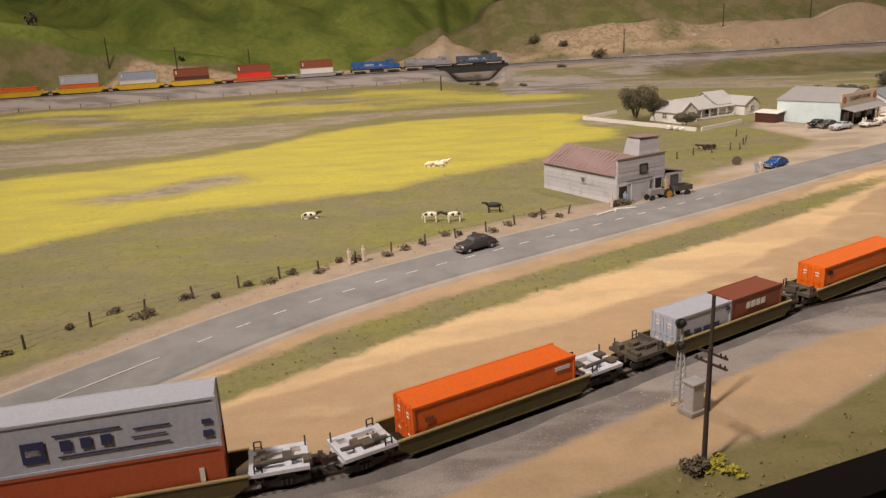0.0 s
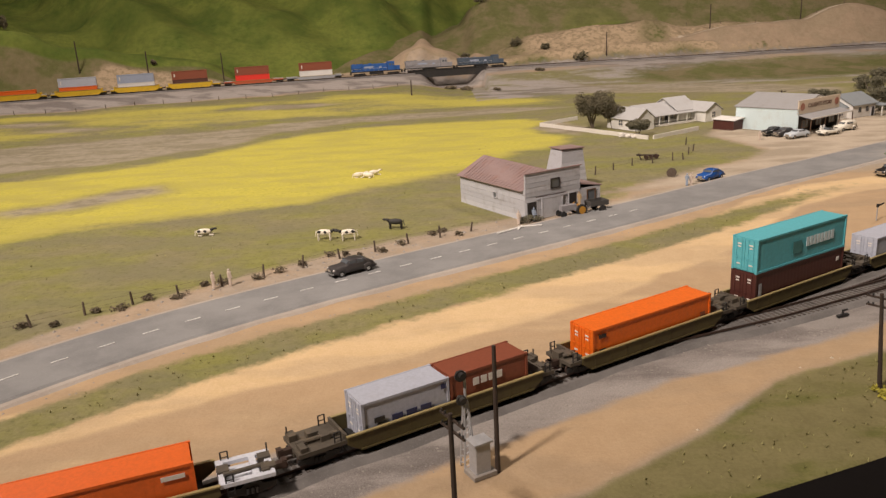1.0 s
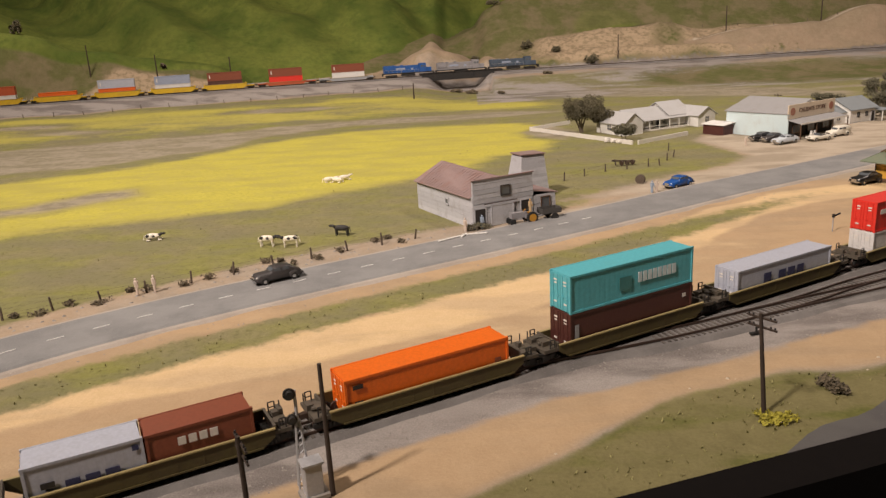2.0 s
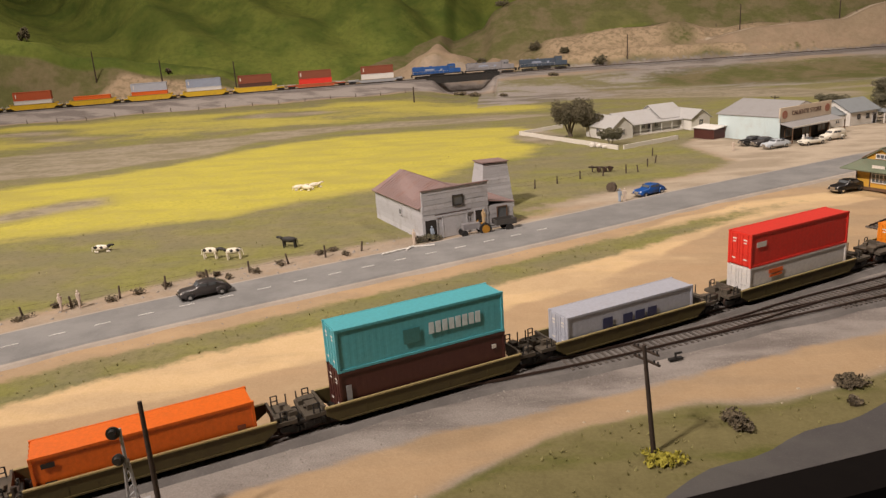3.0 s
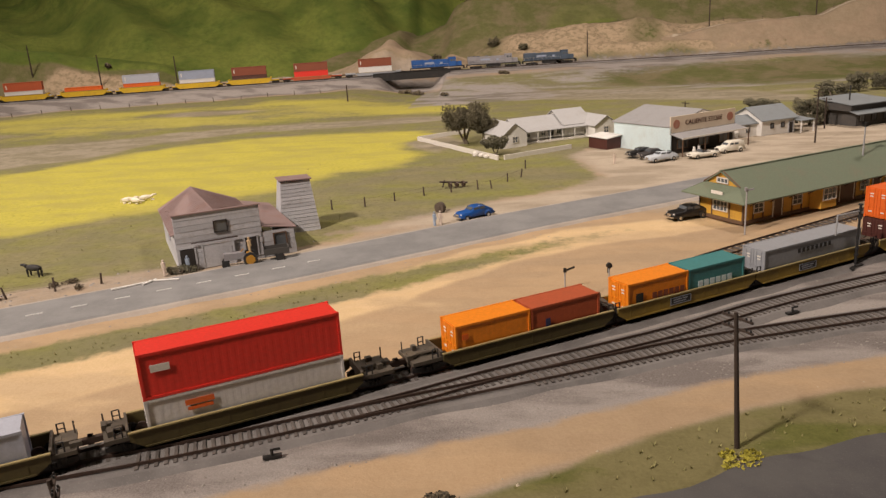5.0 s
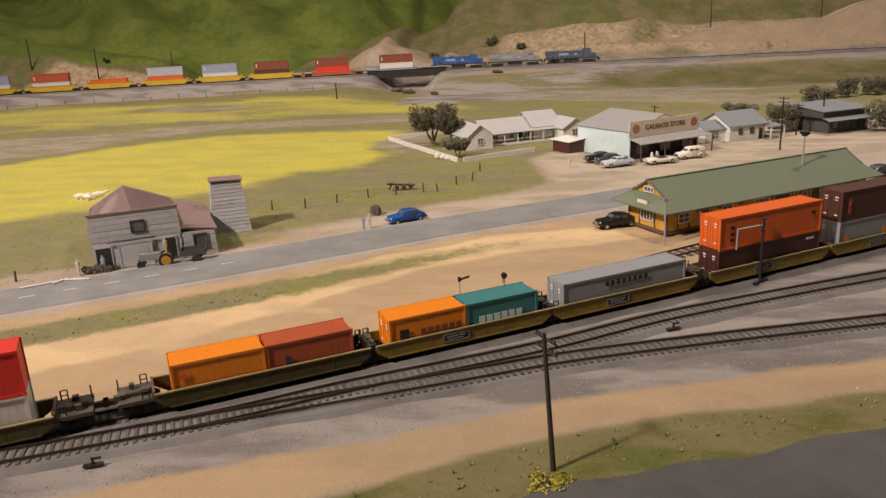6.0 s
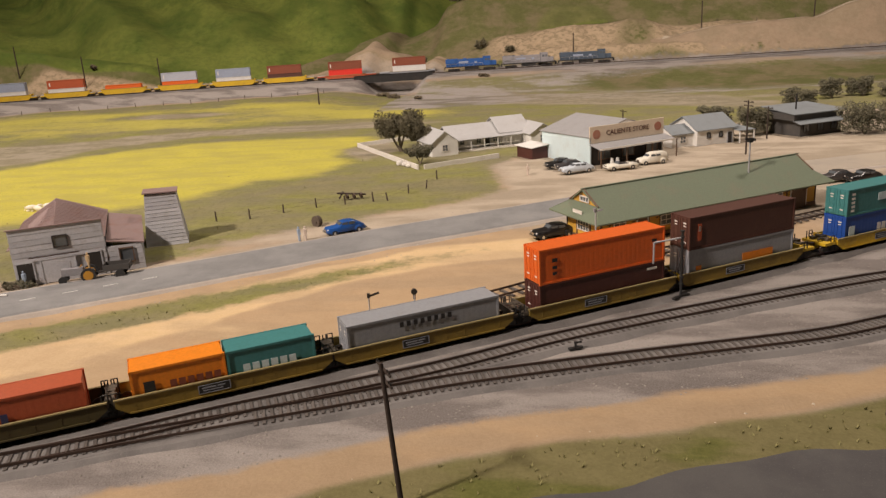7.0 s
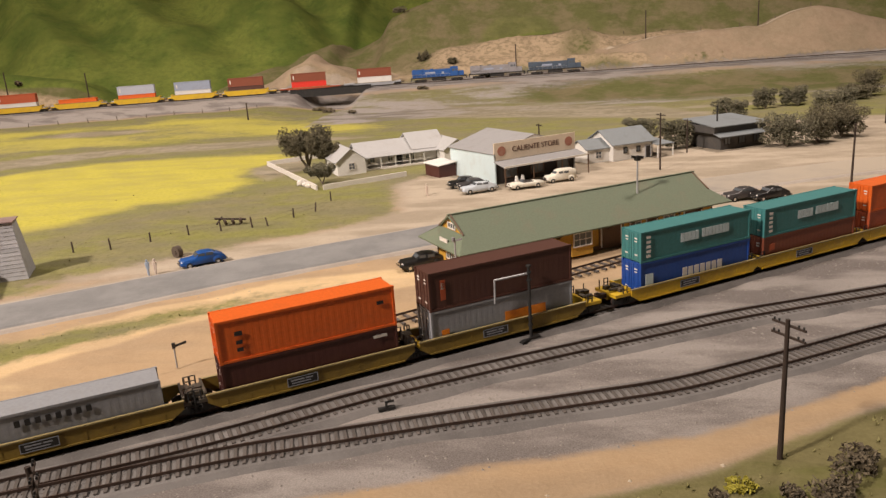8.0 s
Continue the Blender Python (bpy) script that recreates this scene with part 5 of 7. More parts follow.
def depot():
    d = thing("depot", pose(0.976, 1.396, 0.002, 0, 0, 32.5), "ochre wooden railway depot with a long green roof", "station building")
    L, D, E = 31.0, 6.4, 3.0
    for name, c, s in (("front_wall", (L / 2, 0.1, E / 2), (L, 0.2, E)), ("rear_wall", (L / 2, D - 0.1, E / 2), (L, 0.2, E)),
                       ("end_wall", (0.1, D / 2, E / 2), (0.2, D - 0.4, E)), ("end_wall", (L - 0.1, D / 2, E / 2), (0.2, D - 0.4, E))):
        bm = bmesh.new()
        box(bm, c, s)
        part(name, bm, M["depot_yellow"], d)
    # boards and battens
    for i, x in enumerate(np.arange(0.0, L + 0.1, 1.55)):
        bm = bmesh.new()
        box(bm, (x, -0.04, E / 2), (0.14, 0.1, E))
        part("batten", bm, M["depot_brown"], d)
    for y in (0.0, 1.9, 4.5, D):
        bm = bmesh.new()
        box(bm, (-0.04, y, E / 2), (0.1, 0.16, E))
        part("batten", bm, M["depot_brown"], d)
    bm = bmesh.new()
    box(bm, (L / 2, -0.05, 0.2), (L + 0.2, 0.12, 0.4))
    box(bm, (-0.05, D / 2, 0.2), (0.12, D + 0.2, 0.4))
    part("skirting", bm, M["depot_brown"], d)
    # roof: long slopes, a skirt at each end with a small gable over it
    o, R, ez = 1.5, 5.7, 2.85
    g = 1.3
    for s in (0, 1):
        y0, ym = (-o, D / 2) if s == 0 else (D + o, D / 2)
        pts = [(-o, y0, ez), (L + o, y0, ez), (L + o - 1.5, y0 + (ym - y0) * 0.45, ez + (R - ez) * 0.45), (L + 0.3, ym, R), (-0.3, ym, R), (-o + 1.5, y0 + (ym - y0) * 0.45, ez + (R - ez) * 0.45)]
        quad_part("roof_slope", pts if s == 0 else pts[::-1], 0.14, M["roof_green"], d)
    for s in (0, 1):
        x0 = -o if s == 0 else L + o
        x1 = x0 + (1.6 if s == 0 else -1.6)
        zz = ez + (R - ez) * 0.45
        ya, yb = -o + (D / 2 + o) * 0.45, D + o - (D / 2 + o) * 0.45
        pts = [(x0, D + o, ez - 0.02), (x0, -o, ez - 0.02), (x1, ya, zz - 0.02), (x1, yb, zz - 0.02)]
        quad_part("roof_skirt", pts if s == 0 else pts[::-1], 0.14, M["roof_green"], d)
        bm = bmesh.new()
        gx = x1 + (0.15 if s == 0 else -0.15)
        prism(bm, ((ya, zz - 0.1), (yb, zz - 0.1), (D / 2, R - 0.1)), gx - 0.06, gx + 0.06, "x")
        gable = part("gable", bm, M["depot_yellow"], d)
        bm = bmesh.new()
        for a, b2 in (((ya - 0.1, zz), (D / 2, R + 0.02)), ((yb + 0.1, zz), (D / 2, R + 0.02))):
            xx = gx - (0.25 if s == 0 else -0.25)
            rod(bm, (xx, a[0], a[1]), (xx, b2[0], b2[1]), 0.10, n=5)
        part("barge_board", bm, M["depot_brown"], gable)
        window(gable, D / 2, zz + 0.42, 1.6, 0.55, gx - 0.1 if s == 0 else gx + 0.1, "y", "chalk", (2, 0))
    bm = bmesh.new()
    box(bm, (L / 2, D / 2, R + 0.02), (L + 0.6, 0.3, 0.10))
    part("ridge_cap", bm, M["roof_green"], d)
    # openings
    window(d, D / 2, 1.95, 2.1, 1.7, -0.06, "y", "chalk", (3, 2))
    for x in (2.3, 8.5, 20.2, 24.8):
        window(d, x, 1.9, 1.5, 1.6, -0.05, "x", "chalk", (1, 2))
    for x, w in ((5.3, 1.3), (17.0, 2.4), (22.4, 1.3), (28.2, 2.4)):
        plain_door(d, x, 0.2, w, 2.4, -0.03, "x", "depot_brown")
    bm = bmesh.new()
    prism(bm, ((10.6, -0.05), (11.3, -1.1), (13.9, -1.1), (14.6, -0.05)), 0.2, 2.8)
    for v in bm.verts:
        v.co = Vector((v.co.x, v.co.z, v.co.y))
    bay = part("bay", bm, M["depot_yellow"], d)
    window(bay, 12.6, 1.9, 2.2, 1.4, -1.12, "x", "chalk", (2, 1))
    bm = bmesh.new()
    box(bm, (-1.0, D / 2 - 0.3, 3.35), (0.1, 1.7, 0.42))
    part("name_board", bm, M["chalk"], d, "white station name board")
    for x in np.arange(1.0, L, 3.1):
        bm = bmesh.new()
        rod(bm, (x, -0.05, 2.0), (x, -1.2, 2.75), 0.07, n=5)
        part("eave_bracket", bm, M["depot_brown"], d)


depot()


def gable_block(parent, x0, x1, y0, y1, eave, ridge, along_x, wall, roof, over=0.4, ends=True):
    """Four walls under a ridged roof; a part each."""
    for name, c, s in (("wall", ((x0 + x1) / 2, y0 + 0.1, eave / 2), (x1 - x0, 0.2, eave)), ("wall", ((x0 + x1) / 2, y1 - 0.1, eave / 2), (x1 - x0, 0.2, eave)),
                       ("wall", (x0 + 0.1, (y0 + y1) / 2, eave / 2), (0.2, y1 - y0 - 0.4, eave)), ("wall", (x1 - 0.1, (y0 + y1) / 2, eave / 2), (0.2, y1 - y0 - 0.4, eave))):
        bm = bmesh.new()
        box(bm, c, s)
        part(name, bm, M[wall], parent)
    if along_x:
        m = (y0 + y1) / 2
        k = (ridge - eave) / (m - y0)
        lo = eave - k * over
        for ya in (y0 - over, y1 + over):
            pts = [(x0 - over, ya, lo + 0.1), (x1 + over, ya, lo + 0.1), (x1 + over, m, ridge + 0.1), (x0 - over, m, ridge + 0.1)]
            quad_part("roof_slope", pts if ya < m else pts[::-1], 0.14, M[roof], parent)
        for x in (x0 + 0.1, x1 - 0.1):
            bm = bmesh.new()
            prism(bm, ((y0, eave - 0.01), (y1, eave - 0.01), (m, ridge - 0.02)), x - 0.08, x + 0.08, "x")
            part("gable", bm, M[wall], parent)
    else:
        m = (x0 + x1) / 2
        k = (ridge - eave) / (m - x0)
        lo = eave - k * over
        for xa in (x0 - over, x1 + over):
            pts = [(xa, y1 + over, lo + 0.1), (xa, y0 - over, lo + 0.1), (m, y0 - over, ridge + 0.1), (m, y1 + over, ridge + 0.1)]
            quad_part("roof_slope", pts if xa < m else pts[::-1], 0.14, M[roof], parent)
        for y in (y0 + 0.1, y1 - 0.1):
            bm = bmesh.new()
            prism(bm, ((x0, eave - 0.01), (x1, eave - 0.01), (m, ridge - 0.02)), y - 0.08, y + 0.08)
            part("gable", bm, M[wall], parent)


def farmhouse():
    h = thing("farmhouse", pose(0.655, 2.105, 0, 0, 0, 28), "white L-shaped farmhouse with pale grey roofs and a porch", "house")
    gable_block(h, -0.6, 4.6, -1.0, 8.4, 2.6, 4.6, False, "white", "roof_grey")
    gable_block(h, 4.6, 17.5, 3.2, 9.2, 2.8, 4.5, True, "white", "roof_grey", 0.5)
    gable_block(h, 15.0, 21.0, 2.4, 11, 2.9, 5.3, True, "white", "roof_grey", 0.5)
    gable_block(h, 19.5, 24.5, -1.8, 5.5, 2.6, 4.2, False, "white", "roof_grey", 0.4)
    quad_part("porch_roof", ((4.6, 0.6, 2.35), (19.4, 0.6, 2.35), (19.4, 3.3, 2.75), (4.6, 3.3, 2.75)), 0.12, M["roof_grey"], h)
    bm = bmesh.new()
    box(bm, (12, 1.9, 0.15), (14.8, 2.6, 0.3))
    part("porch_floor", bm, M["chalk"], h)
    for x in (5.2, 8.0, 10.8, 13.6, 16.4, 19.2):
        bm = bmesh.new()
        box(bm, (x, 0.8, 1.3), (0.16, 0.16, 2.1))
        part("porch_post", bm, M["white"], h)
    bm = bmesh.new()
    box(bm, (11.8, 0.8, 1.0), (13.2, 0.08, 0.1))
    part("porch_railing", bm, M["white"], h)
    for x in (7, 10.5, 14):
        window(h, x, 1.6, 1.0, 1.3, 3.15, "x", "chalk", (1, 1))
    plain_door(h, 12.3, 0.3, 1.0, 2.0, 3.15)
    window(h, 3.8, 1.5, 1.4, 1.3, -0.65, "y", "chalk", (1, 1))
    window(h, 2.0, 1.5, 1.1, 1.2, -1.05, "x", "chalk", (1, 1))
    window(h, 22.0, 1.5, 1.2, 1.3, -1.85, "x", "chalk", (1, 1))


farmhouse()


def text_part(body, size, m, material, parent, name="lettering"):
    cu = bpy.data.curves.new(name, "FONT")
    cu.body, cu.size, cu.align_x, cu.align_y, cu.extrude = body, size * H, "CENTER", "CENTER", 0.02 * H
    tmp = bpy.data.objects.new(name, cu)
    scene.collection.objects.link(tmp)
    bpy.context.view_layer.update()
    me = bpy.data.meshes.new_from_object(tmp.evaluated_get(bpy.context.evaluated_depsgraph_get()))
    bpy.data.objects.remove(tmp)
    me.materials.clear()
    me.materials.append(material)
    ob = new(name, me)
    ob.parent = parent
    ob.matrix_basis = m
    return ob


def store():
    s = thing("store", pose(0.982, 1.928, 0, 0, 0, 35), "pale blue country store with a beige sign front", "shop")
    W, D = 15.4, 14.0
    for name, c, z, mt in (("side_wall", (0.1, D / 2, 2.35), (0.2, D, 4.7), "mint"), ("side_wall", (W - 0.1, D / 2, 2.35), (0.2, D, 4.7), "white"), ("rear_wall", (W / 2, D - 0.1, 2.35), (W - 0.4, 0.2, 4.7), "white")):
        bm = bmesh.new()
        box(bm, c, z)
        part(name, bm, M[mt], s)
    # the awning's shade is put into this wall's colour
    bm = bmesh.new()
    box(bm, (W / 2, 0.3, 1.9), (W - 0.4, 0.2, 3.8))
    part("shop_front", bm, M["dark"], s, "shop front coloured dark for the shade under the awning")
    M["store_roof"] = paint("grey_store_roof", (0.30, 0.295, 0.295), 0.7, (0.22, 0.2, 0.18), 0.4)
    M["emblem"] = paint("faded_red_emblem", (0.36, 0.15, 0.10), 0.7, (0.5, 0.36, 0.26), 0.5)
    M["sign"] = paint("beige_sign_board", (0.66, 0.55, 0.42), 0.7, (0.4, 0.3, 0.22), 0.3)
    bm = bmesh.new()
    prism(bm, ((0, 3.7), (W, 3.7), (W, 6.4), (0, 6.4)), 0.0, 0.25)
    sign = part("sign_board", bm, M["sign"], s, "beige parapet board with dark lettering")
    text_part("CALIENTE STORE", 1.15, pose(W / 2 * H, -0.05 * H, 5.15 * H, 90, 0, 0), M["brown"], sign)
    for x in (1.3, W - 1.3):
        bm = bmesh.new()
        rod(bm, (x, -0.05, 5.1), (x, 0.05, 5.1), 0.75, n=20)
        part("round_emblem", bm, M["emblem"], sign, "red-brown round emblem")
    quad_part("roof_slope", ((-0.1, 0.25, 4.75), (W / 2, 0.25, 7.0), (W / 2, D + 0.3, 7.0), (-0.3, D + 0.3, 4.7)), 0.14, M["store_roof"], s)
    quad_part("roof_slope", ((W / 2, 0.25, 7.0), (W + 0.3, 0.25, 4.7), (W + 0.3, D + 0.3, 4.7), (W / 2, D + 0.3, 7.0)), 0.14, M["store_roof"], s)
    bm = bmesh.new()
    prism(bm, ((0.1, 4.7), (W - 0.1, 4.7), (W / 2, 6.85)), D - 0.2, D)
    part("gable", bm, M["white"], s)
    bm = bmesh.new()
    prism(bm, ((0.1, 4.7), (W - 0.1, 4.7), (W / 2, 6.85)), 0.3, 0.5)
    part("gable", bm, M["white"], s)
    quad_part("awning", ((-0.2, -2.8, 3.1), (W + 0.2, -2.8, 3.1), (W + 0.2, -0.02, 3.65), (-0.2, -0.02, 3.65)), 0.12, M["store_roof"], s)
    bm = bmesh.new()
    box(bm, (W / 2, -2.87, 3.05), (W + 0.4, 0.1, 0.28))
    part("fascia_board", bm, M["chalk"], s)
    for x in (0.2, 5.4, 10.8, 16.0):
        bm = bmesh.new()
        box(bm, (x, -2.6, 1.5), (0.16, 0.16, 3.0))
        part("awning_post", bm, M["depot_brown"], s)
    for x in (3.0, 8.0, 13.0):
        window(s, x, 1.6, 2.4, 1.5, 0.2, "x", "depot_brown", (1, 0))
    # lean-to at the back of the blue wall
    lt = thing("side_shed", pose(0.982, 1.928, 0, 0, 0, 35) @ pose(-3.4 * H, 12.0 * H, 0), "dark open shed with a white roof against the store", "shed")
    bm = bmesh.new()
    box(bm, (1.65, 2.6, 1.0), (3.2, 5.0, 2.0))
    part("wall_shell", bm, M["maroon"], lt)
    quad_part("roof", ((-0.3, -0.3, 2.15), (3.35, -0.3, 2.5), (3.35, 5.4, 2.5), (-0.3, 5.4, 2.15)), 0.12, M["white"], lt)
    for i, (x, mt) in enumerate(((1.1, "white"), (2.2, "pale"))):
        g = thing("fuel_pump", pose(0.982, 1.928, 0, 0, 0, 35) @ pose(x * H, -4.2 * H, 0), "white upright fuel pump before the store", "fuel pump", "fuel pumps")
        bm = bmesh.new()
        box(bm, (0, 0, 0.7), (0.5, 0.4, 1.4))
        part("cabinet", bm, M[mt], g, bevel=0.06)
        bm = bmesh.new()
        rod(bm, (0, -0.1, 1.6), (0, 0.1, 1.6), 0.22, n=12)
        part("globe", bm, M["white"], g)


store()


def white_house():
    h = thing("cottage", pose(1.205, 2.112, 0, 0, 0, 28), "white cottage with a slate-grey roof", "house")
    gable_block(h, 0, 8.0, 0, 8.0, 3.0, 5.0, True, "white", "roof_slate", 0.5)
    gable_block(h, -4.4, 0.0, 1.2, 6.5, 2.5, 3.7, True, "white", "roof_slate", 0.4)
    window(h, 2.4, 1.7, 0.7, 0.9, -0.05, "x", "dark", (0, 0))
    window(h, 5.0, 1.7, 0.7, 0.9, -0.05, "x", "dark", (0, 0))
    window(h, -2.2, 1.3, 1.2, 1.2, 1.15, "x", "chalk", (1, 1))
    quad_part("porch_roof", ((7.6, -1.9, 2.3), (11.2, -1.9, 2.3), (11.2, 4.5, 2.7), (7.6, 4.5, 2.7)), 0.12, M["roof_slate"], h)
    for x, y in ((7.9, -1.7), (11.0, -1.7), (11.0, 4.2)):
        bm = bmesh.new()
        box(bm, (x, y, 1.15), (0.2, 0.2, 2.3))
        part("porch_post", bm, M["white"], h)
    plain_door(h, 7.0, 0.0, 0.9, 2.0, -0.03, "x", "dark")
    k = thing("dark_building", pose(1.425, 2.185, 0, 0, 0, 28), "dark two-tier timber building with a low slate roof", "house")
    M["timber"] = paint("dark_stained_timber", (0.07, 0.065, 0.06), 0.8, (0.12, 0.1, 0.08), 0.4)
    for name, c, s in (("wall", (4.8, 4, 1.4), (9.6, 8, 2.8)), ("upper_wall", (4.6, 4.6, 3.6), (11.5, 8.4, 1.3))):
        bm = bmesh.new()
        box(bm, c, s)
        part(name, bm, M["timber"], k)
    quad_part("porch_roof", ((-1.6, -1.6, 2.6), (11.4, -1.6, 2.6), (11.0, 0.6, 3.05), (-1.2, 0.6, 3.05)), 0.14, M["roof_slate"], k)
    quad_part("roof", ((-1.6, -0.2, 4.25), (10.9, -0.2, 4.25), (10.2, 9.3, 5.0), (-1.0, 9.3, 5.0)), 0.16, M["roof_slate"], k)
    for x in (1.4, 4.6, 7.8):
        window(k, x, 1.5, 1.4, 1.3, -0.04, "x", "dark", (1, 0))
    bm = bmesh.new()
    rod(bm, (2.5, 4, 4.5), (2.5, 4, 7.4), 0.14)
    part("stovepipe", bm, M["black"], k)
    w = thing("garden_wall", Matrix.Identity(4), "low pale wall round the farmhouse garden", "garden wall")
    for (x0, y0), (x1, y1) in (((0.44, 2.28), (0.648, 1.955)), ((0.44, 2.28), (0.56, 2.38)), ((0.66, 1.955), (0.80, 2.06))):
        bm = bmesh.new()
        n = Vector((x1 - x0, y1 - y0, 0))
        box(bm, ((x0 + x1) / 2, (y0 + y1) / 2, 0.004), (n.length, 0.003, 0.011), math.degrees(math.atan2(n.y, n.x)))
        part("wall_length", bm, M["chalk"], w, scale=1)


white_house()


def bridge():
    b = thing("girder_bridge", Matrix.Identity(4), "dark plate-girder bridge carrying the far track", "bridge")
    s0, s1 = np.interp(0.065, FAR_X, FAR_S), np.interp(0.385, FAR_X, FAR_S)
    m = far_pose((s0 + s1) / 2, -0.0022)
    b.matrix_basis = m
    half = (s1 - s0) / 2 / H
    for s in (-1, 1):
        bm = bmesh.new()
        box(bm, (0, s * 2.55, -0.5), (2 * half, 0.12, 2.7))
        for z in (-1.85, 0.86):
            box(bm, (0, s * 2.55, z), (2 * half, 0.5, 0.12))
        for k in range(15):
            box(bm, (-half + 2 * half * k / 14, s * 2.64, -0.5), (0.12, 0.14, 2.6))
        part("girder", bm, M["black"], b)
    bm = bmesh.new()
    box(bm, (0, 0, -0.62), (2 * half, 5.0, 0.3))
    part("deck", bm, M["tie"], b)
    for s in (-1, 1):
        bm = bmesh.new()
        box(bm, (s * (half + 0.2), 0, -3.1), (1.2, 5.0, 5.4))
        part("abutment", bm, M["ballast"], b)


bridge()


# ---- plants ----
def leaf_mat(name, a, b):
    m, ns, ln, bsdf = nodes_of(name)
    geo = ns.new("ShaderNodeNewGeometry").outputs["Random Per Island"]
    ln.new(blend(ns, ln, geo, a, b), bsdf.inputs["Base Color"])
    bsdf.inputs["Roughness"].default_value = 0.8
    return m


M["leaf"] = leaf_mat("olive_leaves", (0.08, 0.068, 0.038), (0.15, 0.13, 0.075))
M["leaf_grey"] = leaf_mat("grey_green_leaves", (0.095, 0.088, 0.055), (0.175, 0.16, 0.10))
M["leaf_dry"] = leaf_mat("dry_brush", (0.07, 0.055, 0.035), (0.20, 0.16, 0.10))
M["leaf_yellow"] = leaf_mat("yellow_brush", (0.28, 0.25, 0.03), (0.50, 0.44, 0.06))
M["leaf_green"] = leaf_mat("meadow_tufts", (0.22, 0.20, 0.075), (0.32, 0.29, 0.12))
M["leaf_flower"] = leaf_mat("flower_heads", (0.34, 0.305, 0.055), (0.46, 0.41, 0.09))
M["stone_grey"] = paint("grey_stones", (0.30, 0.27, 0.24), 0.9, (0.18, 0.15, 0.12), 0.4, 200, 900, 0.3)
M["stone_pale"] = paint("pale_stones", (0.50, 0.42, 0.31), 0.9, (0.3, 0.24, 0.17), 0.4, 200, 900, 0.3)
M["bark"] = paint("grey_bark", (0.20, 0.16, 0.12), 0.9, (0.1, 0.08, 0.06), 0.4, 150, 900, 0.4)


def leaves(name, clumps, n, size, material, parent, rnd, z0=-1e9):
    """n small leaves in clumps (x, y, z, rx, ry, rz), thicker towards each clump's skin."""
    vs, fs = [], []
    for i in range(n):
        c = clumps[i % len(clumps)]
        d = Vector((rnd.gauss(0, 1), rnd.gauss(0, 1), rnd.gauss(0, 1))).normalized() * rnd.uniform(0.55, 1.0)
        p = Vector((c[0] + d.x * c[3], c[1] + d.y * c[4], max(c[2] + d.z * c[5], z0)))
        a = Vector((rnd.gauss(0, 1), rnd.gauss(0, 1), rnd.gauss(0, 1))).normalized()
        b = a.orthogonal().normalized()
        s = size * rnd.uniform(0.6, 1.4)
        k = len(vs)
        c2 = a.cross(b) * s * 0.35
        vs += [p + a * s, p + b * s * 0.6 + c2, p - a * s, p - b * s * 0.6 + c2]
        fs.append((k, k + 1, k + 2, k + 3))
    me = bpy.data.meshes.new(name)
    me.from_pydata([tuple(v) for v in vs], [], fs)
    me.materials.append(material)
    ob = new(name, me)
    ob.parent = parent
    return ob


def tree(x, y, h, spread, material, label, seed, trunks=2, n=900, leaf=0.0042, category="tree"):
    rnd = random.Random(seed)
    t = thing("tree" if category == "tree" else "shrub", pose(x, y, float(ground_z(x, y))), label, category, "trees" if category == "tree" else "shrubs")
    clumps = []
    for k in range(trunks):
        bm = bmesh.new()
        ang = 6.28 * k / trunks + rnd.uniform(-0.6, 0.6)
        lean = spread * 0.35
        top = Vector((math.cos(ang) * lean, math.sin(ang) * lean, h * 0.62))
        mid = top * 0.5 + Vector((rnd.uniform(-1, 1), rnd.uniform(-1, 1), 0)) * spread * 0.08
        rod(bm, (0.002 * k, 0, -0.002), mid, h * 0.035, h * 0.026, 7)
        rod(bm, mid, top, h * 0.026, h * 0.014, 7)
        for j in range(4):
            a2 = rnd.uniform(0, 6.28)
            end = top + Vector((math.cos(a2) * spread * 0.45, math.sin(a2) * spread * 0.45, h * rnd.uniform(0.02, 0.26)))
            rod(bm, mid.lerp(top, rnd.uniform(0.5, 1)), end, h * 0.012, h * 0.005, 5)
            clumps.append((end.x, end.y, end.z, spread * rnd.uniform(0.26, 0.44), spread * rnd.uniform(0.26, 0.44), h * rnd.uniform(0.15, 0.27)))
            low = mid.lerp(end, 0.6)
            clumps.append((low.x, low.y, low.z, spread * 0.3, spread * 0.3, h * 0.16))
            if "full" in label:
                clumps.append((end.x * 0.9, end.y * 0.9, h * 0.30, spread * 0.34, spread * 0.34, h * 0.22))
        part("trunk", bm, M["bark"], t, scale=1)
    leaves("crown", clumps, int(n * (4.2 if "full" in label else 3.0)), leaf * 0.52, material, t, rnd)
    return t


def bush(x, y, w, h, material, label, seed, n=220, leaf=0.0016, group="bushes"):
    rnd = random.Random(seed)
    b = thing("bush", pose(x, y, float(ground_z(x, y))), label, "bush", group)
    bm = bmesh.new()
    for k in range(5):
        a = rnd.uniform(0, 6.28)
        rod(bm, (0, 0, -0.001), (math.cos(a) * w * 0.5, math.sin(a) * w * 0.5, h * 0.6), 0.0007, 0.0003, 4)
    part("stem", bm, M["bark"], b, scale=1)
    clumps = [(rnd.uniform(-0.6, 0.6) * w, rnd.uniform(-0.6, 0.6) * w, h * rnd.uniform(0.3, 0.6), w * rnd.uniform(0.3, 0.6), w * rnd.uniform(0.3, 0.6), h * rnd.uniform(0.3, 0.5)) for _ in range(6)]
    leaves("foliage", clumps, n, leaf, material, b, rnd, 0.0)
    return b


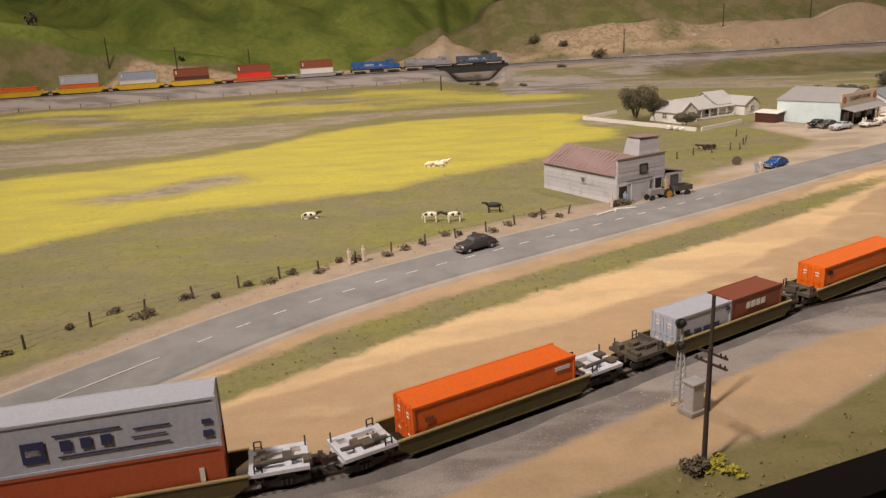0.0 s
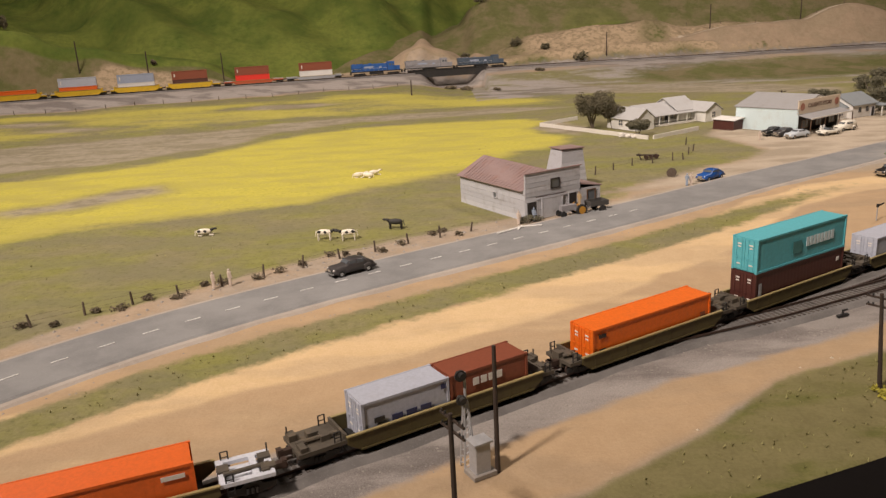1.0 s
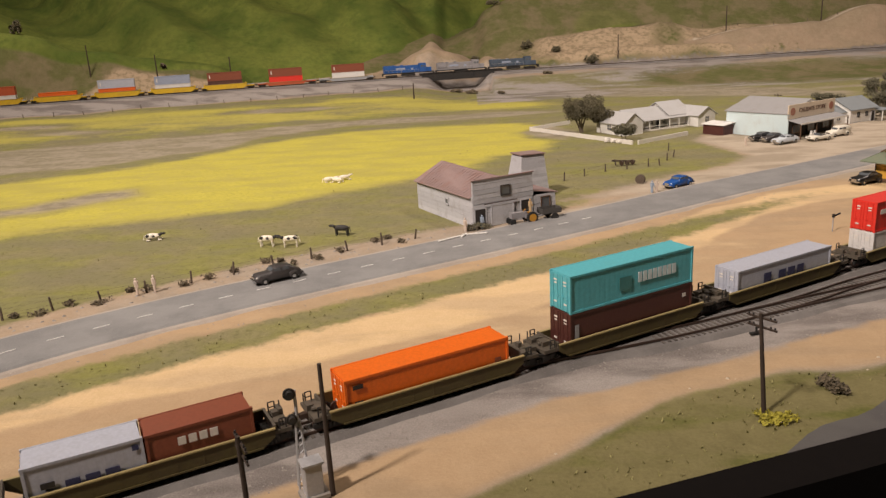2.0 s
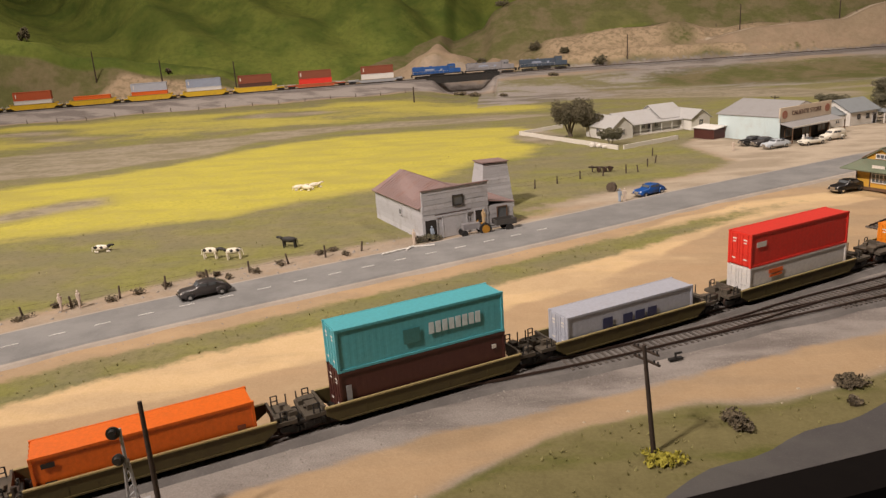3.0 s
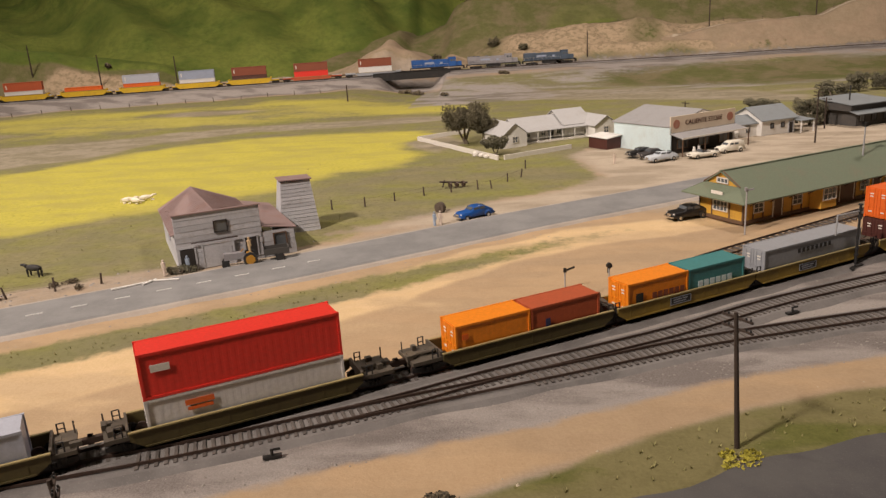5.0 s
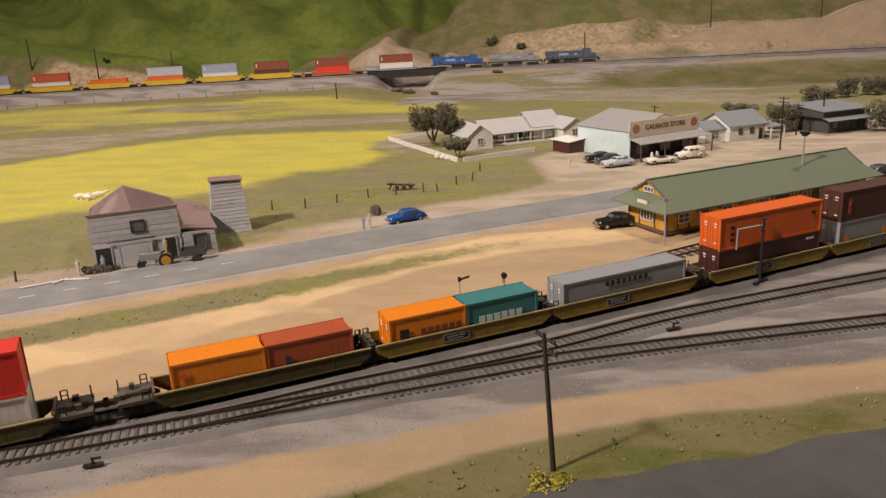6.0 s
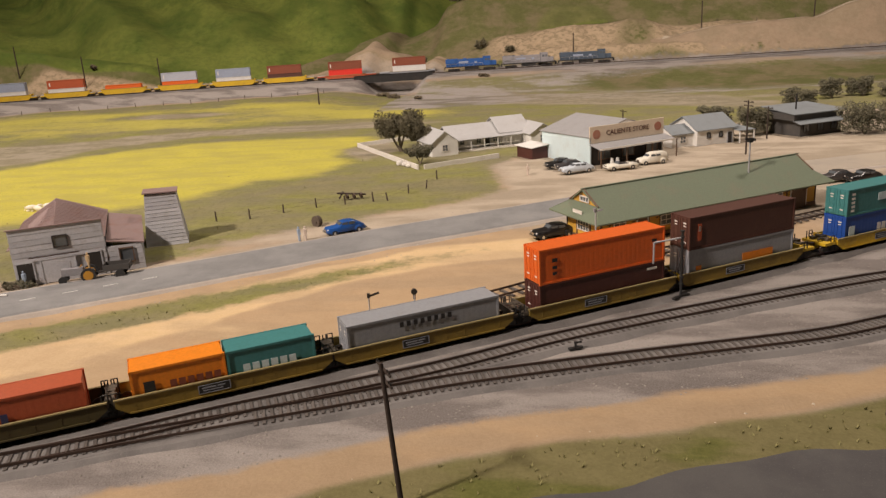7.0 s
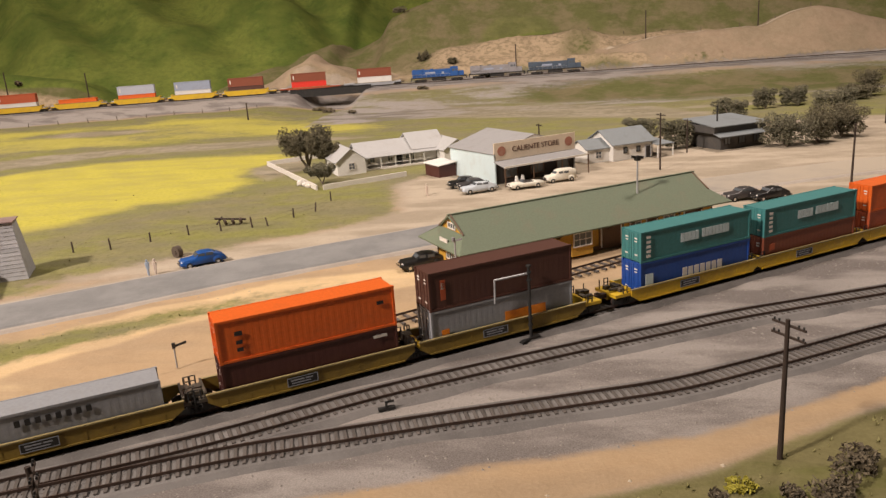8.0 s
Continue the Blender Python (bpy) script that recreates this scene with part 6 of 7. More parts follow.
tree(0.562, 2.188, 0.090, 0.056, M["leaf"], "spreading dark olive tree with several trunks in the garden", 11, 4, 3000)
tree(0.612, 2.172, 0.068, 0.034, M["leaf"], "narrow dark tree beside the farmhouse", 12, 2, 1600)
tree(0.640, 2.020, 0.040, 0.030, M["leaf_grey"], "low grey-green garden tree by the wall", 13, 2, 800)
for i, (x, y, h, sp, mt) in enumerate(((1.555, 2.195, 0.066, 0.055, "leaf_grey"), (1.625, 2.22, 0.072, 0.058, "leaf"), (1.69, 2.28, 0.064, 0.052, "leaf"), (1.70, 2.86, 0.060, 0.036, "leaf_grey"), (1.345, 2.24, 0.060, 0.035, "leaf_grey"),
                                      (1.80, 2.90, 0.056, 0.045, "leaf_grey"), (2.05, 3.05, 0.080, 0.055, "leaf"), (1.88, 2.85, 0.045, 0.060, "leaf_grey"), (1.56, 2.68, 0.055, 0.045, "leaf_grey"), (1.31, 2.46, 0.040, 0.045, "leaf_grey"), (1.98, 2.98, 0.045, 0.05, "leaf"))):
    tree(x, y, h, sp, M[mt], ("full dusty olive tree" if mt == "leaf" else "full grey-green tree") + " near the far houses", 20 + i, 2, 1100)
for i, (x, y, w, h, mt, n) in enumerate(((0.553, 0.748, 0.016, 0.009, "leaf_dry", 500), (0.649, 0.80, 0.014, 0.009, "leaf_dry", 450), (0.640, 0.775, 0.008, 0.005, "leaf_dry", 120), (1.236, 1.022, 0.015, 0.011, "leaf_dry", 500), (1.212, 0.995, 0.018, 0.012, "leaf_dry", 500), (1.255, 1.0, 0.014, 0.012, "leaf_dry", 350),
                                         (0.151, 0.551, 0.010, 0.013, "leaf_dry", 400), (0.170, 0.556, 0.014, 0.006, "leaf_yellow", 350), (0.492, 0.702, 0.015, 0.006, "leaf_yellow", 350), (0.832, 0.852, 0.014, 0.006, "leaf_yellow", 300), (1.165, 1.0, 0.009, 0.005, "leaf_yellow", 200), (1.19, 0.99, 0.008, 0.007, "leaf_dry", 160), (1.15, 0.99, 0.007, 0.004, "leaf_dry", 100),
                                         (0.568, 4.09, 0.030, 0.045, "leaf", 400), (0.85, 3.90, 0.035, 0.045, "leaf", 420), (0.31, 3.98, 0.028, 0.035, "leaf", 320), (0.70, 4.02, 0.025, 0.03, "leaf", 260), (-1.62, 3.5, 0.035, 0.06, "leaf", 420), (1.30, 4.5, 0.04, 0.04, "leaf", 300), (0.42, 4.45, 0.04, 0.035, "leaf", 300), (0.286, 3.42, 0.028, 0.016, "leaf_dry", 260), (0.22, 3.52, 0.03, 0.012, "leaf_dry", 240), (0.62, 3.62, 0.025, 0.012, "leaf_dry", 200), (-1.05, 3.58, 0.02, 0.02, "leaf_dry", 150), (0.41, 3.30, 0.02, 0.008, "leaf_dry", 130))):
    bush(x, y, w, h, M[mt], {"leaf_dry": "dry brown brush on the ground", "leaf_yellow": "low yellow flowering brush", "leaf": "dark olive bush on the hillside"}[mt], 60 + i, n, 0.0016 if y < 3 else 0.005)
FENCE = ((-0.62, -0.52, -0.422, -0.366, -0.286, -0.233, -0.103, 0.027, 0.151, 0.215), (0.60, 0.72, 0.805, 0.871, 0.935, 0.972, 1.046, 1.130, 1.205, 1.240))
RNDF = random.Random(7)
for i in range(26):
    x = -0.46 + 0.026 * i + RNDF.uniform(-0.01, 0.01)
    y = float(np.interp(x, *FENCE)) + RNDF.uniform(-0.022, 0.028)
    bush(x, y, RNDF.uniform(0.006, 0.012), RNDF.uniform(0.005, 0.009), M["leaf_dry"], "low dry scrub along the roadside fence", 200 + i, 130, 0.0013, "fence scrub")


# ---- fences and poles ----
def post_meshes():
    out = []
    for k in range(4):
        rnd = random.Random(k)
        bm = bmesh.new()
        rod(bm, (0, 0, -0.2), (rnd.uniform(-0.12, 0.12), rnd.uniform(-0.1, 0.1), 1.35 + rnd.uniform(-0.15, 0.2)), 0.13, 0.10, 7)
        out.append(mesh_of("fence_post", bm, M["post"]))
    return out


POSTS = post_meshes()


def fence(name, pts, label, wires=True):
    f = thing(name, Matrix.Identity(4), label, "fence")
    tops = []
    for i, (x, y) in enumerate(pts):
        ob = new("post", POSTS[i % 4])
        ob.parent = f
        z = float(ground_z(x, y))
        ob.matrix_basis = pose(x, y, z, RNDF.uniform(-5, 5), RNDF.uniform(-5, 5), RNDF.uniform(0, 360))
        tops.append(Vector((x, y, z)))
    if wires:
        for hgt in (0.6, 1.1):
            bm = bmesh.new()
            for a, b in zip(tops, tops[1:]):
                rod(bm, a + Vector((0, 0, hgt * H)), b + Vector((0, 0, hgt * H)), 0.00012, n=3)
            part("wire", bm, M["rail"], f, scale=1)
    return f


xs = np.linspace(-0.58, 0.20, 19)
fence("roadside_fence", [(float(x), float(np.interp(x, *FENCE))) for x in xs], "weathered wire fence along the country road")
fence("field_fence", [(0.397, 1.572), (0.448, 1.582), (0.490, 1.618), (0.534, 1.651), (0.578, 1.668), (0.622, 1.682), (0.645, 1.687), (0.671, 1.735), (0.694, 1.778), (0.702, 1.850)], "leaning post fence round the barn field")
xs = np.linspace(-2.2, 0.0, 23)
fence("railway_fence", [(float(x), float(np.interp(x, FAR_X, FAR_Y)) - 0.22) for x in xs], "thin post fence below the far railway", False)
fence("hilltop_fence", [(1.15 + 0.16 * k, 4.22 + 0.05 * math.sin(k)) for k in range(9)], "thin post fence on the cut bank", False)


def pole(x, y, h, arms, label, lean=0.0, turn=31.0, r=0.0018, group="telegraph poles"):
    p = thing("telegraph_pole", pose(x, y, float(ground_z(x, y)) - 0.002) @ pose(0, 0, 0, 0, lean, 0), label, "utility pole", group)
    bm = bmesh.new()
    rod(bm, (0, 0, 0), (0, 0, h), r, r * 0.72, 9)
    part("shaft", bm, M["pole"], p, scale=1)
    for k in range(arms):
        z = h - 0.004 - 0.007 * k
        bm = bmesh.new()
        box(bm, (0, -r * 0.6, z), (0.024, 0.0012, 0.0013), 0)
        arm = part("crossarm", bm, M["pole"], p, scale=1)
        arm.rotation_euler = (0, 0, math.radians(turn + 90))
        for j in (-0.0105, -0.007, 0.007, 0.0105):
            bm = bmesh.new()
            rod(bm, (j, -r * 0.6, z), (j, -r * 0.6, z + 0.0022), 0.0006, n=6)
            part("insulator", bm, M["black"], arm, scale=1)
    return p


pole(0.189, 0.630, 0.092, 0, "dark bare telegraph pole beside the track")
pole(0.160, 0.558, 0.086, 2, "dark telegraph pole with two crossarms at the verge")
pole(0.487, 0.714, 0.080, 2, "dark telegraph pole with two crossarms at the verge", -5)
pole(0.834, 0.871, 0.095, 2, "dark telegraph pole with two crossarms at the verge", -3)
pole(1.196, 1.030, 0.093, 2, "dark telegraph pole with two crossarms at the verge")
pole(1.278, 2.008, 0.105, 2, "tall dark utility pole near the cottage")
pole(1.358, 2.181, 0.070, 1, "pale utility pole near the cottage")
pole(1.519, 1.776, 0.100, 0, "tall dark bare pole beside the road")
pole(1.062, 2.20, 0.074, 1, "dark utility pole behind the store")
pole(0.066, 3.17, 0.060, 0, "dark bare pole in the far meadow", r=0.003)
for x, y, h in ((-0.76, 3.59, 0.13), (-1.05, 3.50, 0.13), (-1.32, 3.46, 0.13), (0.983, 3.93, 0.11), (1.55, 4.15, 0.12), (2.05, 4.25, 0.12), (1.85, 2.45, 0.09)):
    pole(x, y, h, 0, "thin dark telegraph pole on the hillside", r=0.003, group="hillside poles")


# ---- railway furniture ----
def signal_mast():
    s = thing("signal_mast", pose(0.170, 0.637, 0.001, 0, 0, 20), "grey lattice signal mast with round black targets", "railway signal")
    bm = bmesh.new()
    for a, b in ((-0.35, -0.35), (0.35, -0.35), (0.35, 0.35), (-0.35, 0.35)):
        rod(bm, (a, b, 0), (a * 0.3, b * 0.3, 4.2), 0.06, n=5)
    for k in range(9):
        z, w = 0.4 * k + 0.2, 0.35 - 0.028 * k
        rod(bm, (-w, -w, z), (w, -w, z + 0.35), 0.035, n=4)
        rod(bm, (-w, w, z), (-w, -w, z + 0.35), 0.035, n=4)
        rod(bm, (w, -w, z), (w, w, z + 0.35), 0.035, n=4)
    part("lattice", bm, M["steel"], s)
    bm = bmesh.new()
    rod(bm, (0, 0, 3.8), (0, 0, 6.0), 0.09)
    part("mast", bm, M["steel"], s)
    for z, w in ((4.4, 0.30), (5.9, 0.34)):
        bm = bmesh.new()
        rod(bm, (-0.3, -0.25, z), (-0.3, -0.12, z), w, n=18)
        t = part("target", bm, M["black"], s, "round black signal target")
        bm = bmesh.new()
        rod(bm, (-0.3, -0.55, z + 0.1), (-0.3, -0.25, z + 0.1), 0.18, n=10)
        rod(bm, (-0.3, 0.1, z), (-0.3, -0.12, z), 0.22, n=10)
        part("lens_hood", bm, M["black"], t)
    b = thing("relay_box", pose(0.1775, 0.6285, 0.001, 0, 0, 28), "grey metal relay cabinet beside the track", "relay cabinet")
    bm = bmesh.new()
    box(bm, (0, 0, 1.1), (1.0, 0.8, 1.9))
    part("cabinet", bm, M["steel"], b, bevel=0.05)
    bm = bmesh.new()
    box(bm, (0, 0, 2.1), (1.2, 1.0, 0.12))
    part("lid", bm, M["steel"], b)
    bm = bmesh.new()
    box(bm, (0, 0, 0.1), (1.5, 1.2, 0.24))
    part("plinth", bm, M["stone_grey"], b)


signal_mast()


def small_signal(x, y, h, arm, label, turn=20):
    s = thing("dwarf_signal", pose(x, y, 0.001, 0, 0, turn), label, "railway signal")
    bm = bmesh.new()
    rod(bm, (0, 0, 0), (0, 0, h), 0.07, n=7)
    part("mast", bm, M["steel"], s)
    bm = bmesh.new()
    if arm:
        box(bm, (0.45, 0, h - 0.15), (1.0, 0.06, 0.18), ry=-14)
        box(bm, (0, 0, h - 0.2), (0.24, 0.2, 0.4))
    else:
        rod(bm, (0, -0.15, h - 0.1), (0, 0.1, h - 0.1), 0.26, n=14)
        box(bm, (0, 0.1, h - 0.6), (0.2, 0.16, 0.4))
    part("signal_head", bm, M["black"], s)


small_signal(0.741, 1.173, 2.0, True, "slim semaphore signal behind the train")
small_signal(0.786, 1.178, 2.1, False, "slim signal with a round target behind the train")


def water_column():
    w = thing("water_column", pose(1.045, 1.225, 0.001, 0, 0, 31), "dark standpipe with a bent grey spout between tracks", "standpipe")
    bm = bmesh.new()
    rod(bm, (0, 0, 0), (0, 0, 5.8), 0.13, 0.11, 9)
    for z in (1.0, 1.6, 4.6, 5.2, 5.7):
        rod(bm, (0, 0, z), (0, 0, z + 0.14), 0.2, n=9)
    part("column", bm, M["black"], w)
    bm = bmesh.new()
    rod(bm, (0, 0, 5.2), (-2.9, 0, 5.2), 0.08, n=7)
    rod(bm, (-2.9, 0, 5.25), (-2.95, 0, 3.4), 0.08, n=7)
    part("spout", bm, M["steel"], w)
    bm = bmesh.new()
    box(bm, (0, 0, 0.06), (2.6, 0.35, 0.1), 25)
    box(bm, (0.2, 0, 0.1), (0.9, 0.7, 0.14))
    part("base", bm, M["black"], w)
    f = thing("order_signal", pose(1.178, 1.548, 0.002, 0, 0, 31), "tall pale mast with a dark lamp head by the depot", "railway signal")
    bm = bmesh.new()
    rod(bm, (0, 0, 0), (0, 0, 8.4), 0.14, 0.09, 8)
    part("mast", bm, M["steel"], f)
    bm = bmesh.new()
    box(bm, (0, 0, 8.6), (0.5, 0.5, 0.5))
    box(bm, (0.0, 0, 8.7), (1.6, 0.1, 0.3), ry=10)
    part("lamp_head", bm, M["black"], f)
    for x, y, a in ((0.532, 0.868, 20), (0.940, 1.095, 25), (0.80, 1.085, 30)):
        s = thing("switch_stand", pose(x, y - (0.012 if x < 0.6 else 0), 0.001, 0, 0, a), "low dark switch stand beside the rails", "switch stand", "switch stands")
        bm = bmesh.new()
        box(bm, (0, 0, 0.08), (1.1, 0.3, 0.16))
        rod(bm, (0, 0, 0.1), (0, 0, 0.55), 0.10, 0.07, 8)
        part("stand", bm, M["black"], s)
        bm = bmesh.new()
        box(bm, (0.2, 0, 0.5), (0.6, 0.06, 0.14))
        part("lever", bm, M["black"], s)
    p = thing("short_mast", pose(0.968, 1.355, 0.001), "thin grey mast beside the depot siding", "mast")
    bm = bmesh.new()
    rod(bm, (0, 0, 0), (0, 0, 5.0), 0.09, n=7)
    part("shaft", bm, M["steel"], p)
    bm = bmesh.new()
    box(bm, (0.25, -0.05, 4.9), (0.9, 0.1, 0.16), ry=-15)
    rod(bm, (-0.1, -0.05, 4.8), (-0.1, -0.05, 5.15), 0.16, n=8)
    part("lamp_arm", bm, M["loco_grey"], p)


water_column()


# ---- vehicles ----
def motor_car(m, col, label, length=5.0, roof=1.6, open_top=False, van=False, group="parked cars"):
    """A rounded saloon of about 1948, nose towards -x."""
    c = thing("car", m, label, "car", group)
    k = length / 5.0
    prof = [(-2.5, 0.45), (-2.45, 0.75), (-2.2, 0.98), (-0.95, 1.05), (-0.4, 1.5), (0.1, roof), (0.9, roof - 0.03), (1.7, 1.25), (2.3, 0.92), (2.5, 0.6), (2.45, 0.35), (-2.4, 0.35)]
    if van:
        prof = [(-2.5, 0.45), (-2.45, 0.8), (-2.2, 1.05), (-1.2, 1.12), (-0.7, 1.7), (-0.2, 1.9), (1.9, 1.9), (2.35, 1.7), (2.45, 1.0), (2.45, 0.35), (-2.4, 0.35)]
    if open_top:
        prof = [(-2.6, 0.4), (-2.5, 0.8), (-0.7, 0.92), (-0.6, 0.9), (1.0, 0.9), (1.2, 0.95), (2.4, 0.85), (2.6, 0.5), (2.5, 0.32), (-2.5, 0.32)]
    bm = bmesh.new()
    rows = []
    for y, s, dz in ((-0.88, 0.93, -0.10), (-0.80, 0.985, -0.03), (-0.62, 1.0, 0.0), (0.62, 1.0, 0.0), (0.80, 0.985, -0.03), (0.88, 0.93, -0.10)):
        rows.append([bm.verts.new((x * s * k, y * (1 - 0.22 * max(0, (z - 1.0))), z if z < 0.5 else z + dz)) for x, z in prof])
    for a, b in zip(rows, rows[1:]):
        for i in range(len(prof)):
            j = (i + 1) % len(prof)
            bm.faces.new((a[i], a[j], b[j], b[i]))
    bm.faces.new(rows[0][::-1])
    bm.faces.new(rows[-1])
    part("body", bm, col, c, smooth=True)
    for sx in (-1.6, 1.5):
        for sy in (-1, 1):
            bm = bmesh.new()
            blob(bm, (sx * k, sy * 0.80, 0.52), (0.62 * k, 0.16, 0.42), 2, 0.0)
            part("fender", bm, col, c, smooth=True)
            bm = bmesh.new()
            rod(bm, (sx * k, sy * 0.74, 0.33), (sx * k, sy * 0.97, 0.33), 0.34, n=14)
            w = part("wheel", bm, M["rubber"], c)
            bm = bmesh.new()
            rod(bm, (sx * k, sy * 0.96, 0.33), (sx * k, sy * 0.985, 0.33), 0.18, n=12)
            part("hubcap", bm, M["chrome"], w)
    if not open_top:
        for sy in (-1, 1):
            for x0, w in ((-0.18, 0.72), (0.72, 0.75)):
                bm = bmesh.new()
                box(bm, (x0 * k, sy * (0.80 if not van else 0.78), (1.29 if not van else 1.45)), (w * k, 0.05, 0.32))
                part("side_window", bm, M["glass"], c)
        bm = bmesh.new()
        box(bm, (-0.66 * k if not van else -0.92 * k, 0, 1.32 if not van else 1.45), (0.05, 1.25, 0.42), ry=50 if not van else 40)
        part("windscreen", bm, M["glass"], c)
        bm = bmesh.new()
        box(bm, (1.36 * k if not van else 2.38, 0, 1.40), (0.05, 1.0, 0.3), ry=-52 if not van else -8)
        part("rear_window", bm, M["glass"], c)
    else:
        bm = bmesh.new()
        box(bm, (0.25, 0, 0.93), (1.6, 1.3, 0.12))
        part("seats", bm, M["dark"], c)
        bm = bmesh.new()
        box(bm, (-0.65, 0, 1.15), (0.05, 1.3, 0.42), ry=25)
        part("windscreen", bm, M["glass"], c)
    for sx in (-1, 1):
        bm = bmesh.new()
        box(bm, (sx * 2.56 * k, 0, 0.45), (0.10, 1.75, 0.16))
        part("bumper", bm, M["chrome"], c)
    for sy in (-1, 1):
        bm = bmesh.new()
        blob(bm, (-2.33 * k, sy * 0.66, 0.78), (0.1, 0.13, 0.13), 1, 0)
        part("headlight", bm, M["chalk"], c)
    bm = bmesh.new()
    box(bm, (-2.5 * k, 0, 0.68), (0.06, 0.8, 0.3))
    part("grille", bm, M["chrome"], c)
    return c


CP = {
    "grey": paint("gunmetal_car_paint", (0.055, 0.05, 0.05), 0.3, (0.15, 0.12, 0.1), 0.2),
    "blue": paint("blue_car_paint", (0.015, 0.08, 0.30), 0.3, (0.1, 0.1, 0.12), 0.15),
    "black": paint("black_car_paint", (0.015, 0.014, 0.014), 0.3, (0.12, 0.1, 0.08), 0.2),
    "silver": paint("pale_blue_car_paint", (0.50, 0.54, 0.58), 0.35, (0.3, 0.28, 0.25), 0.15),
    "cream": paint("cream_car_paint", (0.72, 0.68, 0.58), 0.35, (0.4, 0.35, 0.28), 0.15),
}
motor_car(pose(0.049, 1.060, 0.0044, 0, 0, 34), CP["grey"], "dark grey rounded saloon car driving lane of the road")
motor_car(pose(0.628, 1.487, 0.001, 0, 0, 36), CP["blue"], "bright blue rounded saloon parked at the roadside")
motor_car(pose(0.918, 1.447, 0.001, 0, 0, 25), CP["black"], "black rounded saloon parked at the depot's end")
motor_car(pose(0.925, 1.925, 0.001, 0, 0, 20), CP["black"], "black saloon parked beside the store")
motor_car(pose(0.942, 1.905, 0.001, 0, 0, 24), CP["grey"], "dark grey saloon parked beside the store", 4.7)
motor_car(pose(0.956, 1.872, 0.001, 0, 0, 26), CP["silver"], "long pale blue saloon parked before the store", 5.6, 1.45)
motor_car(pose(1.035, 1.890, 0.001, 0, 0, 26), CP["cream"], "cream open-top car parked before the store", 5.4, open_top=True)
motor_car(pose(1.095, 1.935, 0.001, 0, 0, 24), CP["cream"], "cream panel van parked before the store", 5.0, van=True)
motor_car(pose(1.352, 1.735, 0.001, 0, 0, 20), CP["grey"], "dark grey saloon parked behind the depot")
motor_car(pose(1.390, 1.730, 0.001, 0, 0, 20), CP["black"], "black saloon parked behind the depot")


def tractor():
    yel = paint("tractor_yellow", (0.50, 0.24, 0.02), 0.5, (0.2, 0.12, 0.05), 0.4)
    t = thing("tractor", pose(0.352, 1.286, 0.001, 0, 0, 22), "old yellow-wheeled farm tractor before the barn", "tractor")
    bm = bmesh.new()
    box(bm, (-0.5, 0, 1.15), (2.2, 0.7, 0.75))
    box(bm, (0.9, 0, 0.9), (1.2, 0.9, 0.5))
    rod(bm, (-0.6, 0.1, 1.5), (-0.6, 0.1, 2.3), 0.07)
    part("engine_body", bm, M["loco_grey"], t, bevel=0.04)
    for y in (-0.75, 0.75):
        bm = bmesh.new()
        rod(bm, (1.1, y - 0.16, 0.75), (1.1, y + 0.16, 0.75), 0.75, n=18)
        w = part("rear_wheel", bm, M["rubber"], t)
        bm = bmesh.new()
        rod(bm, (1.1, y - 0.18, 0.75), (1.1, y + 0.18, 0.75), 0.50, n=16)
        part("rim", bm, yel, w)
        bm = bmesh.new()
        rod(bm, (-1.5, y * 0.8 - 0.08, 0.42), (-1.5, y * 0.8 + 0.08, 0.42), 0.42, n=14)
        part("front_wheel", bm, M["rubber"], t)
    bm = bmesh.new()
    box(bm, (1.0, 0, 1.3), (0.5, 0.6, 0.1))
    rod(bm, (0.1, 0, 1.4), (0.5, 0, 1.8), 0.05)
    part("seat", bm, yel, t)
    g = thing("farm_cart", pose(0.352, 1.286, 0.001, 0, 0, 22) @ pose(3.9 * H, 0.1 * H, 0), "small dark two-wheeled farm cart behind the tractor", "cart")
    bm = bmesh.new()
    box(bm, (0, 0, 0.95), (2.6, 1.6, 0.12))
    for y in (-0.8, 0.8):
        box(bm, (0, y, 1.25), (2.6, 0.08, 0.6))
    for x in (-1.3, 1.3):
        box(bm, (x, 0, 1.25), (0.08, 1.6, 0.6))
    box(bm, (-1.9, 0, 0.8), (1.3, 0.12, 0.12))
    part("box_body", bm, M["timber"], g)
    for y in (-0.95, 0.95):
        bm = bmesh.new()
        rod(bm, (0.3, y - 0.08, 0.5), (0.3, y + 0.08, 0.5), 0.5, n=14)
        part("wheel", bm, M["rubber"], g)


tractor()


# ---- animals, figures and farm clutter ----
COW_W = paint("cream_hide", (0.78, 0.72, 0.60), 0.8, (0.3, 0.25, 0.2), 0.2)
COW_B = paint("black_hide", (0.03, 0.028, 0.026), 0.7, (0.1, 0.08, 0.07), 0.2)


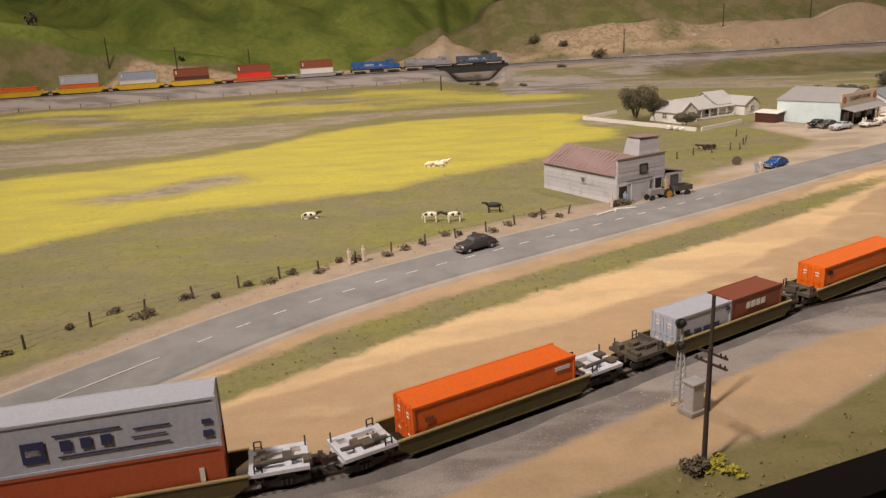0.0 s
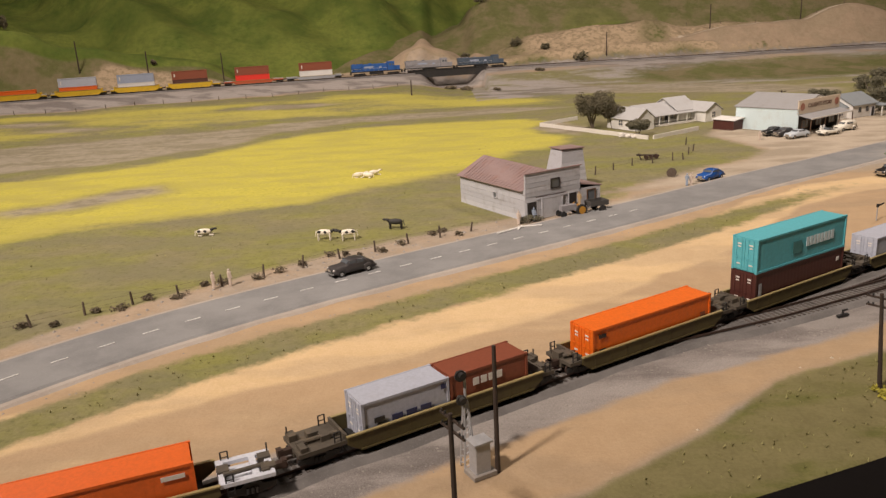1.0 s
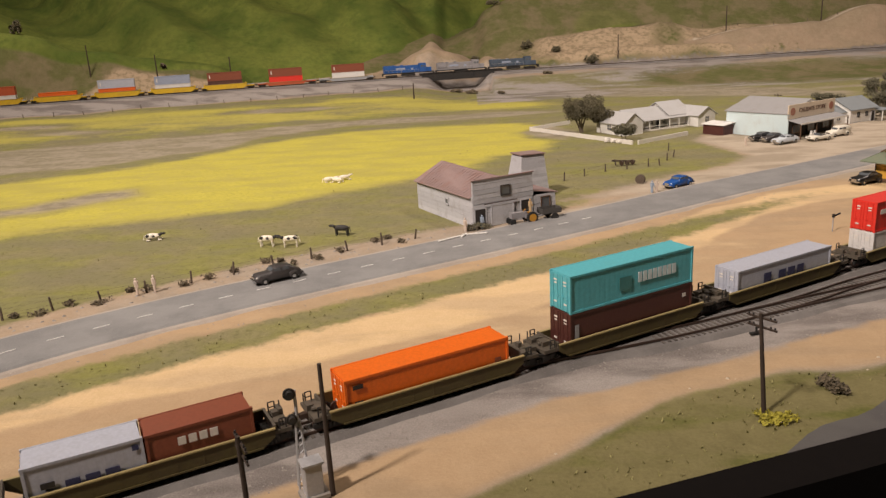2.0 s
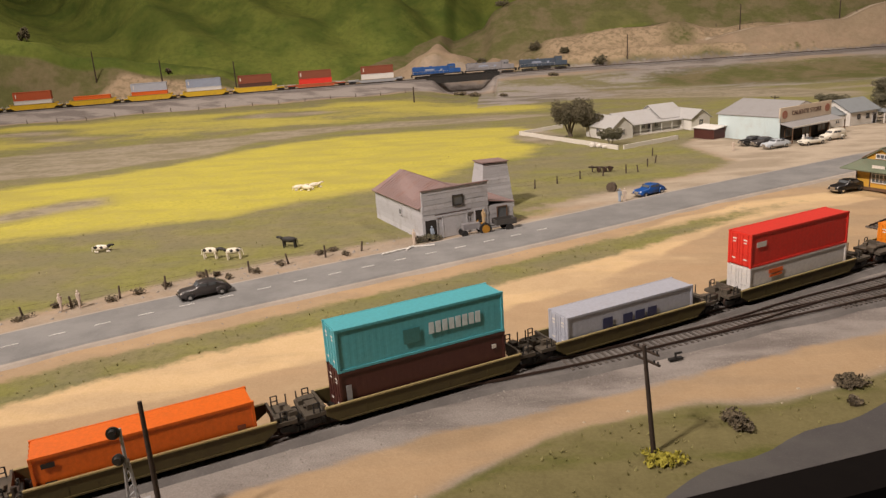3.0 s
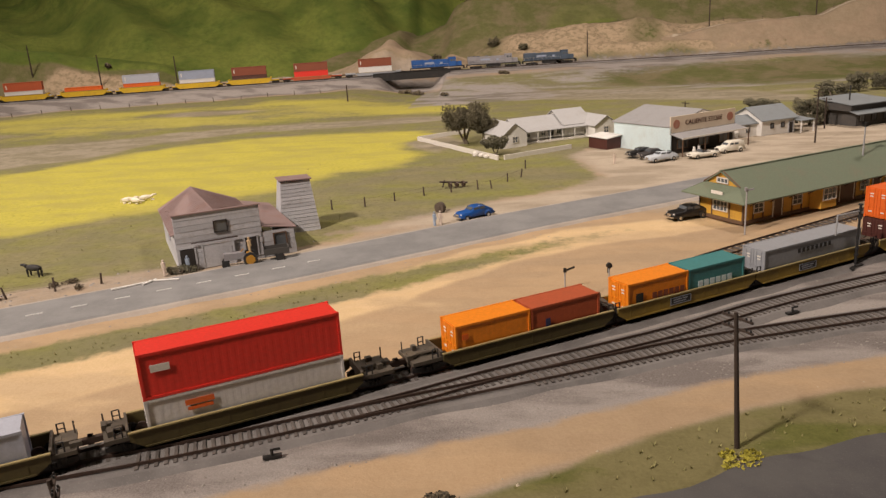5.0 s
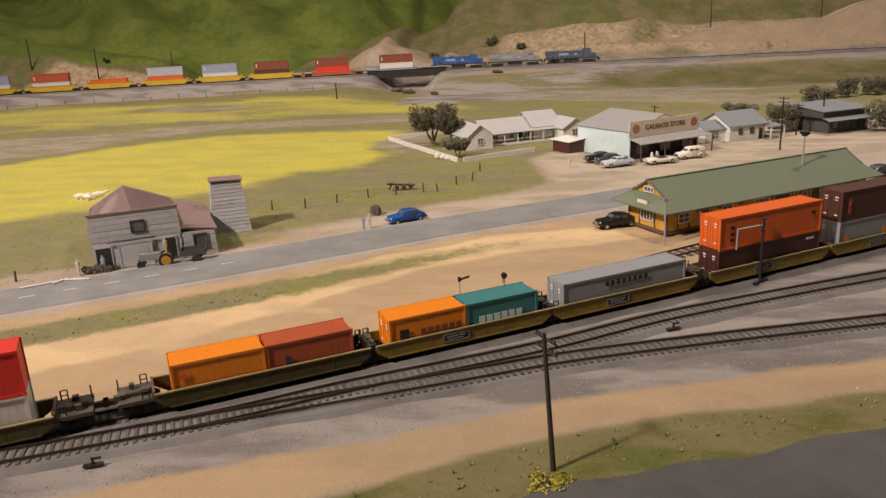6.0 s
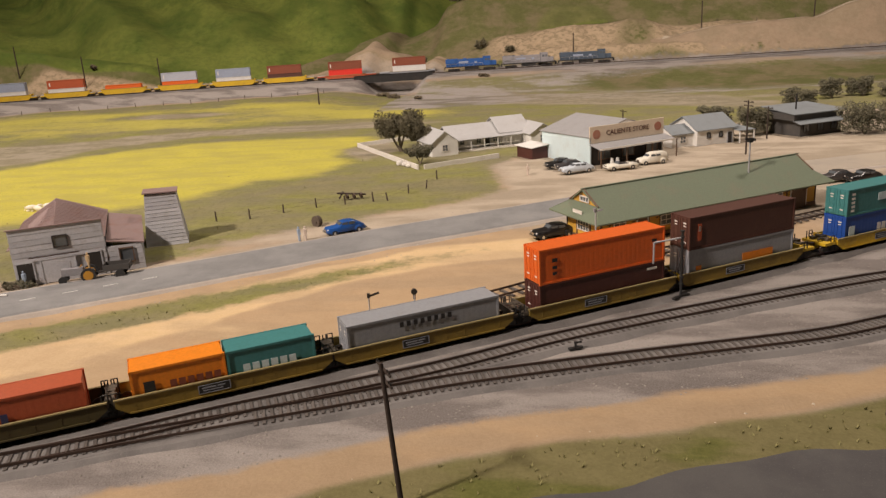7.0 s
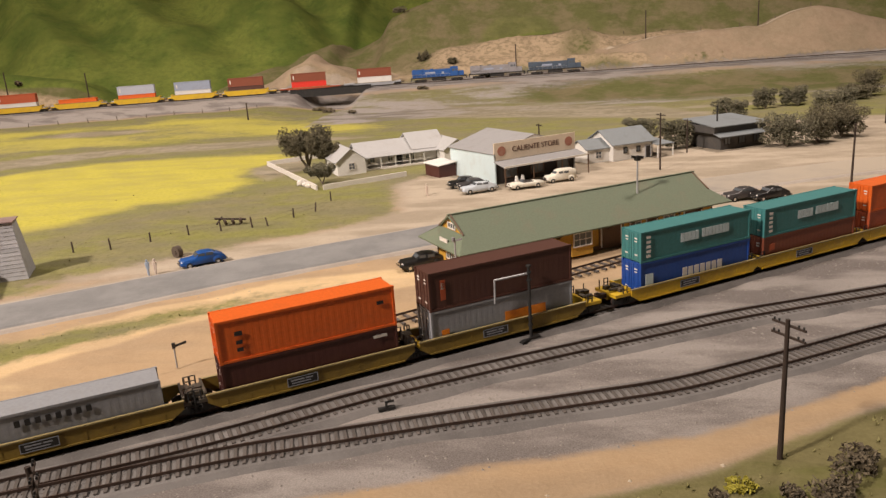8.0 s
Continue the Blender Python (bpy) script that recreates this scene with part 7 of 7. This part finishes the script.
def cow(x, y, a, dark, label, lying=False):
    c = thing("cow", pose(x, y, float(ground_z(x, y)), 0, 0, a), label, "cow", "cows in the field")
    base, spots = (COW_B, COW_B) if dark else (COW_W, COW_B if y < 1.5 else COW_W)
    zb = 0.55 if lying else 1.0
    bm = bmesh.new()
    blob(bm, (0, 0, zb), (1.05, 0.36, 0.40), 2, 0.05, random.Random(1))
    part("body", bm, base, c, smooth=True)
    bm = bmesh.new()
    rod(bm, (0.85, 0, zb + 0.1), (1.25, 0, zb + 0.32), 0.22, 0.16)
    blob(bm, (1.42, 0, zb + 0.28), (0.30, 0.15, 0.17), 1, 0.05, random.Random(2))
    part("head", bm, spots, c, smooth=True)
    if not dark:
        for px, pz in (((0.15, 0.05), (-0.6, 0.12)) if y < 1.5 else ()):
            for s in (-1, 1):
                bm = bmesh.new()
                blob(bm, (px, s * 0.28, zb + pz), (0.26, 0.10, 0.22), 1, 0.1, random.Random(3))
                part("patch", bm, COW_B, c)
    for lx in (-0.75, 0.7):
        for ly in (-0.22, 0.22):
            bm = bmesh.new()
            if lying:
                rod(bm, (lx, ly * 1.5, 0.14), (lx + 0.5, ly * 1.8, 0.1), 0.12, 0.08, 6)
            else:
                rod(bm, (lx, ly, 0.85), (lx, ly, 0), 0.13, 0.08, 6)
            part("leg", bm, base, c)
    bm = bmesh.new()
    rod(bm, (-1.03, 0, zb + 0.2), (-1.15, 0, zb - 0.5 if not lying else 0.1), 0.05, n=5)
    part("tail", bm, base, c)


cow(-0.194, 1.287, 10, False, "cream and black cow lying in the grass", True)
cow(-0.006, 1.226, -5, False, "cream and black cow standing in the grass")
cow(0.028, 1.221, 186, False, "cream and black cow standing in the grass")
cow(0.092, 1.268, 170, True, "black cow standing near the fence")
cow(0.000, 1.680, 15, False, "pale cow resting among the yellow flowers", True)
cow(0.028, 1.690, 30, False, "pale cow resting among the yellow flowers", True)
cow(0.018, 1.672, 160, False, "pale cow resting among the yellow flowers", True)


def figurine(x, y, col, label, sit=0.0):
    f = bmesh.new()
    rod(f, (0, -0.11, 0), (0, -0.1, 0.85), 0.10, 0.12, 6)
    rod(f, (0, 0.11, 0), (0, 0.1, 0.85), 0.10, 0.12, 6)
    rod(f, (0, 0, 0.8), (0, 0, 1.45), 0.19, 0.24, 8)
    rod(f, (0, -0.27, 1.4), (0.1, -0.32, 0.85), 0.07, 0.06, 6)
    rod(f, (0, 0.27, 1.4), (0.1, 0.32, 0.85), 0.07, 0.06, 6)
    blob(f, (0, 0, 1.65), (0.13, 0.13, 0.16), 1, 0)
    one("figurine", f, col, label, "figurine", pose(x, y, 0.001 + sit, 0, 0, 40), "model figurines")


FIG = {k: paint("figurine_" + k, c, 0.7, (0.3, 0.22, 0.16), 0.3) for k, c in (("pale", (0.6, 0.5, 0.42)), ("blue", (0.30, 0.36, 0.45)), ("tan", (0.5, 0.36, 0.2)), ("dark", (0.15, 0.14, 0.2)))}
for x, y, k, z in ((-0.093, 1.045, "pale", 0), (-0.110, 1.036, "pale", 0), (0.270, 1.252, "pale", 0), (0.294, 1.266, "blue", 0), (0.3645, 1.2905, "tan", 1.25 * H), (0.575, 1.447, "blue", 0), (0.583, 1.450, "pale", 0), (0.868, 1.86, "pale", 0)):
    figurine(x, y, FIG[k], "small plain painted model figurine standing by the road" if z == 0 else "small plain model figurine on the tractor seat", z)


def clutter():
    bm = bmesh.new()
    rod(bm, (-0.3, 0, 0.62), (0.3, 0, 0.62), 0.72, n=20)
    rod(bm, (-0.4, 0, 0.62), (0.4, 0, 0.62), 0.25, n=10)
    one("cable_reel", bm, M["post"], "dark round wooden reel standing at the roadside", "reel", pose(0.574, 1.530, 0, 0, 0, 60))
    p = thing("plough", pose(0.578, 1.705, 0.001, 0, 0, 10), "rusty dark farm implement lying in the field", "farm implement")
    bm = bmesh.new()
    rod(bm, (-2.0, 0, 0.9), (2.2, 0.1, 0.5), 0.14)
    rod(bm, (-1.6, -0.8, 0.3), (-1.2, 0.8, 0.9), 0.12)
    part("beam", bm, M["pole"], p)
    for x, y in ((-0.6, -0.7), (0.4, -0.6), (1.4, -0.4)):
        bm = bmesh.new()
        rod(bm, (x, y, 0.45), (x + 0.25, y + 0.12, 0.5), 0.45, 0.42, 12)
        part("disc", bm, M["rail"], p)
    for i, (x, y, a, l) in enumerate(((0.250, 1.205, 38, 3.4), (0.283, 1.224, 8, 3.0), (0.268, 1.218, 70, 1.8))):
        bm = bmesh.new()
        box(bm, (0, 0, 0.12), (l, 0.22, 0.14))
        one("plank", bm, M["white"], "white painted plank lying at the road's edge", "plank", pose(x, y, 0.004, 0, 0, a), "fallen planks", bevel=0.02)
    for i, (x, y, r) in enumerate(((0.612, 2.0, 0.007), (0.600, 2.012, 0.009), (0.622, 1.985, 0.006))):
        bm = bmesh.new()
        blob(bm, (0, 0, r * 0.5), (r, r * 0.8, r * 0.7), 2, 0.12, random.Random(i))
        one("boulder", bm, M["chalk"], "pale rounded boulder by the garden wall", "boulder", pose(x, y, 0), "boulders", scale=1)
    for i, (x, y) in enumerate(((0.287, 1.262), (0.300, 1.262), (0.275, 1.258))):
        b = bush(x, y, 0.010, 0.012, M["leaf_grey"], "grey weeds before the barn door", 400 + i, 220, 0.0012, "barn weeds")


clutter()


# ---- small stuff on the ground ----
def scatter(name, n, region, size, material, label, seed, flat=0.6, blades=False, category="stones"):
    rnd = np.random.RandomState(seed)
    x0, x1, y0, y1, test = region
    vs, fs = [], []
    xs, ys = rnd.uniform(x0, x1, n * 4), rnd.uniform(y0, y1, n * 4)
    ok = test(xs, ys)
    xs, ys = xs[ok][:n], ys[ok][:n]
    zs = ground_z(xs, ys)
    for x, y, z in zip(xs, ys, zs):
        s, k = size * rnd.uniform(0.5, 1.6), len(vs)
        if blades:
            for a in rnd.uniform(0, 6.28, 3):
                dx, dy = math.cos(a) * s, math.sin(a) * s
                k = len(vs)
                vs += [(x - dy * 0.4, y + dx * 0.4, z - 0.0003), (x + dy * 0.4, y - dx * 0.4, z - 0.0003), (x + dx * 0.8, y + dy * 0.8, z + s * rnd.uniform(0.7, 1.5))]
                fs.append((k, k + 1, k + 2))
        else:
            a = rnd.uniform(0, 6.28)
            c, d = math.cos(a), math.sin(a)
            for px, py, pz in ((1, 0, 0), (0, 1, 0), (-1, 0, 0), (0, -0.8, 0), (0.1, 0.1, flat)):
                vs.append((x + s * (px * c - py * d) * rnd.uniform(0.7, 1.2), y + s * (px * d + py * c) * rnd.uniform(0.7, 1.2), z + s * pz - 0.0002))
            fs += [(k, k + 1, k + 4), (k + 1, k + 2, k + 4), (k + 2, k + 3, k + 4), (k + 3, k, k + 4)]
    me = bpy.data.meshes.new(name)
    me.from_pydata(vs, [], fs)
    me.materials.append(material)
    return tagged(new(name, me), label, category, kind="stuff")


def near_cover(key, lo):
    return lambda x, y: (covers(x, y)[key] > lo) & (np.abs(y - np.interp(x, ROAD_X, ROAD_Y)) > 0.075)


scatter("gravel", 9000, (-0.4, 1.6, 0.4, 1.5, lambda x, y: (covers(x, y)["stone"] > 0.45) & (y - main_y(x) < -0.024)), 0.0011, M["stone_grey"], "loose grey gravel beside the tracks", 1, category="gravel")
scatter("road_grit", 2500, (-0.6, 1.2, 0.5, 1.8, lambda x, y: np.abs(np.abs(y - np.interp(x, ROAD_X, ROAD_Y)) - 0.085) < 0.02), 0.0011, M["stone_grey"], "scattered grit along the road's shoulders", 2, category="gravel")
scatter("meadow_grass", 700, (-1.3, 0.7, 0.9, 2.9, lambda x, y: (covers(x, y)["grass"] > 0.6) & (covers(x, y)["bloom"] < 0.6) & (y - np.interp(x, ROAD_X, ROAD_Y) > 0.1)), 0.0015, M["leaf_green"], "short dry olive meadow grass", 3, blades=True, category="grass")
scatter("yellow_flowers", 7000, (-1.5, 0.55, 1.2, 2.6, lambda x, y: covers(x, y)["bloom"] + 0.35 * wave(x, y * 1.7, 13, 4) > 0.60), 0.0008, M["leaf_flower"], "dense low yellow meadow flowers", 4, blades=True, category="flowers")
scatter("verge_grass", 3000, (-0.3, 1.6, 0.35, 1.3, lambda x, y: (covers(x, y)["grass"] > 0.6) & (y < np.interp(x, *GRASS_LINE)) & (y > np.interp(x, *TAR_LINE) + 0.01)), 0.0016, M["leaf_green"], "sparse dry grass along the layout's edge", 5, blades=True, category="grass")
scatter("strip_grass", 1300, (-0.5, 0.7, 0.4, 1.4, lambda x, y: (covers(x, y)["grass"] > 0.6) & (y - np.interp(x, ROAD_X, ROAD_Y) < -0.09) & (y > main_y(x) + 0.03)), 0.0014, M["leaf_green"], "sparse dry grass strip beside the road", 6, blades=True, category="grass")
scatter("field_weeds", 110, (-1.4, 0.6, 1.1, 3.3, lambda x, y: (covers(x, y)["grass"] > 0.5) & (wave(x, y * 1.5, 7, 3) > 0.72)), 0.0034, M["leaf_dry"], "dark weeds dotted over the meadow", 7, blades=True, category="weeds")


scatter("roadside_rubble", 420, (-0.5, 0.42, 0.6, 1.4, lambda x, y: np.abs(y - np.interp(x, ROAD_X, ROAD_Y) - 0.105) < 0.035), 0.0023, M["stone_grey"], "grey rubble and dry litter along the roadside fence", 8, category="rubble")
scatter("track_side_stones", 260, (-0.2, 1.5, 0.4, 1.3, lambda x, y: np.abs(y - np.interp(x, *GRASS_LINE) - 0.006) < 0.008), 0.0016, M["stone_pale"], "pale crumbs of soil along the grass edge", 9, category="stones")


def motions():
    for ob, where, s, speed, lift in MOVERS:
        walk(ob, [(t, where(s + speed * t, lift)) for t in range(9)])


motions()
